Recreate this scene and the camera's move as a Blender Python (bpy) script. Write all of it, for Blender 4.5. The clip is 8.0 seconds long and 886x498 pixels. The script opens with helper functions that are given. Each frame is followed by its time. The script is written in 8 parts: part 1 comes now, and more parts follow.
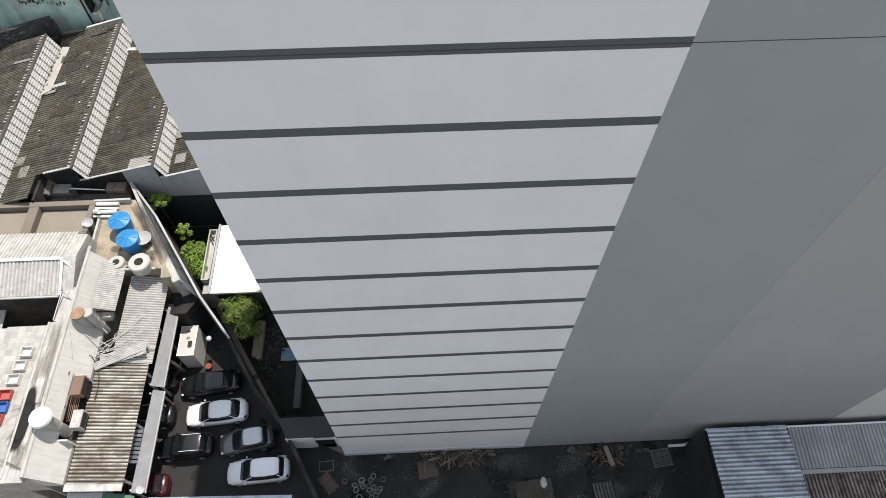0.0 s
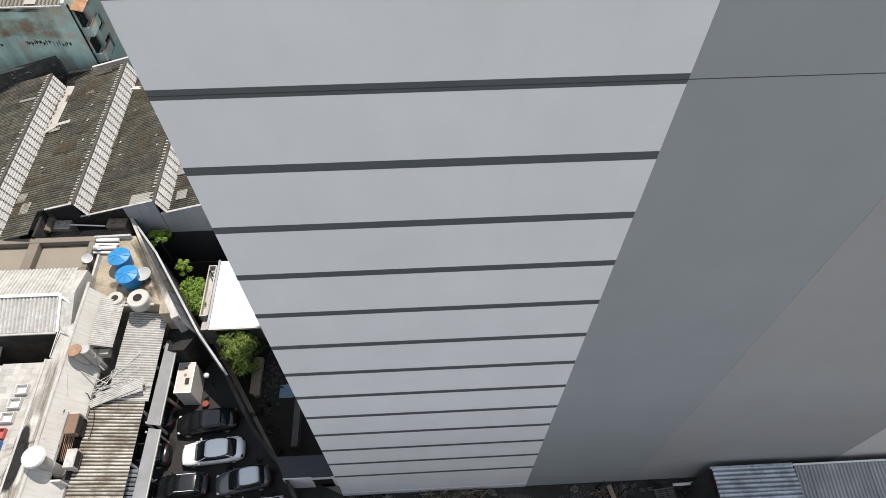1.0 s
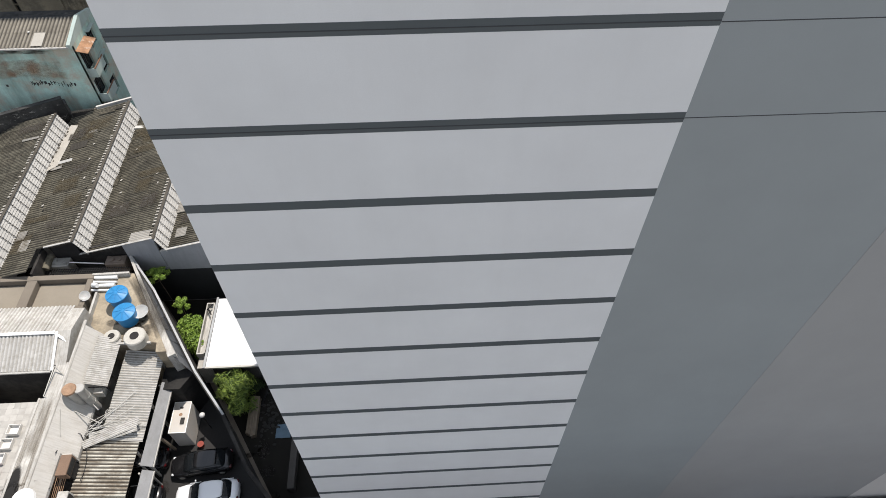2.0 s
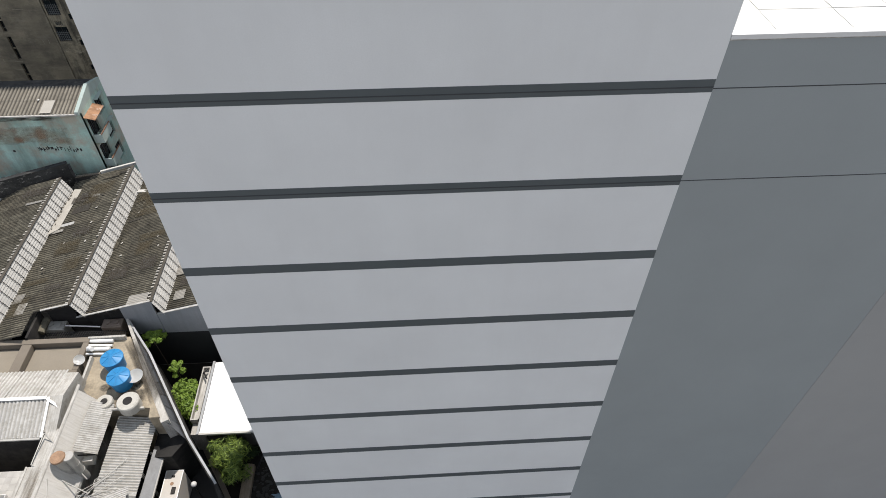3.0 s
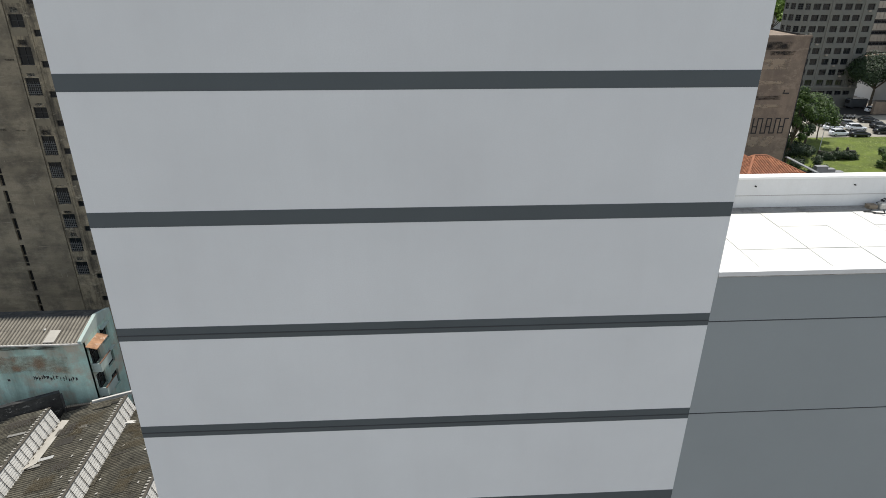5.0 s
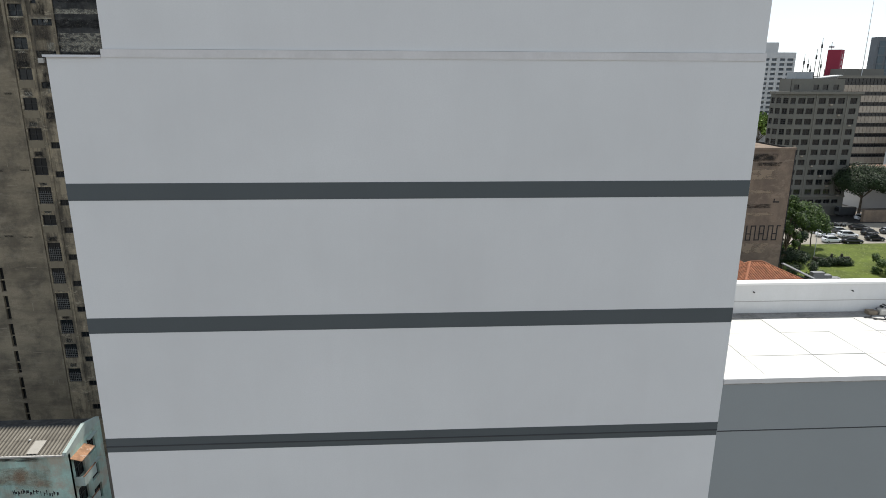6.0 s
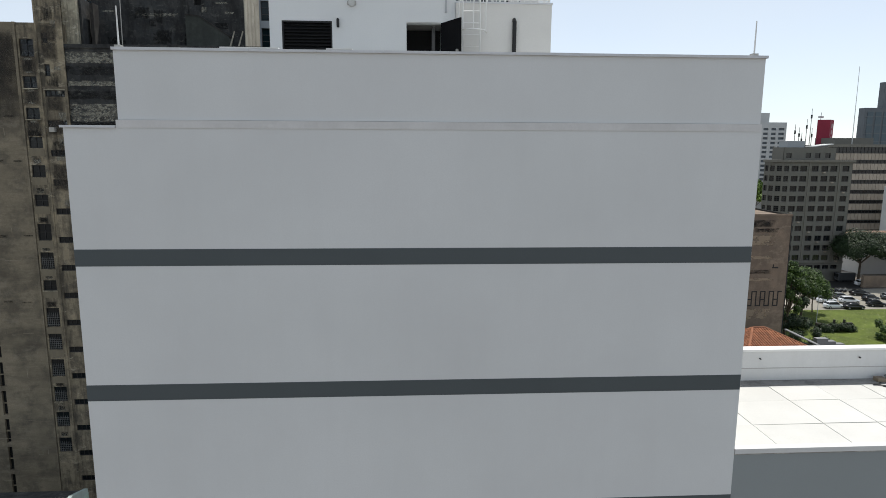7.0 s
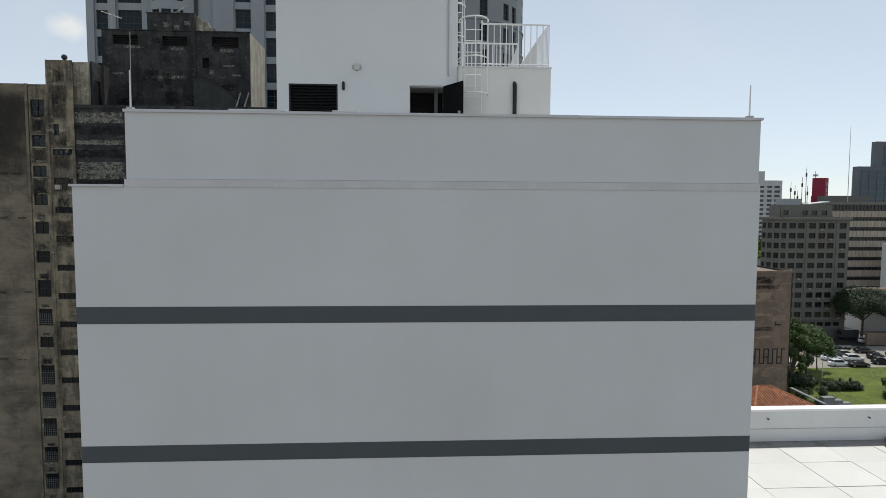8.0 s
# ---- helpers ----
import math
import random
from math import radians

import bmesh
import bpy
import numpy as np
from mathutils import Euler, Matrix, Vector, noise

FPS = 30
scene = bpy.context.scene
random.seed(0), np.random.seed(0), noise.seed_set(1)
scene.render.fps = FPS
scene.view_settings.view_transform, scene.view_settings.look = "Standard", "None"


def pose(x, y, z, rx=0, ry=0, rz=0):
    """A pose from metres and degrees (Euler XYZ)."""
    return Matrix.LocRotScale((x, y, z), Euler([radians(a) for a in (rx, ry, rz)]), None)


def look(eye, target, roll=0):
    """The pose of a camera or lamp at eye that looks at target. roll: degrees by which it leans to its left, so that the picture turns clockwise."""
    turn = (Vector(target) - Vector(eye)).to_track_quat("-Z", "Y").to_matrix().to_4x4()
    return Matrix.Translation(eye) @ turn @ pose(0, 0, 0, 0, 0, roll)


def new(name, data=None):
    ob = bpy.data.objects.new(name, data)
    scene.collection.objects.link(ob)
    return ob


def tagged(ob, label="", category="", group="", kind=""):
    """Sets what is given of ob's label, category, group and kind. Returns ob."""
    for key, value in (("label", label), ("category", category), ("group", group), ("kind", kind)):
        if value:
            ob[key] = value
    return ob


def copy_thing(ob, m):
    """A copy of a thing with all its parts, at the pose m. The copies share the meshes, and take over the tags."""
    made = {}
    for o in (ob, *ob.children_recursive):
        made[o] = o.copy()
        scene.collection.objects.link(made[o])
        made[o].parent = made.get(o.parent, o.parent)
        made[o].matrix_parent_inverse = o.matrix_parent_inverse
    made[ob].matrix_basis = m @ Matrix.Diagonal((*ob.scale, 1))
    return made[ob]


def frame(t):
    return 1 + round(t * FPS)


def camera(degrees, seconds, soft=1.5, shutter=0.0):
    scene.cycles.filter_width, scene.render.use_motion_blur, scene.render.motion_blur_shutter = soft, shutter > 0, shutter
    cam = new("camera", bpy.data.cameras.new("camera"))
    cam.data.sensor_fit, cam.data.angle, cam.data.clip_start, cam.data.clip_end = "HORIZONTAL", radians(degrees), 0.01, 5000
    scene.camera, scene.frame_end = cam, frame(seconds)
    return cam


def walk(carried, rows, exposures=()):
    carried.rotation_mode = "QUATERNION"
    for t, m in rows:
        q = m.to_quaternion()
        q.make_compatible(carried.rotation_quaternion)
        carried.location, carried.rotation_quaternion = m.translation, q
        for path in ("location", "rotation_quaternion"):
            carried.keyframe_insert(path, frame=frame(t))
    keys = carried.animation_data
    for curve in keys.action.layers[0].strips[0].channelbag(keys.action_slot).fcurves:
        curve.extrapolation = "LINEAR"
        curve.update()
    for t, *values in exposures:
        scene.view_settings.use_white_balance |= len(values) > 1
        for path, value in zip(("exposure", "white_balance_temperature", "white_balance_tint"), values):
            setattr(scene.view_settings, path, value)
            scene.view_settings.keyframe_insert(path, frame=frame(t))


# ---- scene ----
cam = camera(70.45, 8.0, soft=0.75)
PATH = [
    (0, (6.791, -12.539, 49.221), (6.8457, -11.4767, 47.5272), 0.24),
    (0.5, (6.768, -12.561, 49.197), (6.8261, -11.4513, 47.5342), 0.18),
    (1, (6.755, -12.565, 49.186), (6.8163, -11.4084, 47.5558), 0.18),
    (1.5, (6.750, -12.560, 49.183), (6.8157, -11.3526, 47.5898), 0.22),
    (3, (6.734, -12.506, 49.134), (6.8139, -11.1090, 47.7056), 0.13),
    (3.5, (6.718, -12.483, 49.138), (6.8050, -10.9578, 47.8469), 0.17),
    (4, (6.680, -12.462, 49.167), (6.7753, -10.8293, 48.0154), 0.16),
    (4.5, (6.653, -12.447, 49.189), (6.7544, -10.7216, 48.1826), 0.19),
    (6, (6.619, -12.514, 49.226), (6.7328, -10.5888, 48.6973), 0.25),
    (6.5, (6.565, -12.521, 49.230), (6.6803, -10.5680, 48.8144), 0.25),
    (7, (6.516, -12.555, 49.245), (6.6323, -10.5853, 48.9195), 0.28),
    (7.5, (6.483, -12.575, 49.267), (6.5989, -10.5920, 49.0332), 0.35),
    (8, (6.452, -12.574, 49.276), (6.5688, -10.5833, 49.1286), 0.33),
]
EXPOSURES = [(0, 0.82, 6750, 13), (1.5, 0.77, 6780, 13), (3.5, 0.56, 6750, 12), (4.7, 0.55, 6730, 10), (6.5, 0.42, 6700, 9.5), (8, 0.08, 6650, 8)]
walk(cam, [(t, look(eye, target, roll)) for t, eye, target, roll in PATH], EXPOSURES)

# ---- world, sun ----
SUN = Vector((0.226, 0.4, 1.0)).normalized()
world = bpy.data.worlds.new("sky")
scene.world = world
world.use_nodes = True
wn = world.node_tree.nodes
sky = wn.new("ShaderNodeTexSky")
sky.sky_type = "NISHITA"
sky.sun_disc = False
sky.sun_elevation = math.asin(SUN.z)
sky.sun_rotation = math.atan2(SUN.x, SUN.y)
sky.air_density, sky.dust_density, sky.ozone_density = 0.8, 0.05, 1.5
haze = wn.new("ShaderNodeHueSaturation")
haze.inputs["Saturation"].default_value = 0.55
world.node_tree.links.new(sky.outputs["Color"], haze.inputs["Color"])
wl_ = world.node_tree.links


def sky_math(op, a, b):
    k = wn.new("ShaderNodeMath")
    k.operation, k.use_clamp = op, True
    for i, v in enumerate((a, b)):
        if isinstance(v, float):
            k.inputs[i].default_value = v
        else:
            wl_.new(v, k.inputs[i])
    return k.outputs[0]


def sky_mix(fac, a, b):
    x = wn.new("ShaderNodeMix")
    x.data_type = "RGBA"
    if isinstance(fac, float):
        x.inputs["Factor"].default_value = fac
    else:
        wl_.new(fac, x.inputs["Factor"])
    ins = [s for s in x.inputs if s.type == "RGBA"]
    wl_.new(a, ins[0])
    ins[1].default_value = (*b, 1)
    return [s for s in x.outputs if s.type == "RGBA"][0]


# summer haze evens the sky out, with thin high veils and one small cumulus
tc = wn.new("ShaderNodeTexCoord")
veil = wn.new("ShaderNodeTexNoise")
veil.inputs["Scale"].default_value, veil.inputs["Detail"].default_value, veil.inputs["Roughness"].default_value = 3.0, 7.0, 0.55
wl_.new(tc.outputs["Generated"], veil.inputs["Vector"])
off = wn.new("ShaderNodeVectorMath")
off.operation = "SUBTRACT"
off.inputs[1].default_value = (-0.442, 0.8685, 0.2243)
wl_.new(tc.outputs["Generated"], off.inputs[0])
squash = wn.new("ShaderNodeVectorMath")
squash.operation = "MULTIPLY"
squash.inputs[1].default_value = (1.0, 1.0, 1.7)
wl_.new(off.outputs[0], squash.inputs[0])
ln_ = wn.new("ShaderNodeVectorMath")
ln_.operation = "LENGTH"
wl_.new(squash.outputs[0], ln_.inputs[0])
puff = wn.new("ShaderNodeTexNoise")
puff.inputs["Scale"].default_value, puff.inputs["Detail"].default_value = 34.0, 6.0
wl_.new(tc.outputs["Generated"], puff.inputs["Vector"])
near = wn.new("ShaderNodeMapRange")
near.inputs["From Min"].default_value, near.inputs["From Max"].default_value = 0.042, 0.012
wl_.new(ln_.outputs["Value"], near.inputs["Value"])
body = sky_math("SUBTRACT", near.outputs["Result"], sky_math("SUBTRACT", 1.05, sky_math("MULTIPLY", puff.outputs["Fac"], 1.5)))
even = sky_mix(0.5, haze.outputs["Color"], (3.98, 4.65, 5.5))
thin = sky_mix(sky_math("MULTIPLY", sky_math("SUBTRACT", veil.outputs["Fac"], 0.42), 0.9), even, (5.0, 5.5, 6.0))
wl_.new(sky_mix(sky_math("MULTIPLY", body, 1.1), thin, (5.6, 5.8, 6.0)), wn["Background"].inputs["Color"])
wn["Background"].inputs["Strength"].default_value = 0.132
sun_data = bpy.data.lights.new("sun", "SUN")
sun_data.energy, sun_data.angle, sun_data.color = 3.2, radians(0.53), (1.0, 0.97, 0.925)
sun = new("sun", sun_data)
sun.matrix_basis = look(SUN * 200, (0, 0, 0))


# ---- materials ----
def mat(name, col, rough=0.85, var=0.12, scale=0.6, fine=14.0, bump=0.06, metal=0.0, streak=0.0, streak_col=(0.03, 0.03, 0.028),
        streak_scale=1.2, stretch=0.12, blotch=0.0, blotch_col=(0.04, 0.04, 0.038), blotch_scale=0.5, rand=0.0, local=False, spec=0.4, grain=None, peel=0.0, peel_col=(0.4, 0.37, 0.3), peel_scale=0.9,
        valley=0.0, valley_col=(0.05, 0.045, 0.04), amp=0.05):
    m = bpy.data.materials.new(name)
    m.use_nodes = True
    nt = m.node_tree
    n, l = nt.nodes, nt.links
    b = n["Principled BSDF"]
    b.inputs["Roughness"].default_value = rough
    b.inputs["Metallic"].default_value = metal
    b.inputs["Specular IOR Level"].default_value = spec
    if local:
        src = n.new("ShaderNodeTexCoord").outputs["Object"]
    else:
        src = n.new("ShaderNodeNewGeometry").outputs["Position"]

    def noise_tex(s, detail=5.0, vec=src, rg=0.6):
        t = n.new("ShaderNodeTexNoise")
        t.inputs["Scale"].default_value = s
        t.inputs["Detail"].default_value = detail
        t.inputs["Roughness"].default_value = rg
        l.new(vec, t.inputs["Vector"])
        return t.outputs["Fac"]

    def ramp(val, lo, hi, a=0.0, c=1.0):
        r = n.new("ShaderNodeMapRange")
        r.inputs["From Min"].default_value, r.inputs["From Max"].default_value = lo, hi
        r.inputs["To Min"].default_value, r.inputs["To Max"].default_value = a, c
        l.new(val, r.inputs["Value"])
        return r.outputs["Result"]

    def mix(fac, a, c, kind="MIX"):
        x = n.new("ShaderNodeMix")
        x.data_type, x.blend_type = "RGBA", kind
        if isinstance(fac, float):
            x.inputs["Factor"].default_value = fac
        else:
            l.new(fac, x.inputs["Factor"])
        for key, v in (("A", a), ("B", c)):
            sock = [s for s in x.inputs if s.name == key and s.type == "RGBA"][0]
            if isinstance(v, tuple):
                sock.default_value = (*v, 1.0)
            else:
                l.new(v, sock)
        return [s for s in x.outputs if s.type == "RGBA"][0]

    lo = tuple(c * (1 - var) for c in col)
    hi = tuple(min(1.0, c * (1 + var)) for c in col)
    big, small = noise_tex(scale), noise_tex(fine, 3.0)
    c = mix(ramp(big, 0.3, 0.7), lo, hi)
    c = mix(ramp(small, 0.35, 0.75, 0.0, 0.5), c, tuple(x * (1 - var * 1.2) for x in col))
    if blotch:
        c = mix(ramp(noise_tex(blotch_scale, 10.0, src, 0.72), 0.46, 0.6, 0.0, blotch), c, blotch_col)
    if streak:
        mp = n.new("ShaderNodeMapping")
        mp.inputs["Scale"].default_value = grain or (1.0, 1.0, stretch)
        l.new(src, mp.inputs["Vector"])
        c = mix(ramp(noise_tex(streak_scale, 9.0, mp.outputs["Vector"], 0.68), 0.45, 0.64, 0.0, streak), c, streak_col)
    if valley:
        # dirt in the troughs of a corrugated sheet, with rib shade put into the colour
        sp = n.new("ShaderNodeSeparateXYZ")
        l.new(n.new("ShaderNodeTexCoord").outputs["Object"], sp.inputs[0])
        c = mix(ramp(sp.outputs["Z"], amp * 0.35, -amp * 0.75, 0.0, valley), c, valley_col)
    if peel:
        mq = n.new("ShaderNodeMapping")
        mq.inputs["Scale"].default_value = (0.7, 0.7, 1.5)
        l.new(src, mq.inputs["Vector"])
        c = mix(ramp(noise_tex(peel_scale, 12.0, mq.outputs["Vector"], 0.75), 0.56, 0.61, 0.0, peel), c, peel_col)
    if rand:
        oi = n.new("ShaderNodeObjectInfo")
        hsv = n.new("ShaderNodeHueSaturation")
        l.new(ramp(oi.outputs["Random"], 0.0, 1.0, 1 - rand, 1 + rand), hsv.inputs["Value"])
        l.new(c, hsv.inputs["Color"])
        c = hsv.outputs["Color"]
    l.new(c, b.inputs["Base Color"])
    if bump:
        bp = n.new("ShaderNodeBump")
        bp.inputs["Strength"].default_value = bump
        bp.inputs["Distance"].default_value = 0.05
        l.new(small, bp.inputs["Height"])
        l.new(bp.outputs["Normal"], b.inputs["Normal"])
    return m


def glossy(name, col, rough=0.08, metal=0.0, coat=0.0):
    m = bpy.data.materials.new(name)
    m.use_nodes = True
    b = m.node_tree.nodes["Principled BSDF"]
    b.inputs["Base Color"].default_value = (*col, 1)
    b.inputs["Roughness"].default_value = rough
    b.inputs["Metallic"].default_value = metal
    b.inputs["Coat Weight"].default_value = coat
    b.inputs["Coat Roughness"].default_value = 0.05
    return m


WHITE = mat("white_plaster", (0.66, 0.671, 0.668), 0.75, 0.05, 0.3, 30, 0.04, blotch=0.1, blotch_col=(0.6, 0.59, 0.6), blotch_scale=0.25, streak=0.08, streak_col=(0.5, 0.49, 0.48), streak_scale=0.7)
GREY = mat("grey_plaster", (0.264, 0.289, 0.293), 0.7, 0.05, 0.3, 30, 0.03)
GREY2 = mat("grey_plaster_lighter", (0.3, 0.304, 0.3), 0.7, 0.05, 0.3, 30, 0.03)
CREAM = mat("cream_plaster", (0.55, 0.53, 0.5), 0.75, 0.05, 0.3, 30, 0.03)
BAND = mat("band_paint", (0.074, 0.088, 0.094), 0.6, 0.06, 0.5, 25, 0.02)
GROOVE = mat("groove_shadow_gap", (0.04, 0.043, 0.047), 0.7, 0.05)
MEMBRANE = mat("roof_slab_white", (0.6, 0.59, 0.56), 0.8, 0.06, 0.9, 18, 0.05, blotch=0.15, blotch_col=(0.55, 0.53, 0.49), blotch_scale=1.4, rand=0.03)
JOINT = mat("roof_joint", (0.36, 0.35, 0.325), 0.9, 0.45, 3.0)
COPING = mat("coping", (0.6, 0.61, 0.63), 0.6, 0.08, 2.0, 20, 0.03)
PINKLEDGE = mat("ledge_paint", (0.63, 0.622, 0.615), 0.75, 0.06, 1.5, 20, 0.03, streak=0.15, streak_col=(0.35, 0.34, 0.33), streak_scale=2.0, stretch=1.0)
PARAPET = mat("parapet_white", (0.62, 0.62, 0.61), 0.75, 0.05, 0.8, 20, 0.03, streak=0.12, streak_col=(0.45, 0.43, 0.4))
OLDWALL = mat("weathered_render", (0.235, 0.2, 0.143), 0.92, 0.25, 0.25, 6, 0.25, streak=0.6, streak_col=(0.085, 0.073, 0.055), streak_scale=0.7, grain=(0.22, 0.22, 1.0), peel=0.3, peel_col=(0.26, 0.23, 0.18), peel_scale=0.5,
              blotch=0.6, blotch_col=(0.07, 0.063, 0.05), blotch_scale=0.35)
OLDPALE = mat("weathered_render_pale", (0.29, 0.245, 0.17), 0.92, 0.25, 0.4, 6, 0.25, streak=0.9, streak_col=(0.045, 0.04, 0.032), streak_scale=1.2, peel=0.5, peel_col=(0.45, 0.4, 0.3), peel_scale=0.8,
              blotch=0.75, blotch_col=(0.075, 0.066, 0.052), blotch_scale=0.6)
OLDDARK = mat("mould_and_shade_render", (0.037, 0.039, 0.04), 0.92, 0.4, 0.5, 5, 0.3, grain=(1.0, 1.0, 0.3), streak=0.75, streak_col=(0.01, 0.01, 0.01), streak_scale=1.1, peel=0.4, peel_col=(0.13, 0.128, 0.115), peel_scale=1.5,
              blotch=0.45, blotch_col=(0.085, 0.081, 0.074), blotch_scale=0.55)
# pale copy of the crown's dark render: sunlight put into the colour
OLDLIT = mat("sunlit_pale_render", (0.43, 0.4, 0.33), 0.9, 0.2, 0.4, 8, 0.15, blotch=0.5, blotch_col=(0.2, 0.18, 0.15), streak=0.5, streak_col=(0.16, 0.14, 0.11), streak_scale=0.9)
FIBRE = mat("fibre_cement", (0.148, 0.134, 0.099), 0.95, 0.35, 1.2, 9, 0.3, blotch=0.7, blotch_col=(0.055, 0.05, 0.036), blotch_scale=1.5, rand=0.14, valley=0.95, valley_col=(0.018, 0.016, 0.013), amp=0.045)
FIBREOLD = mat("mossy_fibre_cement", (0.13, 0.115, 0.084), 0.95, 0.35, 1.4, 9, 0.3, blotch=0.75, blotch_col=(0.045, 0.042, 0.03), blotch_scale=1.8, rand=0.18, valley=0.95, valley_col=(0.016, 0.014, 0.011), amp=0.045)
FIBREPALE = mat("pale_fibre_cement", (0.42, 0.4, 0.36), 0.9, 0.15, 1.5, 9, 0.1, rand=0.15, blotch=0.3, blotch_col=(0.2, 0.18, 0.15))
FIBRENEW = mat("new_fibre_cement", (0.36, 0.34, 0.3), 0.9, 0.15, 0.8, 9, 0.1, rand=0.12, valley=0.5, valley_col=(0.12, 0.11, 0.1), amp=0.055)
FIBREDARK = mat("fibre_cement_edge", (0.07, 0.062, 0.05), 0.95, 0.25)
SLAT = mat("louvre_slat_white", (0.48, 0.47, 0.44), 0.7, 0.1, 1.0, 9, 0.05, rand=0.05)
DARKMETAL = mat("dark_steel", (0.03, 0.03, 0.03), 0.6, 0.2, metal=0.3)
TEAL = mat("teal_paint", (0.4, 0.57, 0.51), 0.85, 0.2, 0.5, 7, 0.1, streak=0.5, streak_col=(0.14, 0.19, 0.16), streak_scale=0.7,
           blotch=0.75, blotch_col=(0.45, 0.35, 0.27), blotch_scale=0.35)
TEALWHITE = mat("pale_teal_trim", (0.38, 0.46, 0.43), 0.8, 0.12, streak=0.3, streak_col=(0.3, 0.3, 0.26))
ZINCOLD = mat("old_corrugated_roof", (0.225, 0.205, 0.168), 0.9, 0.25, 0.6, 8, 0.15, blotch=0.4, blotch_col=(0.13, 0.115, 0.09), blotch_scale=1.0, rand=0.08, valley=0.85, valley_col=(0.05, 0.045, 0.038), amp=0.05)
SLOPE = mat("sunlit_stained_render", (0.54, 0.525, 0.49), 0.9, 0.08, 0.8, 12, 0.1, streak=0.35, streak_col=(0.3, 0.275, 0.235), streak_scale=2.2, grain=(0.3, 4.0, 0.3), blotch=0.3, blotch_col=(0.4, 0.37, 0.32), blotch_scale=1.6)
STAINED = mat("stained_white_render", (0.46, 0.447, 0.415), 0.9, 0.16, 0.8, 9, 0.15, streak=0.5, streak_col=(0.2, 0.185, 0.155), streak_scale=3.0, grain=(4.0, 0.25, 0.5),
              blotch=0.45, blotch_col=(0.27, 0.25, 0.215), blotch_scale=1.4)
BEIGE = mat("beige_render", (0.175, 0.15, 0.12), 0.9, 0.1, 0.7, 10, 0.1, streak=0.25, streak_col=(0.2, 0.17, 0.13))
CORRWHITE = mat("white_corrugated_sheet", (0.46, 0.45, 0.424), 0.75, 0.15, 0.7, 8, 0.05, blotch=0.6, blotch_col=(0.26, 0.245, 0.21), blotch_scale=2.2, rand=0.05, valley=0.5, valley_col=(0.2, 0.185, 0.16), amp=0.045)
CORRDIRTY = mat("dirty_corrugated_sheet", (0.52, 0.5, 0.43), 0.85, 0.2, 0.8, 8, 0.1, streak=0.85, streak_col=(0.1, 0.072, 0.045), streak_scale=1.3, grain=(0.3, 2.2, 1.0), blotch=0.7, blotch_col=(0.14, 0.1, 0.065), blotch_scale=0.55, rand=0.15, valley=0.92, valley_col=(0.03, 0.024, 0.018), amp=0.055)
CORRGREY = mat("grey_awning_sheet", (0.215, 0.22, 0.225), 0.7, 0.15, 0.8, 9, 0.05, streak=0.35, streak_col=(0.12, 0.118, 0.11), streak_scale=1.5, grain=(1.0, 0.3, 1.0), rand=0.04)
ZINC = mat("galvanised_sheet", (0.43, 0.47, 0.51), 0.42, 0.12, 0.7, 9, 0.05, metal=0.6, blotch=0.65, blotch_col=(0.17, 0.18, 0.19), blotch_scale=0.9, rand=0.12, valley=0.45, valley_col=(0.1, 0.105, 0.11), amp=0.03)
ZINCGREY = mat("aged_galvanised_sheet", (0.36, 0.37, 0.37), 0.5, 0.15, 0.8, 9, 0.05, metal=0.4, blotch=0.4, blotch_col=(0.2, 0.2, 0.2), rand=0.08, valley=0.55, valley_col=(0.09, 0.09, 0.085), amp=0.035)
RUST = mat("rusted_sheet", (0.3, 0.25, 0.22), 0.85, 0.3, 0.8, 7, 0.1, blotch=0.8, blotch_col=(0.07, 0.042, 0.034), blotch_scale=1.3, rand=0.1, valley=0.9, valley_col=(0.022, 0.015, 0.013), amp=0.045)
# lot and yard: part of their deep shade is put into these base colours
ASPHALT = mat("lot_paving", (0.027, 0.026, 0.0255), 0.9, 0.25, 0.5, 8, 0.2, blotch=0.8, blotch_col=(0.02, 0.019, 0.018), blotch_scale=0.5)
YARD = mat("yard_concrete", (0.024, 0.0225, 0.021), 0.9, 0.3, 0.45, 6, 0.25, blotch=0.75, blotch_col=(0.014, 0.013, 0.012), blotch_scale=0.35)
EARTH = mat("city_ground", (0.19, 0.165, 0.135), 0.95, 0.25, 0.05, 2, 0.2)
LAWN = mat("lawn", (0.1, 0.135, 0.016), 0.95, 0.4, 0.25, 4, 0.3, blotch=0.6, blotch_col=(0.055, 0.075, 0.012), blotch_scale=0.22)
PAVE = mat("pale_paving", (0.27, 0.25, 0.21), 0.9, 0.15, 0.2, 4, 0.1)
GLASS = glossy("dark_window_glass", (0.012, 0.014, 0.016), 0.08)
BLUEGLASS = glossy("bluish_window_glass", (0.007, 0.018, 0.022), 0.12)
BLUEGLASS.node_tree.nodes["Principled BSDF"].inputs["Specular IOR Level"].default_value = 0.25
# near black behind openings: the unlit interior is put into the colour
DARKVOID = mat("interior_shade", (0.012, 0.012, 0.012), 0.95, 0.2)
FRAME = mat("window_frame_dark", (0.05, 0.05, 0.05), 0.6, 0.2)
TOWERGREY = mat("tower_cladding", (0.315, 0.34, 0.355), 0.6, 0.05, 0.2, 5, 0.02, streak=0.12, streak_col=(0.25, 0.26, 0.27))
BLACKPAINT = mat("black_louvre", (0.012, 0.012, 0.013), 0.5, 0.1)
WHITEMETAL = mat("white_painted_steel", (0.72, 0.72, 0.7), 0.45, 0.06, 2.0, 20, 0.0)
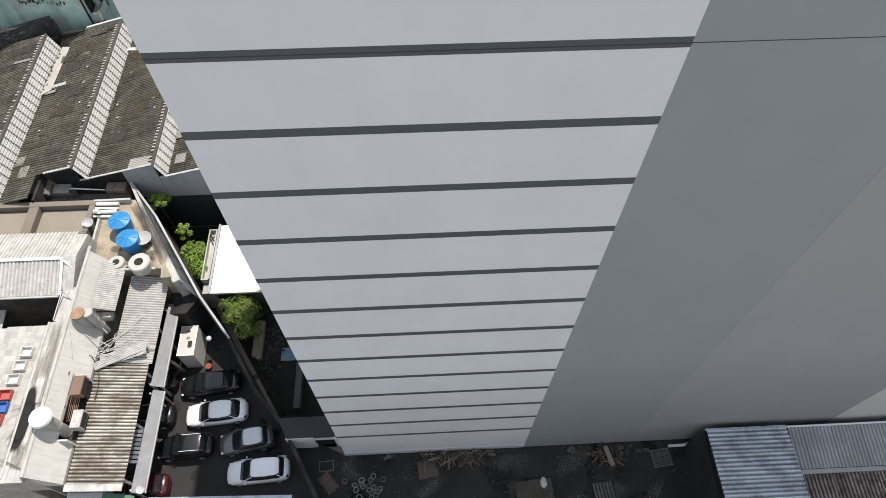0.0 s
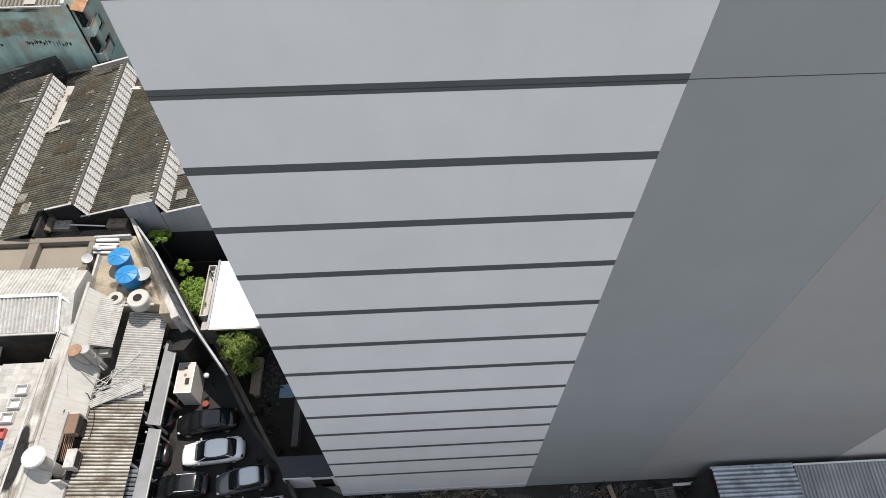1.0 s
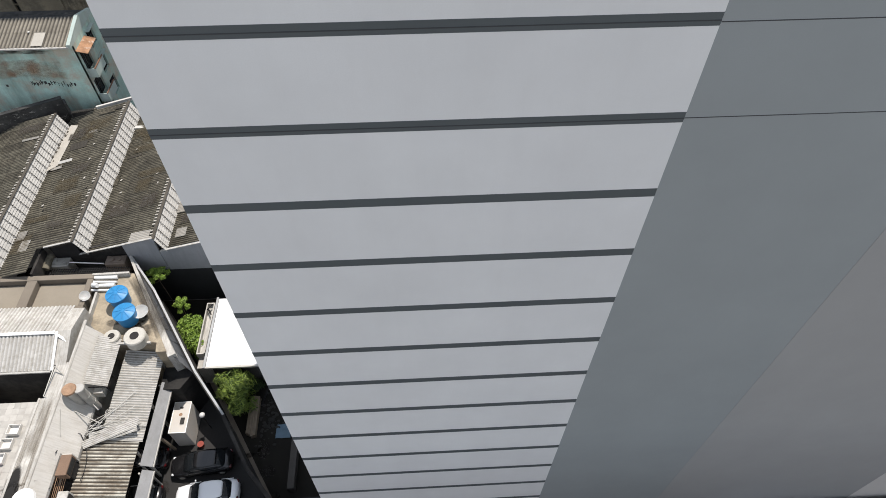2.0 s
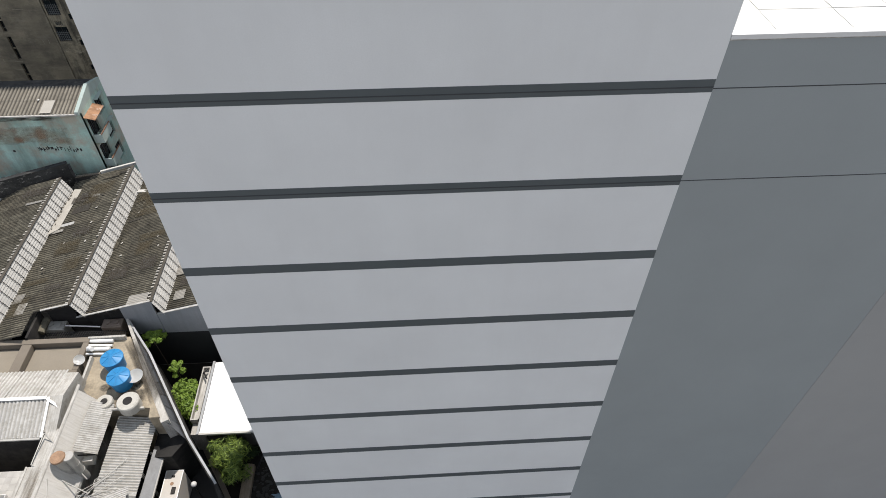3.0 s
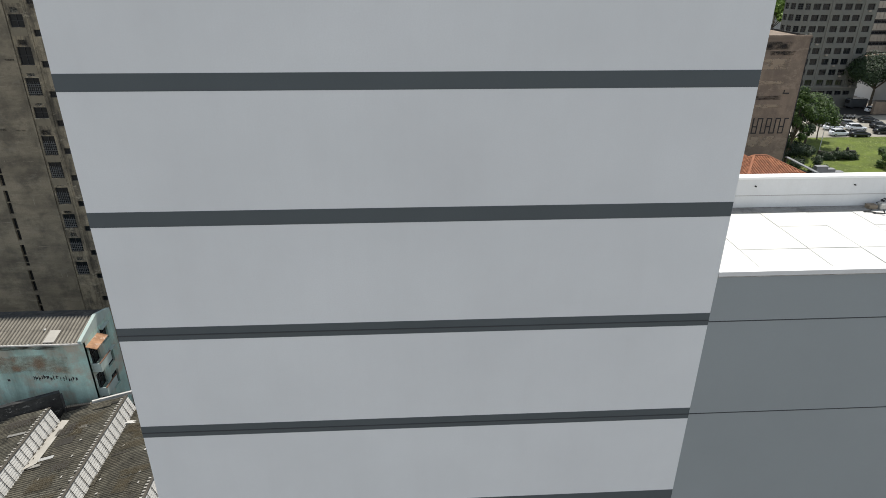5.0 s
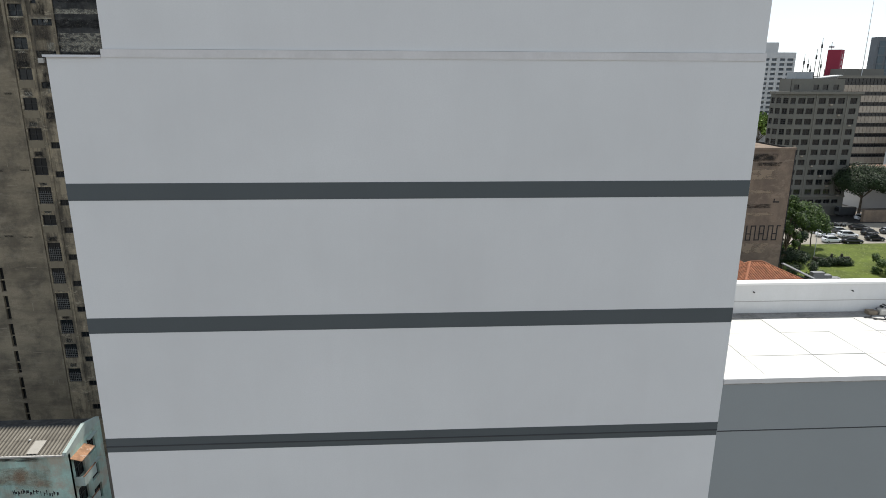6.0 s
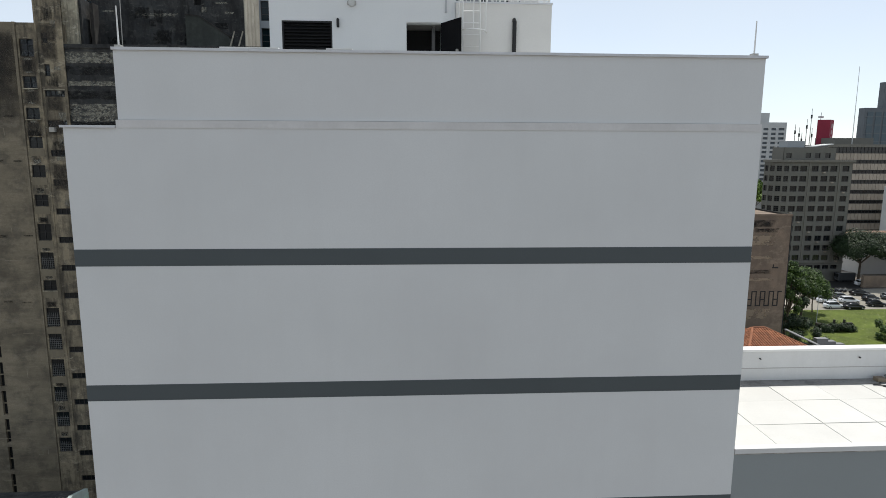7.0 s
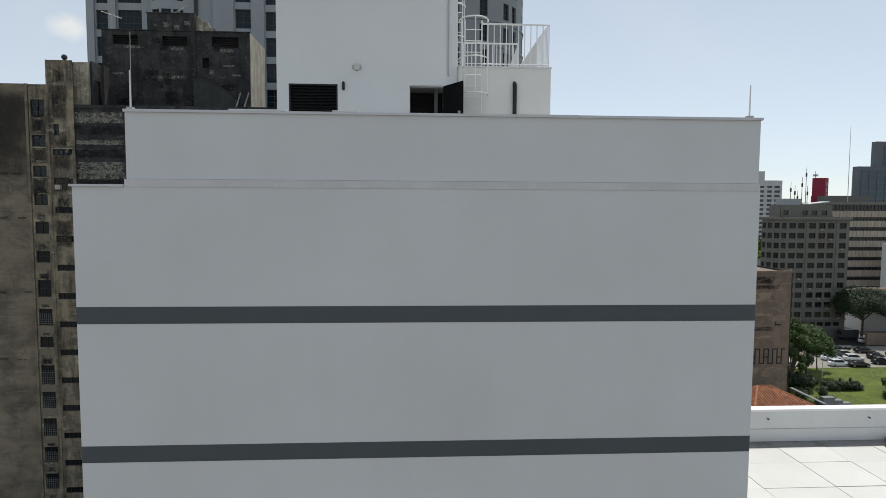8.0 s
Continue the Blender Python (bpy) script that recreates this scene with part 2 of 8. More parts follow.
BLUETANK = mat("blue_polyethylene", (0.022, 0.2, 0.43), 0.4, 0.12, 3.0, 15, 0.02, local=True)
WHITETANK = mat("white_fibre_tank", (0.47, 0.455, 0.41), 0.85, 0.15, 1.5, 12, 0.05, blotch=0.5, blotch_col=(0.25, 0.235, 0.2), blotch_scale=1.5)
# one colour for sooty walls and for shade painted into pits and recesses
SOOTSHADE = mat("soot_and_shade", (0.024, 0.022, 0.021), 0.95, 0.4, 0.8, 7, 0.2, blotch=0.3, blotch_col=(0.1, 0.093, 0.08))
RUSTCAP = mat("rusty_cowl", (0.3, 0.19, 0.12), 0.85, 0.3, 2.0, 10, 0.1)
DUCT = mat("galvanised_duct", (0.42, 0.41, 0.38), 0.55, 0.12, 2.0, 9, 0.04, metal=0.4)
TILEFLOOR = mat("terrace_tile", (0.36, 0.345, 0.315), 0.75, 0.1, 1.5, 12, 0.05, blotch=0.3, blotch_col=(0.25, 0.235, 0.21), blotch_scale=1.1, rand=0.18)
WOOD = mat("old_timber", (0.075, 0.058, 0.044), 0.9, 0.25, 2.0, 12, 0.1, rand=0.4)
PALEWOOD = mat("pale_board", (0.21, 0.17, 0.125), 0.85, 0.2, 2.0, 12, 0.1)
RUBBER = mat("grey_hose_ring", (0.17, 0.172, 0.17), 0.7, 0.2, rand=0.3, local=True)
BLOCK = mat("concrete_block", (0.1, 0.098, 0.092), 0.9, 0.15, rand=0.2, local=True)
CLAYTILE = mat("clay_roof_tile", (0.3, 0.12, 0.062), 0.85, 0.25, 1.0, 8, 0.1, rand=0.25)
BROWNWALL = mat("brown_blind_wall", (0.25, 0.19, 0.14), 0.92, 0.15, 0.2, 4, 0.15, streak=0.4, streak_col=(0.13, 0.1, 0.08), streak_scale=0.4,
                blotch=0.6, blotch_col=(0.13, 0.1, 0.078), blotch_scale=0.25, peel=0.4, peel_col=(0.34, 0.27, 0.2), peel_scale=0.4)
SPRAY = mat("spray_paint", (0.03, 0.028, 0.027), 0.8, 0.2)
BEIGEBLOCK = mat("beige_office_render", (0.155, 0.152, 0.133), 0.85, 0.1, 0.15, 3, 0.05, streak=0.2, streak_col=(0.18, 0.16, 0.13), streak_scale=0.3)
CORNICE = mat("cornice_render", (0.18, 0.172, 0.148), 0.85, 0.1, 0.3, 3, 0.05)
OFFICE = mat("office_spandrel", (0.36, 0.31, 0.25), 0.7, 0.08, 0.2, 3, 0.02, rand=0.1)
OFFICEBAND = glossy("office_window_band", (0.02, 0.02, 0.022), 0.15)
REDBLOCK = mat("red_painted_tower", (0.26, 0.02, 0.045), 0.7, 0.1, 0.3, 3, 0.02)
SIGNWHITE = mat("faded_sign_paint", (0.5, 0.36, 0.36), 0.8, 0.1)
SLATEGLASS = mat("dark_tower_glass", (0.07, 0.105, 0.125), 0.3, 0.2, 0.1, 2, 0.0)
SLATE = mat("dark_tower_stone", (0.13, 0.147, 0.16), 0.7, 0.1, 0.2, 3, 0.0)
SLABWHITE = mat("white_apartment_slab", (0.55, 0.56, 0.55), 0.8, 0.08, 0.2, 3, 0.0)
BARK = mat("bark", (0.11, 0.085, 0.06), 0.95, 0.3, 1.5, 9, 0.3)


def leaf_mat(name, a, b):
    m = bpy.data.materials.new(name)
    m.use_nodes = True
    n, l = m.node_tree.nodes, m.node_tree.links
    g = n.new("ShaderNodeNewGeometry")
    r = n.new("ShaderNodeValToRGB")
    r.color_ramp.elements[0].color, r.color_ramp.elements[1].color = (*a, 1), (*b, 1)
    l.new(g.outputs["Random Per Island"], r.inputs["Fac"])
    p = n["Principled BSDF"]
    l.new(r.outputs["Color"], p.inputs["Base Color"])
    p.inputs["Roughness"].default_value = 0.55
    p.inputs["Specular IOR Level"].default_value = 0.3
    p.inputs["Transmission Weight"].default_value = 0.0
    return m


LEAF = leaf_mat("leaf_green", (0.016, 0.038, 0.007), (0.075, 0.13, 0.018))
LEAFBRIGHT = leaf_mat("leaf_bright", (0.07, 0.13, 0.015), (0.19, 0.28, 0.045))
LEAFDARK = leaf_mat("leaf_dark", (0.007, 0.018, 0.006), (0.028, 0.052, 0.013))
GRASSBLADE = leaf_mat("grass_blade", (0.07, 0.105, 0.014), (0.17, 0.2, 0.03))


# ---- building helpers ----
def thing(name, label, category, loc=(0, 0, 0), group="", kind=""):
    e = new(name)
    e.location = loc
    e.empty_display_size = 0.3
    return tagged(e, label, category, group, kind)


def part(name, bm, material, parent=None, label=""):
    me = bpy.data.meshes.new(name)
    bm.to_mesh(me)
    bm.free()
    return put(name, me, material, parent, label)


def put(name, me, material, parent=None, label="", m=None):
    if material is not None and not me.materials:
        me.materials.append(material)
    ob = new(name, me)
    if parent is not None:
        ob.parent = parent
        if parent.type == "EMPTY":
            ob.matrix_parent_inverse = Matrix.Translation(-parent.location)
    if m is not None:
        ob.matrix_basis = m
    if label:
        ob["label"] = label
    return ob


def setting(name, bm, material, label, category):
    return tagged(part(name, bm, material), label, category, kind="structure")


def add_box(bm, x0, x1, y0, y1, z0, z1, m=None, bevel=0.0):
    c = Vector(((x0 + x1) / 2, (y0 + y1) / 2, (z0 + z1) / 2))
    mm = Matrix.Translation(c) @ Matrix.Diagonal((abs(x1 - x0), abs(y1 - y0), abs(z1 - z0), 1))
    r = bmesh.ops.create_cube(bm, size=1.0, matrix=(m @ mm) if m is not None else mm)
    if bevel:
        edges = list({e for v in r["verts"] for e in v.link_edges})
        bmesh.ops.bevel(bm, geom=edges, offset=bevel, segments=1, affect="EDGES")
    return bm


def box(*a, **k):
    return add_box(bmesh.new(), *a, **k)


def add_tube(bm, a, b, r, r2=None, seg=8, caps=True):
    a, b = Vector(a), Vector(b)
    d = b - a
    m = Matrix.Translation((a + b) / 2) @ d.to_track_quat("Z", "Y").to_matrix().to_4x4()
    bmesh.ops.create_cone(bm, cap_ends=caps, segments=seg, radius1=r, radius2=r if r2 is None else r2, depth=d.length, matrix=m)
    return bm


def tube(a, b, r, r2=None, seg=8):
    return add_tube(bmesh.new(), a, b, r, r2, seg)


def add_prism(bm, pts, d):
    """Extrudes the polygon pts (3D, in order) by the vector d."""
    d = Vector(d)
    lo = [bm.verts.new(p) for p in pts]
    hi = [bm.verts.new(Vector(p) + d) for p in pts]
    bm.faces.new(lo[::-1])
    bm.faces.new(hi)
    k = len(pts)
    for i in range(k):
        bm.faces.new((lo[i], lo[(i + 1) % k], hi[(i + 1) % k], hi[i]))
    bmesh.ops.recalc_face_normals(bm, faces=bm.faces[:])
    return bm


def swept(pts, r, seg=6, closed=False):
    """One round bar bent through the points."""
    bm = bmesh.new()
    pts = [Vector(p) for p in pts]
    k = len(pts)
    rings = []
    for i, p in enumerate(pts):
        a = pts[(i - 1) % k] if (i or closed) else p
        b = pts[(i + 1) % k] if (i < k - 1 or closed) else p
        t = (b - a).normalized()
        u = t.cross(Vector((0, 0, 1)))
        u = u.normalized() if u.length > 0.01 else t.orthogonal().normalized()
        v = t.cross(u)
        rings.append([bm.verts.new(p + (u * math.cos(j * 2 * math.pi / seg) + v * math.sin(j * 2 * math.pi / seg)) * r) for j in range(seg)])
    for i in range(k if closed else k - 1):
        q, w = rings[i], rings[(i + 1) % k]
        for j in range(seg):
            bm.faces.new((q[j], q[(j + 1) % seg], w[(j + 1) % seg], w[j]))
    if not closed:
        bm.faces.new(rings[0][::-1])
        bm.faces.new(rings[-1])
    for f in bm.faces:
        f.smooth = True
    bmesh.ops.recalc_face_normals(bm, faces=bm.faces[:])
    return bm


def prism(pts, d):
    return add_prism(bmesh.new(), pts, d)


def corrugated(width, length, pitch, amp, seg=8, thick=0.012):
    """A corrugated sheet: waves across local x, ribs along local y, top near z = 0, from (0, 0)."""
    nw = max(1, round(width / pitch)) * seg
    verts, faces = [], []
    for j in (0, 1):
        for i in range(nw + 1):
            verts.append((width * i / nw, length * j, amp * math.sin(2 * math.pi * i / seg)))
    k = nw + 1
    for j in (0, 1):
        for i in range(nw + 1):
            x, y, z = verts[j * k + i]
            verts.append((x, y, z - thick))
    for i in range(nw):
        faces.append((i, i + 1, k + i + 1, k + i))
        faces.append((2 * k + i, 3 * k + i, 3 * k + i + 1, 2 * k + i + 1))
        faces.append((i, 2 * k + i, 2 * k + i + 1, i + 1))
        faces.append((k + i, k + i + 1, 3 * k + i + 1, 3 * k + i))
    me = bpy.data.meshes.new("corrugated_sheet")
    me.from_pydata(verts, [], faces)
    me.update()
    return me


def plane_basis(o, u, v):
    """A pose with local x along u and local y along v, from the point o."""
    u, v = Vector(u).normalized(), Vector(v).normalized()
    w = u.cross(v).normalized()
    v = w.cross(u)
    return Matrix(((u.x, v.x, w.x, o[0]), (u.y, v.y, w.y, o[1]), (u.z, v.z, w.z, o[2]), (0, 0, 0, 1)))


def sheet_roof(parent, o, u, v, width, length, cols, rows, pitch, amp, material, overlap=0.1, rng=None, other=None, share=0.0, skew=0.006):
    """Corrugated sheets over a roof plane: cols across u, rows up v (ribs run along v), each row laps over the one below."""
    w, ln = width / cols, length / rows
    me = corrugated(w + 0.03, ln + overlap, pitch, amp)
    me.materials.append(material)
    me2 = None
    if other is not None:
        me2 = me.copy()
        me2.materials.clear()
        me2.materials.append(other)
    base = plane_basis(o, u, v)
    for r in range(rows):
        for c in range(cols):
            jit = rng.uniform(-skew, skew) if rng else 0.0
            m = base @ pose(c * w, r * ln, 0.012 * (c % 2) + 0.025 * (rows - r) * 0 + 0.02 * (r % 2), 0, 0, degrees_of(jit))
            data = me2 if (me2 and rng and rng.random() < share) else me
            put("roof_sheet", data, None, parent, m=m)


def degrees_of(x):
    return math.degrees(x)


def add_wall(bm, m, u0, u1, z0, z1, openings, depth):
    """A wall face in the local plane y = 0 of m (outside towards -y), with real recesses of that depth at the openings (u0, u1, z0, z1)."""
    openings = [tuple(round(v, 3) for v in o[:4]) for o in openings]
    u0, u1, z0, z1 = (round(v, 3) for v in (u0, u1, z0, z1))
    us = sorted({u0, u1, *[a for o in openings for a in o[:2]]})
    zs = sorted({z0, z1, *[a for o in openings for a in o[2:4]]})
    us = [u for u in us if u0 <= u <= u1]
    zs = [z for z in zs if z0 <= z <= z1]
    cache = {}

    def vert(u, y, z):
        key = (round(u, 4), round(y, 4), round(z, 4))
        if key not in cache:
            cache[key] = bm.verts.new(m @ Vector((u, y, z)))
        return cache[key]

    holes = []
    for i in range(len(us) - 1):
        for j in range(len(zs) - 1):
            a, b, c, d = us[i], us[i + 1], zs[j], zs[j + 1]
            cu, cz = (a + b) / 2, (c + d) / 2
            if any(o[0] < cu < o[1] and o[2] < cz < o[3] for o in openings):
                continue
            bm.faces.new((vert(a, 0, c), vert(b, 0, c), vert(b, 0, d), vert(a, 0, d)))
    for o in openings:
        a, b, c, d = o[:4]
        ring = ((a, c), (b, c), (b, d), (a, d))
        for k in range(4):
            p, q = ring[k], ring[(k + 1) % 4]
            bm.faces.new([bm.verts.new(m @ Vector(x)) for x in ((p[0], 0, p[1]), (p[0], depth, p[1]), (q[0], depth, q[1]), (q[0], 0, q[1]))])
    return bm


WINDOW_CACHE = {}


def window(parent, m, u0, u1, z0, z1, nx=2, nz=2, glass=GLASS, frame_mat=FRAME, bar=0.05, name="window"):
    """A pane with its frame, set in an opening of a wall with the pose m."""
    w, h = round(u1 - u0, 2), round(z1 - z0, 2)
    key = (w, h, nx, nz, glass.name, frame_mat.name, bar)
    if key not in WINDOW_CACHE:
        g = box(0, w, 0.0, 0.03, 0, h)
        f = bmesh.new()
        for i in range(nx + 1):
            x = min(max(w * i / nx, bar / 2), w - bar / 2)
            add_box(f, x - bar / 2, x + bar / 2, -0.05, -0.002, 0, h)
        for j in range(nz + 1):
            z = min(max(h * j / nz, bar / 2), h - bar / 2)
            add_box(f, 0, w, -0.042, -0.004, z - bar / 2, z + bar / 2)
        mg, mf = bpy.data.meshes.new("pane"), bpy.data.meshes.new("window_frame")
        g.to_mesh(mg), f.to_mesh(mf)
        g.free(), f.free()
        mg.materials.append(glass), mf.materials.append(frame_mat)
        WINDOW_CACHE[key] = (mg, mf)
    mg, mf = WINDOW_CACHE[key]
    ob = put(name, mg, None, parent, m=m @ Matrix.Translation((u0, 0, z0)))
    put("window_frame", mf, None, ob)
    return ob


def stain_mat(name, col, strength=0.85, scale=2.0, lo=0.22, hi=0.62, squash=1.0, square=False):
    """Dirt with a ragged edge: thins out towards the rim of its patch."""
    m = bpy.data.materials.new(name)
    m.use_nodes = True
    n, l = m.node_tree.nodes, m.node_tree.links
    tc = n.new("ShaderNodeTexCoord")
    gr = n.new("ShaderNodeTexGradient")
    gr.gradient_type = "SPHERICAL"
    l.new(tc.outputs["Object"], gr.inputs["Vector"])
    no = n.new("ShaderNodeTexNoise")
    no.inputs["Scale"].default_value, no.inputs["Detail"].default_value, no.inputs["Roughness"].default_value = scale, 10.0, 0.7
    mp = n.new("ShaderNodeMapping")
    mp.inputs["Scale"].default_value = (squash, 1, 1)
    mp.inputs["Location"].default_value = (len(name) * 1.7, 3.1, 0)
    rnd = n.new("ShaderNodeObjectInfo")
    ad = n.new("ShaderNodeVectorMath")
    ad.operation = "ADD"
    l.new(tc.outputs["Object"], ad.inputs[0])
    sc = n.new("ShaderNodeMath")
    sc.operation = "MULTIPLY"
    sc.inputs[1].default_value = 50.0
    l.new(rnd.outputs["Random"], sc.inputs[0])
    l.new(sc.outputs[0], ad.inputs[1])
    l.new(ad.outputs[0], mp.inputs["Vector"])
    l.new(mp.outputs["Vector"], no.inputs["Vector"])
    plateau = n.new("ShaderNodeMapRange")
    plateau.interpolation_type = "SMOOTHSTEP"
    plateau.inputs["From Max"].default_value = 0.6
    if square:
        sp = n.new("ShaderNodeSeparateXYZ")
        l.new(tc.outputs["Object"], sp.inputs[0])
        ab = []
        for axis in ("X", "Y"):
            k = n.new("ShaderNodeMath")
            k.operation = "ABSOLUTE"
            l.new(sp.outputs[axis], k.inputs[0])
            ab.append(k.outputs[0])
        far_ = n.new("ShaderNodeMath")
        far_.operation = "MAXIMUM"
        l.new(ab[0], far_.inputs[0])
        l.new(ab[1], far_.inputs[1])
        inv = n.new("ShaderNodeMath")
        inv.operation = "SUBTRACT"
        inv.inputs[0].default_value = 1.0
        l.new(far_.outputs[0], inv.inputs[1])
        l.new(inv.outputs[0], plateau.inputs["Value"])
    else:
        l.new(gr.outputs["Fac"], plateau.inputs["Value"])
    mu = n.new("ShaderNodeMath")
    mu.operation = "MULTIPLY"
    l.new(plateau.outputs["Result"], mu.inputs[0])
    l.new(no.outputs["Fac"], mu.inputs[1])
    mr = n.new("ShaderNodeMapRange")
    mr.inputs["From Min"].default_value, mr.inputs["From Max"].default_value = lo, hi
    mr.inputs["To Max"].default_value = strength
    l.new(mu.outputs[0], mr.inputs["Value"])
    b = n["Principled BSDF"]
    b.inputs["Base Color"].default_value = (*col, 1)
    b.inputs["Roughness"].default_value = 0.95
    l.new(mr.outputs["Result"], b.inputs["Alpha"])
    return m


SOOTSTAIN = stain_mat("soot_stain", (0.02, 0.018, 0.016))
SOOTHEAVY = stain_mat("heavy_soot", (0.012, 0.011, 0.01), 0.97, 1.6, 0.04, 0.3)
DIRTSTAIN = stain_mat("dirt_stain", (0.1, 0.085, 0.065), 0.7, 3.0)
PALESTAIN = stain_mat("pale_stain", (0.12, 0.11, 0.1), 0.45, 2.5)
PEELSTAIN = stain_mat("peeled_paint", (0.27, 0.26, 0.215), 0.8, 2.2, 0.4, 0.58, 4.5, True)
TOPGRIME = stain_mat("roof_run_off", (0.05, 0.044, 0.036), 0.7, 2.2, 0.1, 0.6, 4.0, True)
RUSTWASH = stain_mat("brown_wash", (0.34, 0.2, 0.12), 0.6, 1.5, 0.3, 0.65, 0.8, True)
GRIMESTAIN = stain_mat("grime_wash", (0.05, 0.043, 0.034), 0.8, 2.2, 0.15, 0.6, 1.6, True)
MOSSSTAIN = stain_mat("brown_moss", (0.07, 0.055, 0.03), 0.6, 2.4, 0.25, 0.6, 1.5, True)
MOULDSTAIN = stain_mat("black_mould", (0.012, 0.012, 0.011), 0.75, 1.6, 0.36, 0.6, 3.0, True)
STAIN_MESH = bpy.data.meshes.new("stain")
STAIN_MESH.from_pydata([(-1, -1, 0), (1, -1, 0), (1, 1, 0), (-1, 1, 0)], [], [(0, 1, 2, 3)])


def stain(parent, m, rx, ry, material, name="stain"):
    """A ragged dirt patch lying just above a surface; m is its pose."""
    ob = put(name, STAIN_MESH.copy(), material, parent, m=m @ Matrix.Diagonal((rx, ry, 1, 1)))
    return ob


# ---- ground ----
def smooth(t):
    t = min(1.0, max(0.0, t))
    return t * t * (3 - 2 * t)


def terrain(x, y):
    return 13.0 * smooth((y - 25) / 40) * smooth((x - 22) / 30)


def build_ground():
    xs = [-2600, -1200, -600, -300, -150, -80, -40, -20, 0, 10, *range(20, 66, 3), 80, 110, 150, 200, 300, 600, 1200, 2600]
    ys = [-2600, -1200, -600, -300, -150, -80, -40, -20, 0, 10, 20, *range(24, 72, 3), 80, 110, 150, 200, 300, 600, 1200, 2600]
    verts = [(x, y, terrain(x, y)) for y in ys for x in xs]
    k = len(xs)
    faces = [(j * k + i, j * k + i + 1, (j + 1) * k + i + 1, (j + 1) * k + i) for j in range(len(ys) - 1) for i in range(k - 1)]
    me = bpy.data.meshes.new("ground")
    me.from_pydata(verts, [], faces)
    tagged(put("ground", me, EARTH), "grey-brown city ground reaching the horizon", "ground", kind="structure")


build_ground()
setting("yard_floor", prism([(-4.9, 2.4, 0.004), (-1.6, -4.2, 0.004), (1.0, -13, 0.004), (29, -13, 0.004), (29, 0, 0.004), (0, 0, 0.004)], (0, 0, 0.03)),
        YARD, "stained concrete yard strewn with rubble, darkened for its shade", "yard")
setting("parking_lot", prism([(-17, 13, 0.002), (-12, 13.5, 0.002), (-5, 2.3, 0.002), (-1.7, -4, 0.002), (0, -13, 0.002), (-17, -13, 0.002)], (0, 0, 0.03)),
        # the garden's deep shade is put into the soil colour
        ASPHALT, "asphalt parking lot between walls, darkened for its shade", "parking lot")
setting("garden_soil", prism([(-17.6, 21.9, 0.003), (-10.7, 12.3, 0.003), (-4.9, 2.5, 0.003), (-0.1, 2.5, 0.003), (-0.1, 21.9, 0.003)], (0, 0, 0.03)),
        mat("garden_soil", (0.011, 0.0095, 0.007), 0.95, 0.3), "soil of a narrow garden, darkened for its deep shade", "garden")

# unseen low blocks added behind the yard to cut sky light on lower walls
for x0, x1, y0, y1, h in ((-34, 2, -44, -30, 15.0), (3, 33, -46, -30.5, 17.0), (34, 62, -44, -30, 15.5)):
    nb = thing("neighbour_block", "unseen plain dull-brown low block, added to dim the lower walls", "building", (x0, y1, 0), "low neighbours across the yard")
    part("wall", box(x0, x1, y0, y1, 0, h), mat("dull_render", (0.25, 0.2, 0.15), 0.9, 0.2, 0.3, 5, 0.1, streak=0.4, streak_col=(0.1, 0.09, 0.075)), nb)
    part("parapet", box(x0 - 0.1, x1 + 0.1, y1 - 0.3, y1 + 0.1, h, h + 0.6), JOINT, nb)

# ---- the striped tower ----
W, D, TOP, SHOULDER = 13.73, 25.5, 51.04, 49.55
STRIPES = [47.193 - 2.8065 * i for i in range(16)]
STRIPE_H = 0.34
tower = thing("apartment_tower", "tall off-white apartment tower with dark grey painted bands", "building", (0, 0, 0))
bm = bmesh.new()
add_box(bm, 0, W, 0, D, 0, SHOULDER)
part("wall", bm, WHITE, tower)
part("plinth", box(-0.02, W - 0.004, -0.035, 0, 0, 0.75), mat("plinth_paint", (0.5, 0.52, 0.55), 0.7, 0.06), tower, "pale bluish plinth")
for z in STRIPES:
    part("painted_band", box(-0.003, W - 0.003, -0.004, 0.05, z - STRIPE_H, z), BAND, tower)
for z in (STRIPES[2], STRIPES[3]):
    part("band_groove", box(-0.005, W - 0.002, -0.012, 0.0, z - 0.215, z - 0.19), GROOVE, tower)
part("parapet", box(1.02, W - 0.03, 0.03, 0.21, 49.705, TOP - 0.05), WHITE, tower)
part("ledge", box(0.99, W - 0.015, -0.012, 0.24, SHOULDER, 49.7), PINKLEDGE, tower, "dusty pale ledge below the parapet")
part("shoulder_coping", box(-0.05, 0.98, -0.04, 0.3, SHOULDER, SHOULDER + 0.045), COPING, tower)
for i in range(10):
    a, b = 1.0 + i * 1.274, 1.0 + (i + 1) * 1.274 - 0.004
    part("coping", box(a, b, -0.01, 0.25, TOP - 0.05, TOP + random.uniform(-0.004, 0.004)), COPING, tower, "thin grey metal coping")
part("side_parapet", box(1.0, 1.2, 0.21, D, 49.705, TOP - 0.05), WHITE, tower)
part("side_parapet", box(W - 0.23, W - 0.03, 0.21, D, 49.705, TOP - 0.05), WHITE, tower)
part("rear_parapet", box(1.2, W - 0.2, D - 0.2, D, 49.705, TOP - 0.05), WHITE, tower)
part("roof_deck", box(1.2, W - 0.2, 0.25, D - 0.2, 49.6, 50.35), MEMBRANE, tower)
part("roof_flashing", box(3.0, 4.1, 0.0, 0.2, TOP + 0.004, TOP + 0.03), WHITEMETAL, tower)
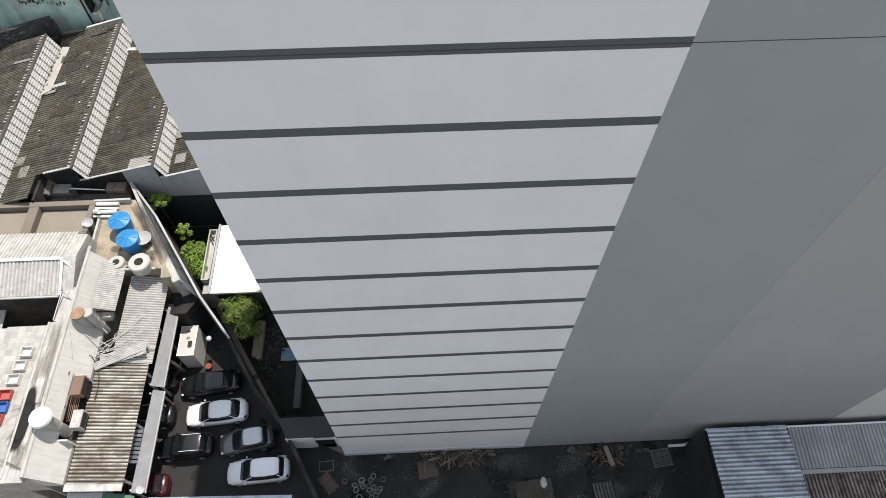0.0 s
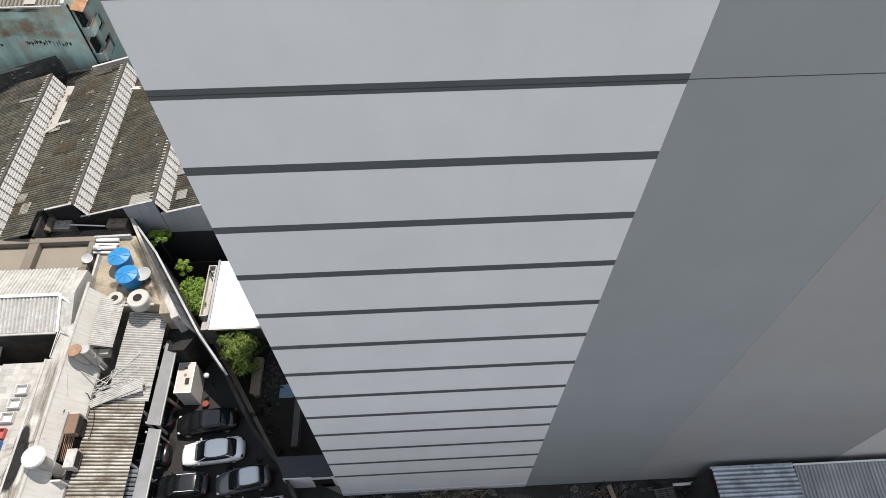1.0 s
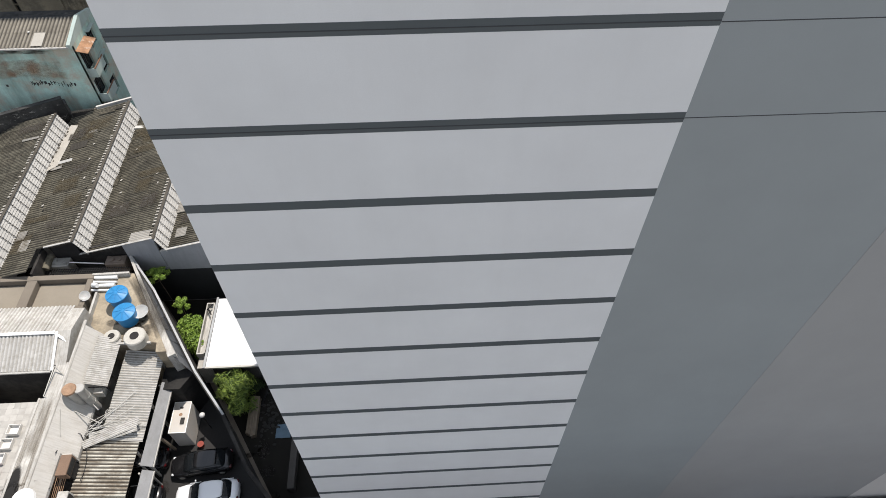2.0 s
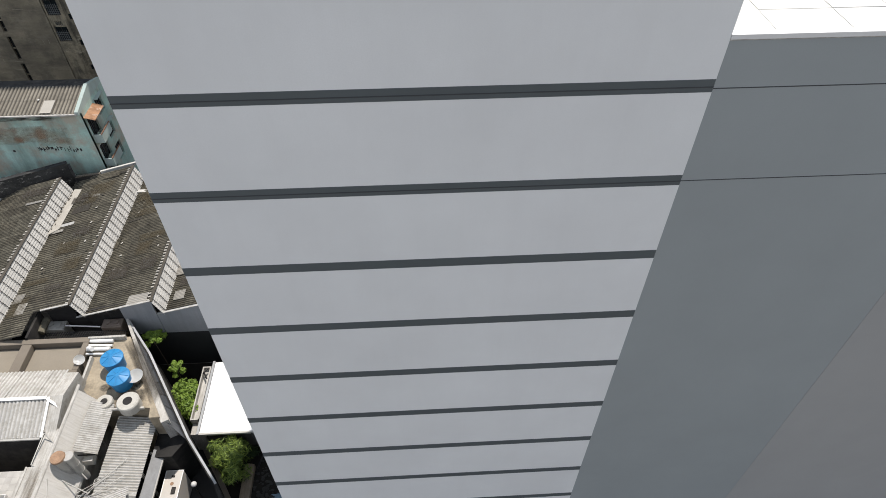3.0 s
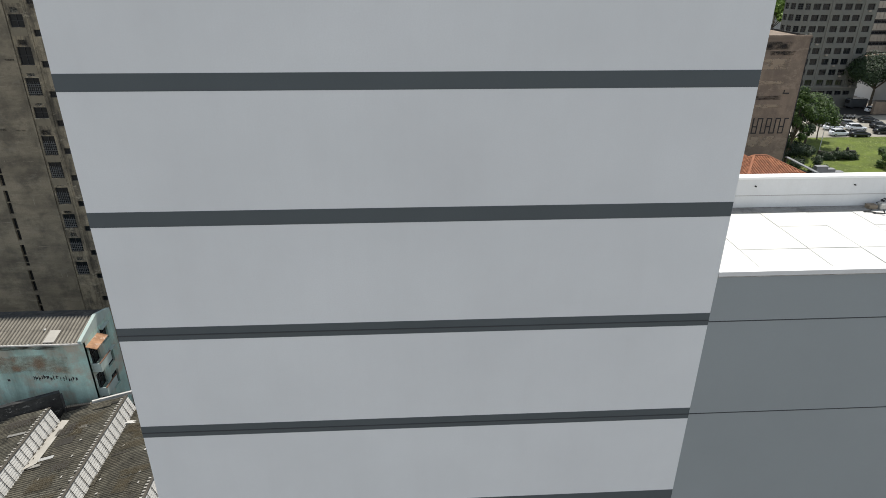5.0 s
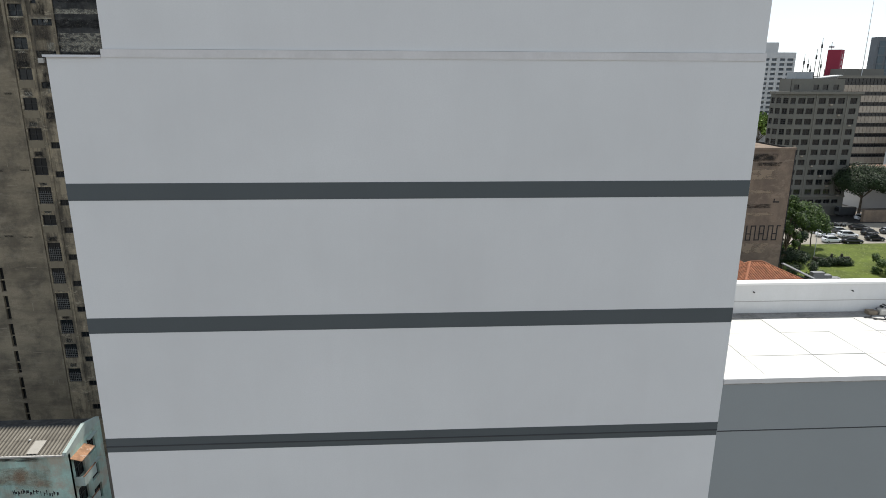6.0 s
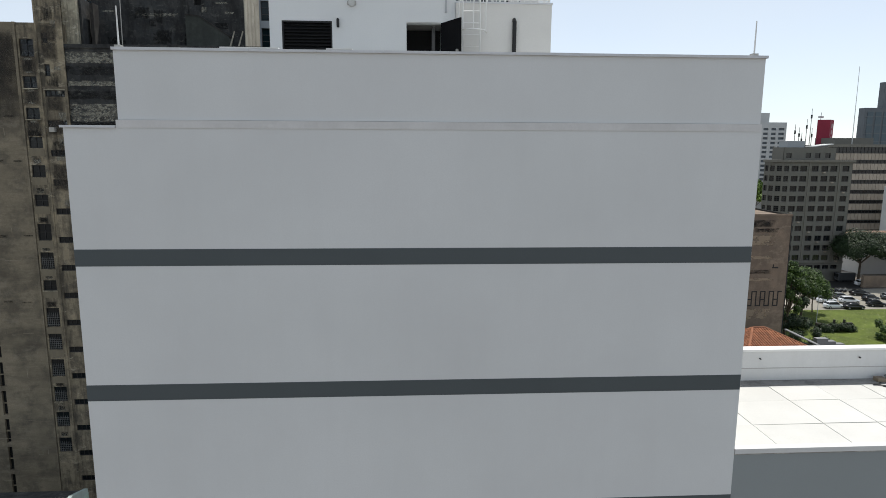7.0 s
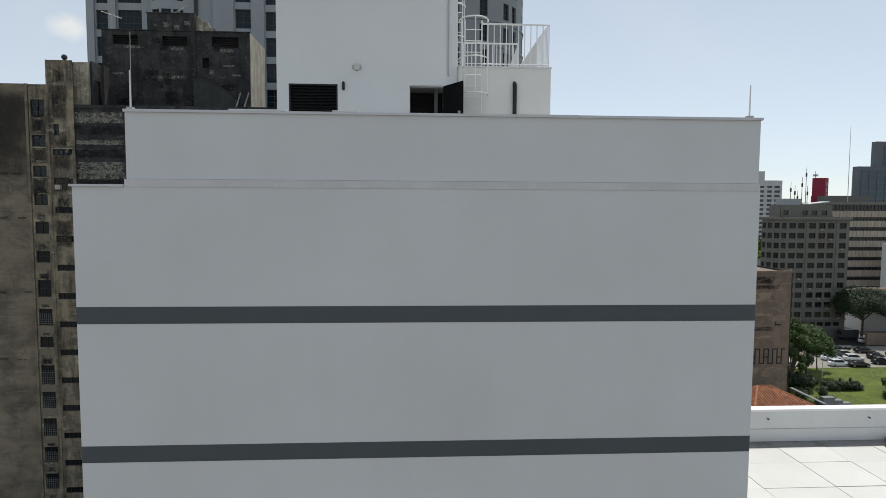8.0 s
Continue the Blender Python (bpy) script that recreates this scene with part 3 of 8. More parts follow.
part("roof_flashing", box(5.0, 5.5, 0.0, 0.2, TOP + 0.004, TOP + 0.03), WHITEMETAL, tower)

# the roof house with its plant-room louvre, door and lower wing
PY, RZ = 5.0, 50.35
house = part("roof_house_wall", bmesh.new(), WHITE, tower)
bm = bmesh.new()
M0 = Matrix.Translation((0, PY, 0))
add_wall(bm, M0, 2.93, 7.86, RZ, 57.5, [(3.25, 4.57, RZ + 0.1, 52.49), (6.55, 7.5, RZ + 0.02, 52.47)], 0.25)
bm.to_mesh(house.data)
bm.free()
part("roof_house_core", box(2.93, 7.86, PY + 1.4, PY + 6, RZ, 57.5), WHITE, house)
part("roof_house_side", box(2.93, 3.13, PY + 0.002, PY + 1.4, RZ, 57.5), WHITE, house)
part("roof_house_side", box(7.66, 7.86, PY + 0.002, PY + 1.4, RZ, 57.5), WHITE, house)
part("roof_house_roof", box(2.9, 7.9, PY - 0.03, PY + 6.03, 57.5, 57.62), COPING, house)
bm = bmesh.new()
add_box(bm, 3.25, 4.57, PY + 0.2, PY + 0.24, RZ + 0.1, 52.49)
part("louvre_backing", bm, DARKVOID, house)
me = bpy.data.meshes.new("louvre_slat")
b2 = box(0, 1.32, 0, 0.1, -0.006, 0.006)
b2.to_mesh(me)
b2.free()
for i in range(24):
    put("louvre_slat", me, BLACKPAINT, house, m=pose(3.25, PY + 0.05, RZ + 0.16 + i * 0.085, 40, 0, 0))
bm = bmesh.new()
for x0, x1 in ((3.25, 3.29), (4.53, 4.57)):
    add_box(bm, x0, x1, PY + 0.02, PY + 0.15, RZ + 0.1, 52.49)
add_box(bm, 3.29, 4.53, PY + 0.02, PY + 0.15, 52.45, 52.49)
part("louvre_frame", bm, BLACKPAINT, house)
part("raised_panel", box(4.58, 6.53, PY - 0.03, PY - 0.002, RZ, 52.73), WHITE, house)
part("raised_panel", box(6.53, 7.86, PY - 0.03, PY - 0.002, 52.49, 52.73), WHITE, house)
bm = bmesh.new()
add_box(bm, 6.55, 7.5, PY + 1.1, PY + 1.2, RZ, 52.47)
part("door_interior", bm, DARKVOID, house)
part("inner_post", box(7.24, 7.33, PY + 0.4, PY + 0.5, RZ, 52.45), mat("inner_post_paint", (0.1, 0.1, 0.1), 0.7), house)
bm = bmesh.new()
md = pose(7.5, PY - 0.03, 0, 0, 0, -62)
add_box(bm, 0, 0.95, -0.04, 0.0, RZ + 0.03, 52.47, m=md)
door = part("door_leaf", bm, mat("black_door", (0.006, 0.006, 0.007), 0.8, spec=0.08), house, "black steel door standing open")
bm = bmesh.new()
add_box(bm, 0.84, 0.88, -0.1, -0.04, 51.55, 51.7, m=md)
part("door_handle", bm, DUCT, door)
bm = bmesh.new()
add_tube(bm, (5.1, PY - 0.002, 52.95), (5.1, PY - 0.09, 52.95), 0.1, 0.08, 12)
part("bulkhead_light", bm, mat("bulkhead_lamp_glass", (0.5, 0.5, 0.48), 0.3), house, "small oval bulkhead lamp, unlit")
part("bulkhead_guard", box(4.98, 5.22, PY - 0.06, PY - 0.002, 52.89, 53.01, bevel=0.02), DUCT, house)
part("wall_lantern", box(4.7, 4.77, PY - 0.12, PY - 0.032, 52.32, 52.55, bevel=0.02), BLACKPAINT, house, "small black wall lamp")
bm = bmesh.new()
add_box(bm, 7.58, 7.62, PY - 0.04, PY - 0.002, 52.75, 57.5)
part("downpipe", bm, mat("downpipe_grey", (0.4, 0.41, 0.42), 0.6), house)
WING_T = 52.98
wing = part("roof_wing", box(7.87, 10.44, PY - 0.1, PY + 3.4, RZ, WING_T), mat("wing_plaster", (0.66, 0.65, 0.62), 0.8, 0.05, 0.8, 20), tower)
part("wing_coping", box(7.85, 10.46, PY - 0.13, PY + 3.43, WING_T, WING_T + 0.04), COPING, wing)
bm = bmesh.new()
add_tube(bm, (9.43, PY - 0.17, RZ), (9.43, PY - 0.17, 52.52), 0.055, seg=10)
add_tube(bm, (9.43, PY - 0.17, 52.5), (9.43, PY - 0.05, 52.6), 0.055, seg=10)
part("black_pipe", bm, BLACKPAINT, wing, "black vent pipe on a white wall")


def railing(parent, pts, z0, z1, step=0.15, r=0.014):
    rail = part("railing", bmesh.new(), WHITEMETAL, parent, "white painted steel railing")
    bm = bmesh.new()
    for (ax, ay), (bx, by) in zip(pts, pts[1:]):
        add_tube(bm, (ax, ay, z1), (bx, by, z1), 0.024, seg=8)
        part("bottom_rail", tube((ax, ay, z0 + 0.08), (bx, by, z0 + 0.08), 0.016, seg=6), WHITEMETAL, rail)
    bm.to_mesh(rail.data)
    bm.free()
    me = bpy.data.meshes.new("baluster")
    b = tube((0, 0, 0), (0, 0, z1 - z0), r, seg=6)
    b.to_mesh(me)
    b.free()
    for (ax, ay), (bx, by) in zip(pts, pts[1:]):
        ln = math.hypot(bx - ax, by - ay)
        k = max(1, round(ln / step))
        for i in range(k):
            f = i / k
            put("baluster", me, WHITEMETAL, rail, m=pose(ax + (bx - ax) * f, ay + (by - ay) * f, z0))
    put("baluster", me, WHITEMETAL, rail, m=pose(*pts[-1], z0))


railing(wing, [(8.52, PY - 0.02), (10.39, PY - 0.02), (10.39, PY + 1.6)], WING_T + 0.04, 54.18, 0.17)
railing(wing, [(8.25, PY + 2.6), (9.97, PY + 2.6)], WING_T + 0.04, 54.31, 0.13)
part("sloping_upstand", prism([(9.62, PY + 1.7, WING_T + 0.04), (10.4, PY + 1.7, WING_T + 0.04), (10.4, PY + 1.7, 54.2)], (0, 0.12, 0)),
     PARAPET, wing, "white triangular upstand wall")
part("sloping_upstand", prism([(9.5, PY + 2.7, WING_T + 0.04), (10.0, PY + 2.7, WING_T + 0.04), (10.0, PY + 2.7, 54.28)], (0, 0.12, 0)),
     PARAPET, wing, "white triangular upstand wall")


def cage_ladder(parent, x, y, z0, z1, hoops, hoop_r, half=0.23):
    lad = part("ladder", bmesh.new(), WHITEMETAL, parent, "white steel ladder with safety hoops")
    bm = bmesh.new()
    for s in (-half, half):
        add_tube(bm, (x + s, y, z0), (x + s, y, z1), 0.02, seg=6)
    bm.to_mesh(lad.data)
    bm.free()
    z = z0 + 0.3
    while z < z1:
        part("rung", tube((x - half, y, z), (x + half, y, z), 0.011, seg=6), WHITEMETAL, lad)
        z += 0.3
    for h in hoops:
        arc = [math.pi * (k / 16) - math.pi for k in range(17)]
        part("hoop", swept([(x + hoop_r * 1.1 * math.cos(a), y + hoop_r * 1.45 * math.sin(a), h) for a in arc], 0.018), WHITEMETAL, lad)
    for a in (-0.85, -0.5, -0.15):
        ang = math.pi * a
        px, py = x + hoop_r * 1.1 * math.cos(ang), y + hoop_r * 1.45 * math.sin(ang)
        part("cage_bar", tube((px, py, hoops[0]), (px, py, hoops[-1]), 0.013, seg=5), WHITEMETAL, lad)


cage_ladder(wing, 8.26, PY - 0.28, RZ, 54.2, (52.21, 53.15, 54.17), 0.36)
cage_ladder(house, 7.98, PY + 2.2, WING_T + 0.05, 57.4, (54.34, 55.29, 56.24), 0.25, 0.2)

for x, z0, z1 in ((1.1, TOP, 51.8), (13.5, TOP, 51.72)):
    rod = thing("lightning_rod", "thin pale metal lightning rod on the parapet", "lightning rod", (x, 0.12, z0), "lightning rods on the parapet")
    part("rod", tube((x, 0.12, z0), (x, 0.12, z1), 0.018, 0.012, 8), WHITEMETAL, rod)
    part("base_clamp", box(x - 0.06, x + 0.06, 0.06, 0.18, z0 + 0.002, z0 + 0.05), DUCT, rod)

# ---- the lower grey wing ----
AX, AT, AY = 13.735, 42.62, 4.02
annex = thing("annex_building", "long grey blind-walled block with a flat white roof", "building", (14, 0, 0))
part("wall", box(AX, 21.9, 0.004, 4.25, 0, AT - 0.1), GREY, annex, "dark grey painted blind wall")
part("wall", box(21.915, 36.1, 0.008, 4.25, 0, AT - 0.1), GREY2, annex, "grey painted blind wall")
part("wall", box(36.105, 60, 0.004, 4.25, 0, AT - 0.1), CREAM, annex, "pale cream end wall")
part("seam", box(21.9, 21.915, 0.02, 0.3, 0, AT - 0.1), GROOVE, annex)
for z in (41.34, 38.58):
    part("wall_groove", box(AX, 60, -0.002, 0.02, z - 0.02, z + 0.005), GROOVE, annex)
part("roof_base", box(AX, 60, 0.0, AY, AT - 0.098, AT - 0.012), JOINT, annex)
part("roof_edge", box(AX, 60, -0.03, 0.16, AT - 0.06, AT + 0.05), PARAPET, annex, "white roof edge")
joint_x = [AX, 14.85, 16.63, 18.0] + [19.35 + 1.35 * i for i in range(31)]
joint_y = [0.175, 1.26, 2.65, 3.66]
for x0, x1 in zip(joint_x, joint_x[1:]):
    for y0, y1 in zip(joint_y, joint_y[1:]):
        m = pose((x0 + x1) / 2, (y0 + y1) / 2, AT + random.uniform(-0.005, 0.005), random.uniform(-0.2, 0.2), random.uniform(-0.2, 0.2), 0)
        hx_, hy_ = (x1 - x0) / 2 - random.uniform(0.006, 0.012), (y1 - y0) / 2 - random.uniform(0.006, 0.012)
        part("roof_slab", box(-hx_, hx_, -hy_, hy_, -0.05, 0.0), MEMBRANE, annex).matrix_basis = m
part("back_parapet", box(AX, 60, AY, AY + 0.25, AT - 0.1, 43.51), PARAPET, annex, "white rear parapet")
part("parapet_line", box(AX, 60, AY - 0.006, AY, 43.0, 43.02), mat("parapet_score", (0.4, 0.39, 0.37)), annex)
part("back_coping", box(AX, 60, AY - 0.03, AY + 0.28, 43.51, 43.57), mat("back_coping_paint", (0.78, 0.77, 0.75), 0.7, 0.04), annex)
part("base_skirt", box(AX, 60, 3.65, AY - 0.002, AT - 0.01, AT + 0.03), mat("blotched_grey_strip", (0.26, 0.255, 0.245), 0.85, 0.3, 2, blotch=0.7, blotch_col=(0.08, 0.08, 0.075), blotch_scale=2.0), annex, "blotched dark grey strip at the parapet foot")
for x in (16.55, 19.5):
    part("weep_spout", tube((x, AY - 0.06, 43.3), (x, AY, 43.3), 0.02), DARKMETAL, annex)
heap = thing("cable_heap", "tangled black cables with a grey fitting on the white roof", "cables", (20.3, 3.7, AT + 0.01))
bm = bmesh.new()
rng = random.Random(5)
for k in range(9):
    p = Vector((20.3 + rng.uniform(-0.3, 0.3), 3.75 + rng.uniform(-0.15, 0.15), AT + 0.04))
    for s in range(9):
        q = p + Vector((rng.uniform(-0.22, 0.26), rng.uniform(-0.12, 0.12), rng.uniform(-0.06, 0.09)))
        q.z = min(max(q.z, AT + 0.03), AT + 0.45)
        add_tube(bm, p, q, 0.018, seg=5)
        p = q
part("cable", bm, BLACKPAINT, heap)
part("fitting", box(20.2, 20.45, 3.65, 3.85, AT + 0.012, AT + 0.2, bevel=0.03), DUCT, heap)
part("timber_block", box(19.9, 20.15, 3.7, 3.9, AT + 0.01, AT + 0.14), PALEWOOD, heap)


# ---- sawtooth factory ----
rng = random.Random(11)
factory = thing("sawtooth_factory", "low factory with weathered corrugated sawtooth roof and white louvred lights", "building", (-24, 31, 0))
FY0 = 21.95
ZG, ZR = 7.3, 9.0
RIDGES = [-35.7, -28.9, -22.15, -15.53]


def slope_pose(k, dx, y, lift=0.085):
    """A pose on the slope of tooth k: local x towards -y, local y up the slope, from dx metres past the gutter."""
    xl = (RIDGES + [-8.85])[k] - 6.4
    return plane_basis((xl, y, ZG), (0, -1, 0), (6.4, 0, ZR - ZG)) @ Matrix.Translation((0, dx, lift))


for k, xr in enumerate(RIDGES + [-8.85]):
    xl = xr - 6.4
    v = Vector((6.4, 0, ZR - ZG))
    y0 = (19.7, 19.7, 22.05, 22.0, 22.0)[k]
    y1 = (38.0, 38.8, 40.4, 41.0, 41.2)[k]
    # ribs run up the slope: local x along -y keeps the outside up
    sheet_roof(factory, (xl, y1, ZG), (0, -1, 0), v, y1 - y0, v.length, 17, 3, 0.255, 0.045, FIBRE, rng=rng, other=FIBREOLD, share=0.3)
    if k == 2:
        sheet_roof(factory, (xl, 22.1, ZG), (0, -1, 0), v, 2.45, 3.15, 2, 2, 0.255, 0.045, FIBRE, rng=rng, other=FIBREOLD, share=0.3)
    if k == 4:
        break
    lou = part("roof_light", box(xr - 0.05, xr, y0 + 0.1, y1, ZG - 0.1, ZR - 0.15), DARKVOID, factory, "white louvred roof light strip")
    me = bpy.data.meshes.new("light_slat")
    b2 = box(-0.015, 0.015, 0, y1 - y0 + 0.05, -0.12, 0.12)
    b2.to_mesh(me)
    b2.free()
    for i in range(7):
        put("light_slat", me, SLAT, lou, m=pose(xr + 0.12 + 0.085 * (6 - i), y0 - 0.1, ZG + 0.14 + i * 0.235, 0, -32, 0))
    me = bpy.data.meshes.new("mullion")
    b2 = box(0.0, 0.03, -0.022, 0.022, 0, ZR - ZG + 0.05)
    b2.to_mesh(me)
    b2.free()
    for i in range(int((y1 - y0) / 0.83)):
        put("mullion", me, DARKMETAL, lou, m=pose(xr + 0.76, y0 + 0.25 + i * 0.83, ZG, 0, -20, 0))
    part("ridge_cap", box(xr - 0.1, xr + 0.16, y0 - 0.1, y1, ZR + 0.03, ZR + 0.1), FIBREDARK, factory)
    me = bpy.data.meshes.new("ridge_tile")
    b2 = box(-0.2, 0.06, -0.07, 0.07, 0.0, 0.05, bevel=0.012)
    b2.to_mesh(me)
    b2.free()
    for i in range(int((y1 - y0) / 0.36)):
        if rng.random() < 0.85:
            put("ridge_tile", me, FIBRENEW, factory, m=pose(xr - 0.12 + rng.uniform(-0.04, 0.03), y0 + 0.1 + i * 0.36, ZR + 0.07, 0, -12 + rng.uniform(-5, 5), rng.uniform(-8, 8)))
# patched, slipped and missing sheets lying on the slopes
PATCHES = ((2, 1.2, 33.2, 0.4, 1.55, SLAT), (2, 0.4, 32.4, 0.35, 1.5, FIBRENEW), (2, 1.9, 37.6, 0.9, 1.9, FIBREDARK), (2, 1.8, 35.4, 1.0, 1.9, FIBREDARK), (2, 3.3, 36.9, 0.35, 0.9, FIBRENEW),
           (2, 3.6, 40.0, 0.8, 1.9, FIBREOLD), (2, 5.0, 39.7, 0.3, 1.2, FIBREDARK), (3, 0.5, 31.2, 1.4, 0.45, FIBREOLD), (3, 0.9, 33.5, 0.2, 1.6, FIBREDARK), (3, 4.4, 23.1, 1.1, 1.9, FIBRENEW),
           (4, 0.3, 27.4, 1.2, 1.5, FIBRENEW), (4, 1.9, 26.2, 1.2, 1.3, FIBREPALE), (4, 0.9, 24.2, 1.0, 1.0, FIBREPALE), (4, 2.6, 24.9, 1.1, 1.6, FIBRENEW), (1, 4.3, 35.6, 0.3, 1.9, FIBRENEW), (1, 1.0, 27.0, 0.25, 1.2, FIBRENEW),
           (2, 0.6, 24.5, 1.0, 0.9, FIBRENEW), (2, 1.4, 23.3, 1.2, 0.9, FIBREPALE))
for k, dx, y, w, ln, q in PATCHES:
    me = corrugated(w, ln, 0.18, 0.03)
    put("roof_patch", me, q, factory, m=slope_pose(k, dx, y, 0.1) @ pose(0, 0, 0, 0, 0, rng.uniform(-4, 4)))
CHIP = [corrugated(0.16, 0.22, 0.16, 0.01) for _ in range(2)]
for k in range(40):
    kk = rng.choice((1, 2, 2, 3, 3, 3))
    put("loose_chip", CHIP[k % 2], FIBREPALE if k % 2 else FIBREDARK, factory, m=slope_pose(kk, rng.uniform(0.4, 6.0), rng.uniform(23, 38), 0.1) @ pose(0, 0, 0, 0, 0, rng.uniform(0, 90)))
# moss and soot run down the slopes
for k in range(26):
    kk = rng.choice((1, 2, 2, 3, 3, 3, 4))
    stain(factory, slope_pose(kk, rng.uniform(1.0, 5.4), rng.uniform(22.6, 39.0), 0.125 + 0.001 * k), rng.uniform(0.5, 1.8), rng.uniform(1.0, 2.4), GRIMESTAIN if k % 2 else MOSSSTAIN)
part("pale_patch_sheet", prism([(-28.2, 31.9, 7.62), (-27.3, 32.6, 7.72), (-27.15, 38.4, 7.72), (-27.95, 38.6, 7.62)], (0, 0, 0.04)), FIBRENEW, factory, "pale patched gutter sheet")
for i in range(9):
    put("gutter_flake", corrugated(0.3, 0.25, 0.3, 0.02), FIBREDARK, factory, m=pose(-28.05 + rng.uniform(-0.1, 0.1), 32.6 + 0.6 * i, 7.7, rng.uniform(-10, 10), 8, rng.uniform(0, 60)))
part("gutter_cap", box(-22.0, -20.4, 37.85, 38.25, 7.45, 7.62), SLAT, factory, "white flashing across the gutter")
# front gable walls under each tooth
GABLEGREY = mat("gable_grey", (0.26, 0.27, 0.285), 0.8, 0.1, 0.5, 10, 0.05, streak=0.3, streak_col=(0.15, 0.155, 0.16))
RAFTER = mat("sooty_timber", (0.05, 0.042, 0.034), 0.9, 0.3)
for k, xr in enumerate(RIDGES + [-8.85]):
    xl = xr - 6.62
    if k < 2:
        continue
    if k == 2:
        xl = -24.65
    za = ZR + 0.06 - (xr - xl) * (ZR - ZG) / 6.62
    if k == 3:
        zc = ZR + 0.06 - (xr + 18.3) * (ZR - ZG) / 6.62
        part("gable_wall", prism([(xl, FY0 + 0.5, 0), (-18.3, FY0 + 0.5, 0), (-18.3, FY0 + 0.5, zc - 0.05), (xl, FY0 + 0.5, za - 0.05)], (0, 0.2, 0)), SOOTSHADE, factory)
        part("gable_wall", prism([(-18.3, FY0, 0), (xr, FY0, 0), (xr, FY0, ZR + 0.06), (-18.3, FY0, zc)], (0, 0.2, 0)), GABLEGREY, factory)
    elif k == 4:
        part("gable_wall", prism([(xl, FY0, 0), (xr, FY0, 0), (xr, FY0, ZR + 0.06), (xl, FY0, za)], (0, 0.2, 0)), GABLEGREY, factory)
    else:
        part("gable_wall", prism([(xl, FY0 + 0.5, 0), (xr, FY0 + 0.5, 0), (xr, FY0 + 0.5, ZR), (xl, FY0 + 0.5, za - 0.05)], (0, 0.2, 0)), SOOTSHADE, factory)
        part("notch_wall", box(-25.35, -25.15, 19.75, FY0 + 0.5, 0, 7.75), SOOTSHADE, factory)
    p0, p1 = Vector((xl, FY0 - 0.06, za)), Vector((xr, FY0 - 0.06, ZR + 0.06))
    part("gable_coping", prism([p0, p1, p1 + Vector((0, 0, 0.07)), p0 + Vector((0, 0, 0.07))], (0, 0.16, 0)), CORRWHITE, factory)
    if k < 4:
        for i in range(9):
            q = p0.lerp(p1, (i + 0.5) / 9)
            part("eave_block", box(q.x - 0.12, q.x + 0.12, FY0 + 0.1, FY0 + 0.5, q.z - 0.32, q.z - 0.12), RAFTER, factory)
part("lower_wall_band", box(-18.3, -8.85, FY0 - 0.006, FY0, 0.05, 4.8), mat("dark_lower_wall", (0.016, 0.017, 0.018), 0.9, 0.2), factory, "near-black lower wall band")
part("back_wall", box(-42.4, -8.85, 41.3, 41.38, 0, 7.2), SOOTSHADE, factory)
# the oblique rear boundary: mouldy parapet, its return, a dark kerb and a white coping
MOULDY = mat("mouldy_parapet", (0.06, 0.058, 0.054), 0.95, 0.4, 0.8, 6, 0.3, blotch=0.6, blotch_col=(0.02, 0.02, 0.019), blotch_scale=0.9, peel=0.85, peel_col=(0.36, 0.35, 0.32), peel_scale=1.6)


def run_wall(name, a, b, thick, z0, z1, material, label=""):
    a, b = Vector((*a, z0)), Vector((*b, z0))
    n = Vector((0, 0, 1)).cross(b - a).normalized() * thick
    return part(name, prism([a, b, b + n, a + n], (0, 0, z1 - z0)), material, factory, label)


run_wall("back_parapet", (-41.0, 35.0), (-28.85, 40.75), 0.45, 5.5, 9.3, MOULDY, "mouldy rear parapet with flaked paint")
run_wall("parapet_cap", (-41.0, 34.97), (-28.83, 40.73), 0.5, 9.304, 9.36, OLDDARK)
# return wall near black: its shade is put into the colour
run_wall("parapet_return", (-28.83, 40.8), (-28.3, 39.95), 0.2, 5.5, 9.2, OLDDARK)
run_wall("rear_kerb", (-28.3, 40.0), (-25.7, 40.55), 0.3, 5.5, 8.0, SOOTSHADE)
run_wall("rear_coping", (-25.75, 40.5), (-19.5, 43.2), 0.22, 8.0, 8.32, SLAT, "white coping along the rear edge")
for i in range(14):
    q = Vector((-28.2, 40.05)).lerp(Vector((-25.8, 40.55)), i / 13)
    part("kerb_tile", box(q.x - 0.07, q.x + 0.07, q.y - 0.05, q.y + 0.2, 8.004, 8.1), BEIGE, factory)
part("side_wall", box(-9.0, -8.85, FY0, 41.2, 0, 7.0), WHITE, factory)

# ---- teal building behind the factory ----
teal = thing("teal_building", "faded teal rendered house with a corrugated roof and small balconies", "building", (-34, 46, 0))
TX, TY, TZ = -25.85, 41.9, 14.4
TM = pose(TX, TY, 0, 0, 0, 90)
ops = [(0.7, 2.5, 10.9, 13.3), (0.7, 2.5, 7.9, 10.0), (3.4, 4.9, 12.0, 13.8), (3.4, 4.9, 9.0, 10.8), (3.4, 4.9, 6.2, 8.0), (0.7, 2.5, 5.2, 7.2)]
bm = bmesh.new()
add_wall(bm, TM, 0, 6.4, 0, TZ, ops, 0.3)
add_box(bm, -50, TX - 0.3, TY + 0.004, TY + 6.1, 0, TZ)
add_prism(bm, [(TX - 0.3, TY + 0.002, 0), (TX, TY, 0), (TX, TY, TZ), (TX - 0.3, TY + 0.002, TZ)], (0, 0.3, 0))
part("wall", bm, TEAL, teal)
for o in ops:
    window(teal, TM @ Matrix.Translation((0, 0.25, 0)), *o, 2, 2)
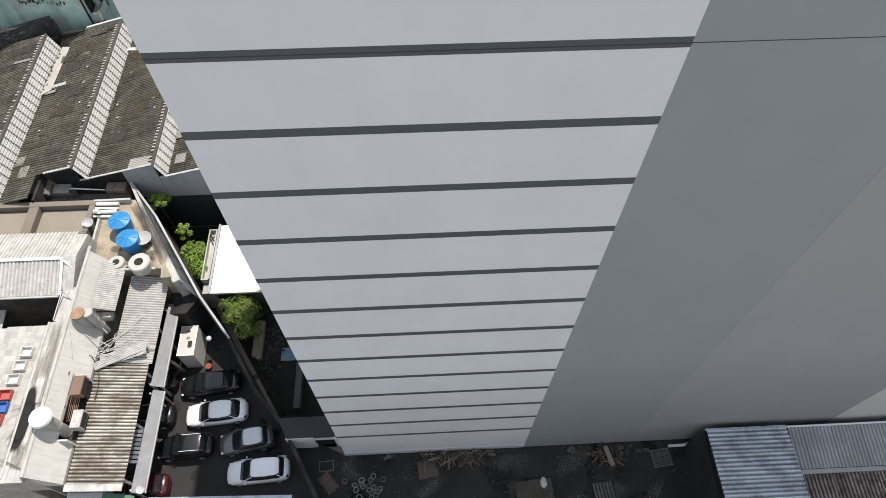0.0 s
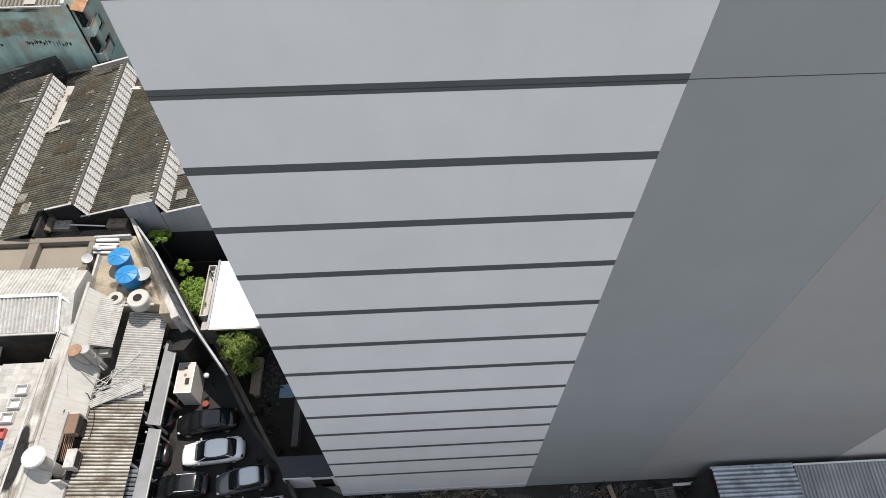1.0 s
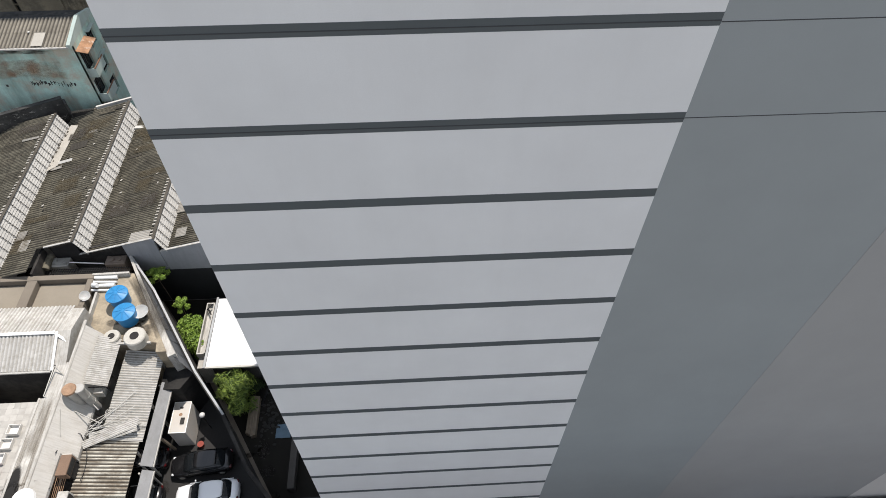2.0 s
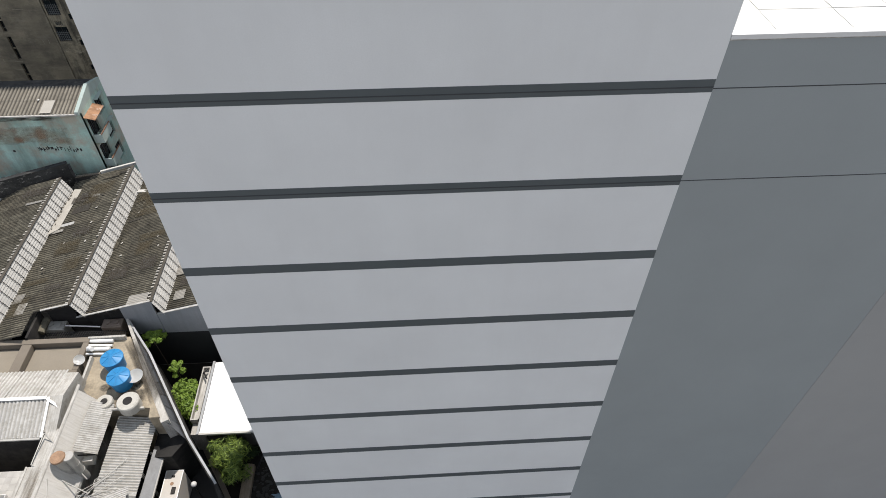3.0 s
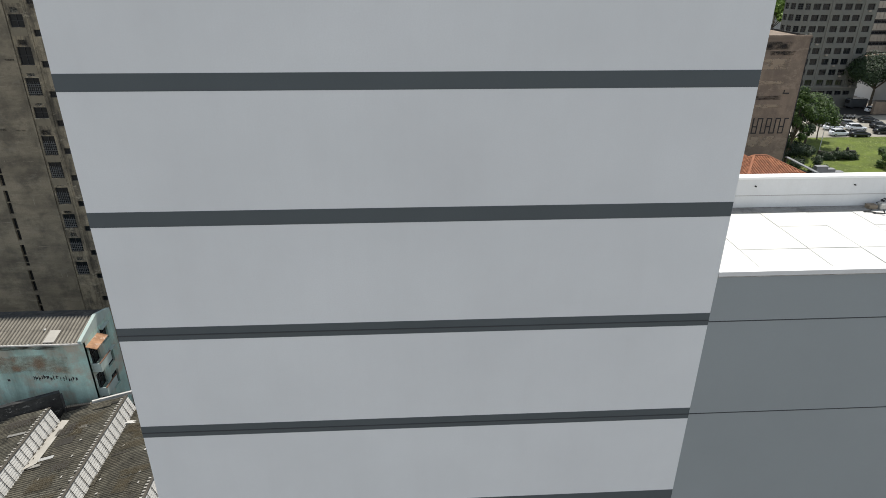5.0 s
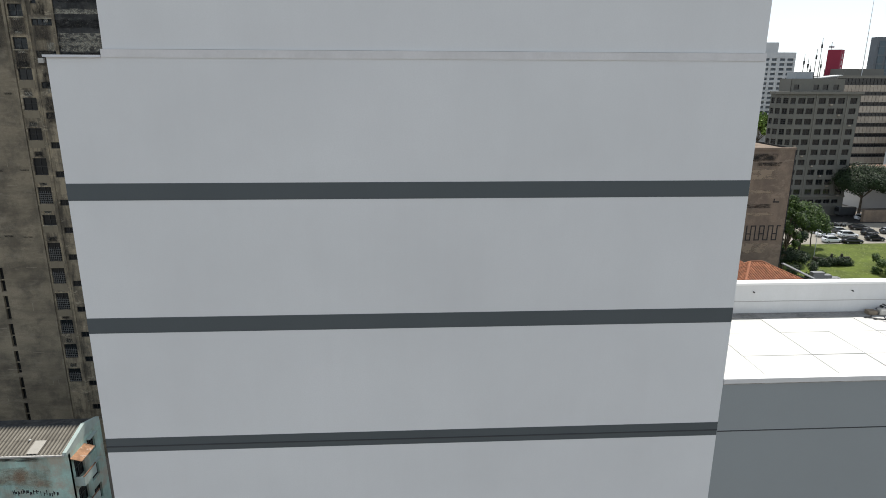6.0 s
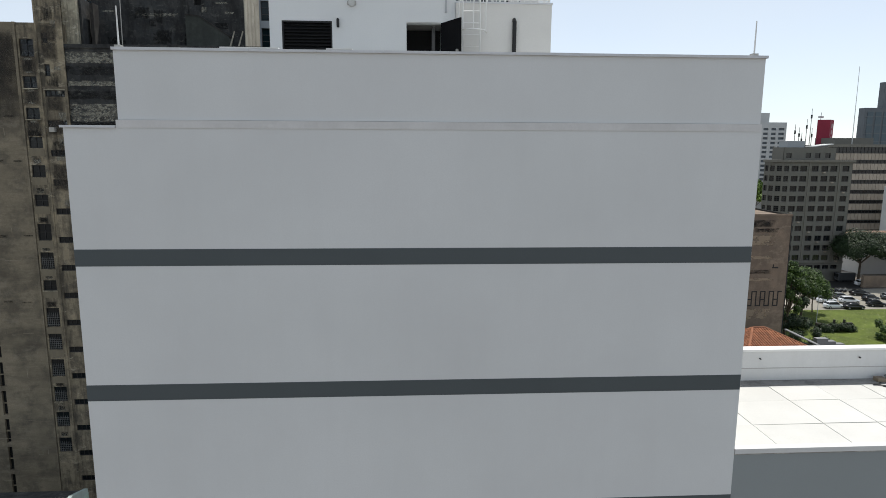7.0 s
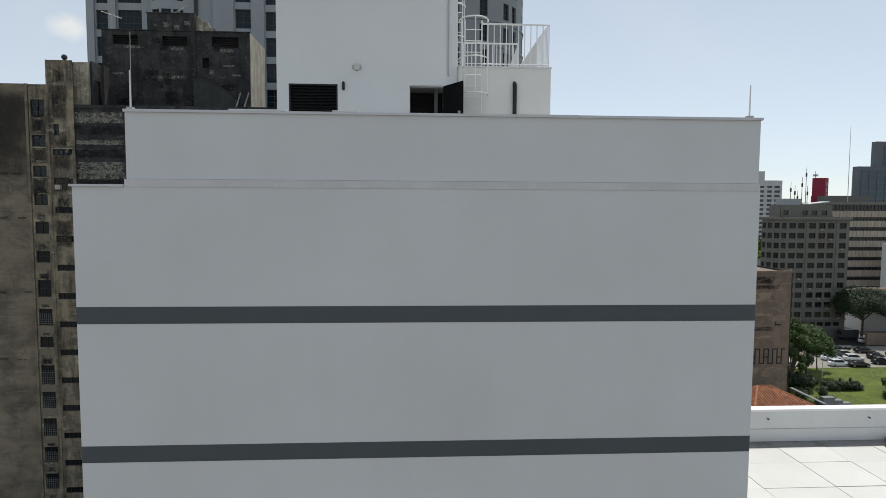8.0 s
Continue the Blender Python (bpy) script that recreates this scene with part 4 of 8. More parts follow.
sheet_roof(teal, (-50, 41.72, TZ + 0.12), (1, 0, 0), (0, 1, 0.2), 23.75, 3.9, 22, 2, 0.36, 0.06, ZINCOLD, rng=rng, other=ZINCOLD, share=0.04)
part("pale_roof_sheet", box(0, 1.05, 0, 1.75, 0, 0.03, m=plane_basis((-29.6, 41.8, TZ + 0.24), (1, 0, 0), (0, 1, 0.2))), FIBRENEW, teal, "single pale replaced roof sheet")
part("white_rag", box(-30.3, -30.1, 43.5, 43.75, TZ + 0.57, TZ + 0.7, bevel=0.04), SLAT, teal)
# rear slope in near black puts the roof's shaded back into colour
part("roof_slope_back", prism([(-50, 45.5, TZ + 0.75), (-26.3, 45.5, TZ + 0.75), (-26.3, 48.1, TZ + 0.2), (-50, 48.1, TZ + 0.2)], (0, 0, 0.05)), OLDDARK, teal)
part("eave_trim", box(-50, -26.05, 41.55, 41.75, TZ - 0.02, TZ + 0.12), CORRWHITE, teal)
part("side_parapet", prism([(-26.2, 41.65, TZ), (-26.2, 48.2, TZ), (-26.2, 48.2, TZ + 0.4), (-26.2, 45.4, TZ + 1.25), (-26.2, 41.65, TZ + 0.35)], (0.36, 0, 0)), TEALWHITE, teal)
for z in (10.8, 7.8, 5.0):
    bal = part("balcony", box(TX, TX + 0.95, TY + 0.35, TY + 2.7, z - 0.15, z), TEALWHITE, teal)
    part("balcony_panel", box(TX + 0.87, TX + 0.95, TY + 0.35, TY + 2.7, z, z + 0.85), TEALWHITE, bal)
    part("balcony_side", box(TX, TX + 0.87, TY + 0.35, TY + 0.43, z, z + 0.85), TEALWHITE, bal)
    part("balcony_rail", box(TX + 0.86, TX + 0.97, TY + 0.33, TY + 2.72, z + 0.852, z + 0.93), mat("rail_brown", (0.2, 0.11, 0.07), 0.8) if "rail_brown" not in bpy.data.materials else bpy.data.materials["rail_brown"], bal)
AWNRUST = mat("rusty_awning", (0.33, 0.18, 0.1), 0.85, 0.35, 2.0, peel=0.5, peel_col=(0.5, 0.45, 0.4), peel_scale=2.0)
part("balcony_roof", prism([(TX, TY + 0.2, 13.75), (TX + 1.05, TY + 0.2, 13.45), (TX + 1.05, TY + 2.9, 13.45), (TX, TY + 2.9, 13.75)], (0, 0, 0.05)), AWNRUST, teal, "rust-brown balcony awning")
for z in (11.75, 8.75):
    part("window_hood", box(TX + 0.005, TX + 0.4, TY + 3.3, TY + 5.0, z + 2.12, z + 2.2), TEALWHITE, teal)
rr = random.Random(3)
x = -31.6
while x < -27.4:
    w = rr.uniform(0.08, 0.28)
    zz = 10.15 + rr.uniform(-0.1, 0.2) - 0.06 * (x + 31.6)
    part("graffiti_bar", box(x, x + rr.uniform(0.05, 0.1), TY - 0.006, TY + 0.01, zz, zz + rr.uniform(0.25, 0.55)), SPRAY, teal)
    part("graffiti_bar", box(x, x + w, TY - 0.006, TY + 0.01, zz + rr.uniform(0, 0.3), zz + rr.uniform(0.31, 0.38)), SPRAY, teal)
    x += w + rr.uniform(0.02, 0.14)
part("graffiti_bar", box(-34.2, -33.95, TY - 0.006, TY + 0.01, 10.1, 10.35), SPRAY, teal)

stain(teal, pose(-32.0, TY - 0.004, 14.0, 90, 0, 0), 5.9, 0.42, MOULDSTAIN)
for k in range(4):
    stain(teal, pose(-29.5 - 2.2 * k, TY - 0.01 - 0.0006 * k, 12.2 + rng.uniform(-0.5, 0.5), 90, 0, 0), rng.uniform(2.0, 3.0), rng.uniform(1.3, 1.9), RUSTWASH)

# ---- the old concrete tower ----
old = thing("old_tower", "weathered brown concrete high-rise with mould streaks and small windows", "building", (-32, 56, 0))
OY = 52.0
OM = Matrix.Translation((0, OY, 0))
# floor by floor: sill and head of the stair windows
STAIRWIN = ((57.51, 59.18), (54.6, 55.73), (51.67, 52.77), (48.9, 49.97), (46.07, 47.25), (43.19, 44.36), (39.75, 41.45), (36.87, 38.56),
            (34.64, 35.71), (30.85, 32.82), (28.39, 30.15), (25.52, 27.36), (22.78, 24.38), (19.99, 21.59), (17.15, 18.74))
ops1 = [(-29.85, -28.55, a, b) for a, b in STAIRWIN]
ops2 = [(-27.9, -26.05, 54.12 - 2.86 * k - 0.31, 54.12 - 2.86 * k + 0.31) for k in range(15)]
ops2 += [(-27.75, -27.2, 58.8, 59.75), (-27.72, -27.22, 55.75, 56.85)]
bm = bmesh.new()
# a deep slit with landings runs up the left wall
slit = [(-35.15, -34.7, 27.6 - 3.1 * k, 30.2 - 3.1 * k) for k in range(9)]
add_wall(bm, OM, -48, -30.0, 0, 60.7, slit, 0.35)
add_box(bm, -48, -30.0, OY + 0.35, OY + 14, 0, 60.7)
part("wall", bm, OLDWALL, old)
for o in slit:
    part("slit_back", box(o[0], o[1], OY + 0.3, OY + 0.345, o[2], o[3]), DARKVOID, old)
    part("slit_landing", box(o[0], o[1], OY + 0.1, OY + 0.29, o[2] + 1.2, o[2] + 1.3), OLDPALE, old)
part("pilaster", box(-30.32, -30.08, OY - 0.14, OY - 0.002, 0, 60.7), OLDWALL, old)
bm = bmesh.new()
add_wall(bm, Matrix.Translation((0, OY - 0.06, 0)), -30.0, -28.2, 0, 60.65, ops1, 0.4)
add_wall(bm, Matrix.Translation((0, OY - 0.06, 0)), -28.2, -25.75, 0, 63.0, ops2, 0.4)
add_box(bm, -30.0, -25.75, OY + 0.34, OY + 14, 0, 60.6)
add_box(bm, -28.18, -26.1, OY + 0.3, OY + 5, 60.6, 63.0)
part("wall", bm, OLDPALE, old, "pale stained stair bay")
part("corner_rib", box(-28.28, -28.12, OY - 0.13, OY - 0.062, 0, 63.0), OLDPALE, old)
part("corner_rib", box(-25.95, -25.75, OY - 0.11, OY - 0.062, 0, 62.2), OLDPALE, old)
PEELING = mat("peeling_pale_render", (0.42, 0.385, 0.29), 0.92, 0.2, 0.6, 6, 0.2, streak=0.75, streak_col=(0.06, 0.055, 0.045), streak_scale=1.3, blotch=0.5, blotch_col=(0.12, 0.11, 0.09), blotch_scale=0.8, peel=0.7, peel_col=(0.56, 0.53, 0.43), peel_scale=1.4)
part("peeling_wall", box(-26.05, -24.7, OY + 0.7, OY + 3, 58.76, 63.0), PEELING, old, "pale peeling wall of the roof room")
# near-black strips put the gap's shade into colour
part("dark_pier", box(-24.68, -24.45, OY + 1.2, OY + 3, 58.76, 63.2), OLDDARK, old)
part("dark_pier", box(-24.1, -23.8, OY + 2.2, OY + 3.4, 58.76, 63.0), SOOTSHADE, old)
part("dark_wall", box(-25.74, 6, OY + 0.02, OY + 14, 0, 58.4), OLDDARK, old, "mould-blackened rear wall")
part("roof_slab_edge", box(-25.74, 6, OY - 0.1, OY + 0.25, 58.4, 58.75), OLDDARK, old)
OLDGLASS = glossy("grimy_window_glass", (0.01, 0.013, 0.015), 0.16)
OLDGLASS.node_tree.nodes["Principled BSDF"].inputs["Specular IOR Level"].default_value = 0.3
IRONWORK = mat("black_window_iron", (0.014, 0.014, 0.014), 0.6, 0.2)
SPANDREL = mat("smooth_beige_render", (0.2, 0.172, 0.122), 0.9, 0.12, 0.6, 8, 0.08, streak=0.3, streak_col=(0.1, 0.085, 0.065), streak_scale=1.4)


def grille(o, y):
    """A burglar grille of thin flat bars over the lower part of a window."""
    h = (o[3] - o[2]) * 0.75
    bm = bmesh.new()
    for i in range(1, 7):
        x = o[0] + (o[1] - o[0]) * i / 7
        add_box(bm, x - 0.012, x + 0.012, y - 0.02, y, o[2], o[2] + h)
    for j in range(1, 6):
        z = o[2] + h * j / 6
        add_box(bm, o[0], o[1], y - 0.041, y - 0.021, z - 0.012, z + 0.012)
    part("window_grille", bm, mat("grey_grille_bars", (0.16, 0.165, 0.16), 0.6) if "grey_grille_bars" not in bpy.data.materials else bpy.data.materials["grey_grille_bars"], old)


for k, o in enumerate(ops1):
    window(old, Matrix.Translation((0, OY + 0.12, 0)), *o, 2, 3 if k == 0 else 2, glass=OLDGLASS, frame_mat=IRONWORK, bar=0.075)
    if k in (1, 2, 8):
        part("window_sill", box(o[0] - 0.06, o[1] + 0.06, OY - 0.14, OY + 0.1, o[2] - 0.09, o[2]), PEELING, old)
    if k > 6 and k != 8:
        grille(o, OY - 0.075)
    if 2 < k < 12:
        part("spandrel", box(-29.9, -28.45, OY - 0.085, OY - 0.062, o[2] - 0.75, o[2] - 0.06), SPANDREL, old)
for k, o in enumerate(ops2):
    window(old, Matrix.Translation((0, OY + 0.1, 0)), *o, 4 if k < 15 else 1, 1 if k < 15 else 2, glass=OLDGLASS, frame_mat=IRONWORK, bar=0.07)
    if k == 0:
        part("window_hood", box(o[0] - 0.08, o[1] + 0.05, OY - 0.13, OY + 0.1, o[3], o[3] + 0.07), PEELING, old)
part("window_unit", box(-27.65, -27.15, OY - 0.4, OY - 0.07, 50.45, 50.9), DUCT, old, "window air conditioner")
rs = random.Random(9)
dz_, CY0 = 0.0, 57.0


def wall_stain(x, z, rx, rz, material, y, name="stain"):
    """A ragged patch on a wall that faces -y."""
    global dz_
    z = min(z, (60.6 if x < -28.6 else 62.9 if x < -25.8 else 58.35) - rz) if y < CY0 else z
    dz_ = (dz_ + 0.0007) % 0.01
    stain(old, pose(x, y - 0.004 - dz_, z, 90, 0, 0), rx, rz, material, name)


# bands of flaked paint between plain mouldy courses on the rear wall
for z, h in ((57.75, 0.7), (57.3, 0.5), (55.15, 0.42), (55.0, 0.3), (53.0, 0.42), (52.4, 0.7), (51.9, 0.8)):
    wall_stain(-23.5, z + rs.uniform(-0.05, 0.05), 4.2, h, PEELSTAIN, OY + 0.02)
for z, h in ((56.3, 0.75), (54.0, 0.7), (51.2, 0.4)):
    wall_stain(-23.5, z, 4.2, h, MOULDSTAIN, OY + 0.02)
# run-off from the roof edge darkens the top of the walls; mould below the upper stair windows, drips lower down
for z, rz in ((55.4, 5.2), (56.6, 4.0), (57.8, 2.8)):
    wall_stain(-36.0, z, 8.0, rz, TOPGRIME, OY)
for k, o in enumerate(ops1):
    if k < 3:
        wall_stain(-29.2, o[2] - 0.85, 0.74, 0.95, MOULDSTAIN, OY - 0.06)
        wall_stain(-29.15, o[2] - 0.8, 1.1, 1.2, TOPGRIME, OY - 0.06)
        wall_stain(-29.2, o[2] - 0.2, 0.6, 0.22, PEELSTAIN, OY - 0.06)
        wall_stain(-29.2, o[2] - 1.4, 0.6, 0.2, PEELSTAIN, OY - 0.06)
    else:
        wall_stain(-29.2, o[3] + 0.35, 0.62, 0.36, PEELSTAIN if k % 3 else GRIMESTAIN, OY - 0.06)
        wall_stain(-29.2, o[3] + 0.42, 0.62, 0.4, MOULDSTAIN, OY - 0.06)
for k in range(9):
    wall_stain(-27.1, 61.9 - 2.1 * k + rs.uniform(-0.5, 0.5), 1.0, rs.uniform(0.9, 1.3), MOULDSTAIN if k % 3 == 0 else GRIMESTAIN, OY - 0.06)
    wall_stain(-26.6 + rs.uniform(-0.5, 0.3), 61.0 - 2.2 * k + rs.uniform(-0.5, 0.5), rs.uniform(0.3, 0.7), rs.uniform(0.3, 0.8), PEELSTAIN, OY - 0.06)
# fine pale cracks and pour lines on the left wall
CRACKPALE = mat("pale_crack_fill", (0.3, 0.265, 0.2), 0.95, 0.35, 1.5, 6, 0.1)
for k in range(34):
    x, z = -31.0 - rs.uniform(0, 6.5), 14 + 0.95 * rs.randrange(44)
    if k % 3:
        part("crack_line", box(x - rs.uniform(0.4, 1.6), x, OY - 0.006, OY, z, z + 0.03), CRACKPALE, old)
    else:
        part("crack_line", box(x, x + 0.03, OY - 0.006, OY, z, z + rs.uniform(0.3, 0.9)), CRACKPALE, old)
for z in (51.9, 47.6, 40.2, 33.5):
    for k in range(4):
        wall_stain(-31.2 - 1.8 * k + rs.uniform(-0.5, 0.5), z + rs.uniform(-0.1, 0.1), rs.uniform(0.5, 1.0), rs.uniform(0.12, 0.25), MOULDSTAIN, OY)
# crown block behind
CY = 58.0
bm = bmesh.new()
CM = Matrix.Translation((0, CY, 0))
cro = [(-24.5, -21.9, 66.05, 67.05), (-19.35, -16.7, 65.98, 67.0), (-14.15, -11.3, 65.95, 67.05), (-15.2, -14.47, 63.75, 64.82)]
add_wall(bm, CM, -25.65, -10.1, 58.4, 67.55, cro, 0.5)
add_box(bm, -25.65, -10.12, CY + 0.5, CY + 7, 58.4, 67.55)
add_box(bm, -20.88, -15.9, CY + 0.05, CY + 4, 67.55, 69.4)
add_box(bm, -16.12, -15.85, CY - 0.15, CY - 0.002, 58.5, 69.35)
part("crown_block", bm, OLDDARK, old, "black mould-stained rooftop block")
part("crown_coping", box(-25.75, -10.05, CY - 0.08, CY + 0.1, 67.552, 67.65), OLDDARK, old)
part("crown_coping", box(-20.98, -15.85, CY - 0.04, CY + 0.2, 69.402, 69.5), OLDDARK, old)
part("crown_side", box(-10.1, -10.02, CY, CY + 7, 58.4, 67.5), OLDLIT, old, "pale side wall with the sunlight in its colour")
for o in cro:
    part("opening_back", box(o[0], o[1], CY + 0.45, CY + 0.49, o[2], o[3]), DARKVOID, old)
for o in cro[:3]:
    for k in range(4):
        part("louvre_blade", box(o[0], o[1], CY + 0.16, CY + 0.3, o[2] + 0.1 + 0.24 * k, o[2] + 0.13 + 0.24 * k), SOOTSHADE, old)
for k in range(16):
    x, z = rs.uniform(-24.2, -12.2), rs.uniform(59.5, 66.7)
    if abs(x + 14.8) < 2.8 and abs(z - 64.2) < 1.6:
        continue
    wall_stain(x, z, rs.uniform(0.5, 1.4), rs.uniform(0.5, 1.6), MOULDSTAIN, CY)
for x, z, rx, rz in ((-22.4, 65.8, 1.5, 0.25), (-17.8, 65.7, 1.3, 0.25), (-12.6, 65.6, 1.2, 0.35), (-12.4, 64.0, 1.1, 0.2), (-19.0, 62.7, 3.5, 0.3), (-14.2, 63.3, 0.5, 0.5), (-11.6, 63.0, 0.9, 0.2), (-24.0, 63.0, 1.2, 0.2)):
    wall_stain(x, z, rx, rz, PEELSTAIN, CY)
for k in range(4):
    wall_stain(-20.0 + 1.1 * k, 68.1 + rs.uniform(-0.2, 0.7), rs.uniform(0.3, 0.6), rs.uniform(0.2, 0.5), PEELSTAIN, CY + 0.05)
for x0, z0, x1, z1, zb in ((-26.5, 70.04, -24.36, 69.3, 67.5), (-19.1, 69.73, -17.25, 70.87, 69.35)):
    xm = (x0 + x1) / 2
    ya = thing("yagi_aerial", "thin metal television aerial tilted on a short mast", "antenna", (xm, 60.0, zb), "television aerials")
    part("mast", tube((xm, 60, zb), (xm, 60, (z0 + z1) / 2 + 0.05), 0.05, seg=6), DUCT, ya)
    part("boom", tube((x0, 60, z0), (x1, 60, z1), 0.05, seg=6), SLAT, ya)
    for k in range(5):
        p = Vector((x0, 60, z0)).lerp(Vector((x1, 60, z1)), 0.1 + 0.2 * k)
        part("element", tube(p - Vector((0, 0.5, 0.12)), p + Vector((0, 0.5, 0.12)), 0.02, seg=4), DUCT, ya)
part("crown_broken_edge", prism([(-15.8, CY + 0.2, 67.55), (-13.5, CY + 0.2, 67.55), (-13.9, CY + 0.2, 68.0), (-14.3, CY + 0.2, 68.1), (-14.6, CY + 0.2, 68.6), (-15.1, CY + 0.2, 68.7), (-15.7, CY + 0.2, 69.3)], (0, 0.4, 0)), PEELING, old)
part("stair_wall", prism([(-15.8, CY - 1.2, 58.4), (-11.0, CY - 1.2, 58.4), (-11.5, CY - 1.2, 60.4), (-14.5, CY - 1.2, 62.4), (-15.8, CY - 1.2, 62.5)], (0, 1.1, 0)),
     mat("green_grey_render", (0.05, 0.056, 0.05), 0.9, 0.3, 0.5, 6, 0.2, blotch=0.6, blotch_col=(0.03, 0.034, 0.029), blotch_scale=0.7, streak=0.4, streak_col=(0.02, 0.022, 0.02)), old, "greenish grey sloping stair wall")
part("stair_coping", prism([(-15.85, CY - 1.26, 62.5), (-14.48, CY - 1.26, 62.4), (-11.45, CY - 1.26, 60.38), (-11.4, CY - 1.26, 60.48), (-14.42, CY - 1.26, 62.52), (-15.85, CY - 1.26, 62.62)], (0, 1.2, 0)), SOOTSHADE, old)
for x in (-11.55, -10.7):
    part("leaning_sheet", prism([(x, CY - 1.6, 58.8), (x + 0.16, CY - 1.6, 58.8), (x + 0.82, CY - 1.6, 60.9), (x + 0.72, CY - 1.6, 60.95)], (0, 0.1, 0)), OLDLIT, old, "pale sheet leaning on the roof")
ant = thing("roof_antenna", "thin grey antenna mast on the old tower's roof", "antenna", (-21.5, OY + 3, 58.41))
part("mast", tube((-21.55, OY + 3, 58.4), (-21.45, OY + 3, 66.6), 0.06, 0.035), DUCT, ant)
tk = thing("roof_vent_ball", "round dark vent on a roof edge", "vent", (-27.0, OY + 1, 63.0))
bm = bmesh.new()
bmesh.ops.create_uvsphere(bm, u_segments=12, v_segments=8, radius=0.28, matrix=Matrix.Translation((-27.0, OY + 1, 63.5)))
add_tube(bm, (-27.0, OY + 1, 63.0), (-27.0, OY + 1, 63.2), 0.2)
part("vent_body", bm, OLDDARK, tk)

# ---- the grey high-rise with rounded corner behind ----
hi = thing("grey_highrise", "tall grey-clad high-rise with rounded corner and dark gridded windows", "building", (-6, 82, 0))
HY, HS = 75.0, 3.42


def hx(p):
    return -35.1 + (p - 155) * 0.0751


bm = bmesh.new()
HM = Matrix.Translation((0, HY, 0))
ops = []
zrows = [48 + HS * k for k in range(13)]
for z in zrows:
    for a, b, dz in ((170, 190, 0), (207, 248, 0.1), (410, 437, 0.55), (463, 490, 0.3)):
        ops.append((hx(a), hx(b), z + dz, z + dz + 2.5))
add_wall(bm, HM, hx(155), hx(520), 0, 80, ops, 0.4)
add_box(bm, hx(155), hx(520), HY + 0.4, HY + 16, 0, 80)
for a, b in ((155, 168), (192, 205), (250, 262), (372, 408), (439, 461)):
    add_box(bm, hx(a), hx(b), HY - 0.35, HY - 0.002, 0, 80)
part("wall", bm, TOWERGREY, hi)
for o in ops:
    window(hi, Matrix.Translation((0, HY + 0.3, 0)), *o, 3 if o[1] - o[0] > 2.5 else 2, 3, glass=BLUEGLASS, bar=0.09)


def drum(parent, cx, cy, r, a0, a1, n, z0, z1, rows_z, win_h, every, material, glass, frac=0.62):
    """Part of a round tower made of flat bays with a window in each bay that the list every names."""
    wall = part("curved_wall", bmesh.new(), material, parent)
    bm = bmesh.new()
    for i in range(n):
        p = [radians(a0 + (a1 - a0) * (i + k) / n) for k in (0, 1)]
        A = Vector((cx + r * math.cos(p[0]), cy + r * math.sin(p[0]), 0))
        B = Vector((cx + r * math.cos(p[1]), cy + r * math.sin(p[1]), 0))
        d = B - A
        m = plane_basis(A, d, Vector((0, 0, 1)).cross(d))
        w = d.length
        op = []
        if i in every:
            op = [(w * (0.5 - frac / 2), w * (0.5 + frac / 2), z, z + win_h) for z in rows_z]
        add_wall(bm, m, 0, w, z0, z1, op, 0.35)
        for o in op:
            window(parent, m @ Matrix.Translation((0, 0.28, 0)), *o, 2, 3, glass=glass, bar=0.08)
    bmesh.ops.remove_doubles(bm, verts=bm.verts[:], dist=0.001)
    top = [(cx + r * math.cos(radians(a0 + (a1 - a0) * i / 24)), cy + r * math.sin(radians(a0 + (a1 - a0) * i / 24)), z1) for i in range(25)]
    bm.faces.new([bm.verts.new(p) for p in top])
    bm.to_mesh(wall.data)
    bm.free()
    return wall


drum(hi, hx(300), HY + 1.2, 3.4, 205, 335, 5, 0, 80, zrows, 2.3, (1, 2, 3), TOWERGREY, BLUEGLASS, 0.8)
DRUMGREY = mat("drum_cladding", (0.235, 0.26, 0.275), 0.6, 0.06, 0.2, 5, 0.02, streak=0.2, streak_col=(0.16, 0.17, 0.18))
drum(hi, 13.3, 87.0, 11.6, 235, 380, 14, 0, 80, zrows, 2.3, (1, 3, 5, 7, 8, 10, 11, 13), DRUMGREY, BLUEGLASS, 0.6)
part("dark_slot", box(hx(318), hx(345), HY - 0.37, HY - 0.02, 0, 80), GLASS, hi)
part("core", box(-10, 16, 82, 98, 0, 79.5), TOWERGREY, hi)
for z in zrows[3:9]:
    for k in range(2, 8):
        a0, a1 = radians(235 + 18 * k), radians(253 + 18 * k)
        A = Vector((13.3 + 11.75 * math.cos(a0), 87 + 11.75 * math.sin(a0), z - 0.5))
        B = Vector((13.3 + 11.75 * math.cos(a1), 87 + 11.75 * math.sin(a1), z - 0.5))
        part("floor_band", tube(A, B, 0.1, seg=6), TOWERGREY, hi)


# the old tower and the high-rise stand turned a little to the west
HINGE = Vector((6.45, -12.6, 0.0))
EYE = Vector((6.55, -12.53, 49.23))


def turn_west(obs, angle, drop, far=1.0):
    for o in obs:
        o.matrix_basis = Matrix.Translation(EYE) @ Matrix.Scale(far, 4) @ Matrix.Translation(-EYE) @ Matrix.Translation((0, 0, -drop)) @ Matrix.Translation(HINGE) @ Matrix.Rotation(radians(angle), 4, "Z") @ Matrix.Translation(-HINGE) @ o.matrix_basis


bpy.context.view_layer.update()
turn_west([o for o in scene.objects if o.parent is None and o.name.split(".")[0] in ("old_tower", "grey_highrise", "roof_antenna", "yagi_aerial", "roof_vent_ball")], 0.3, 0.1, 1.18)


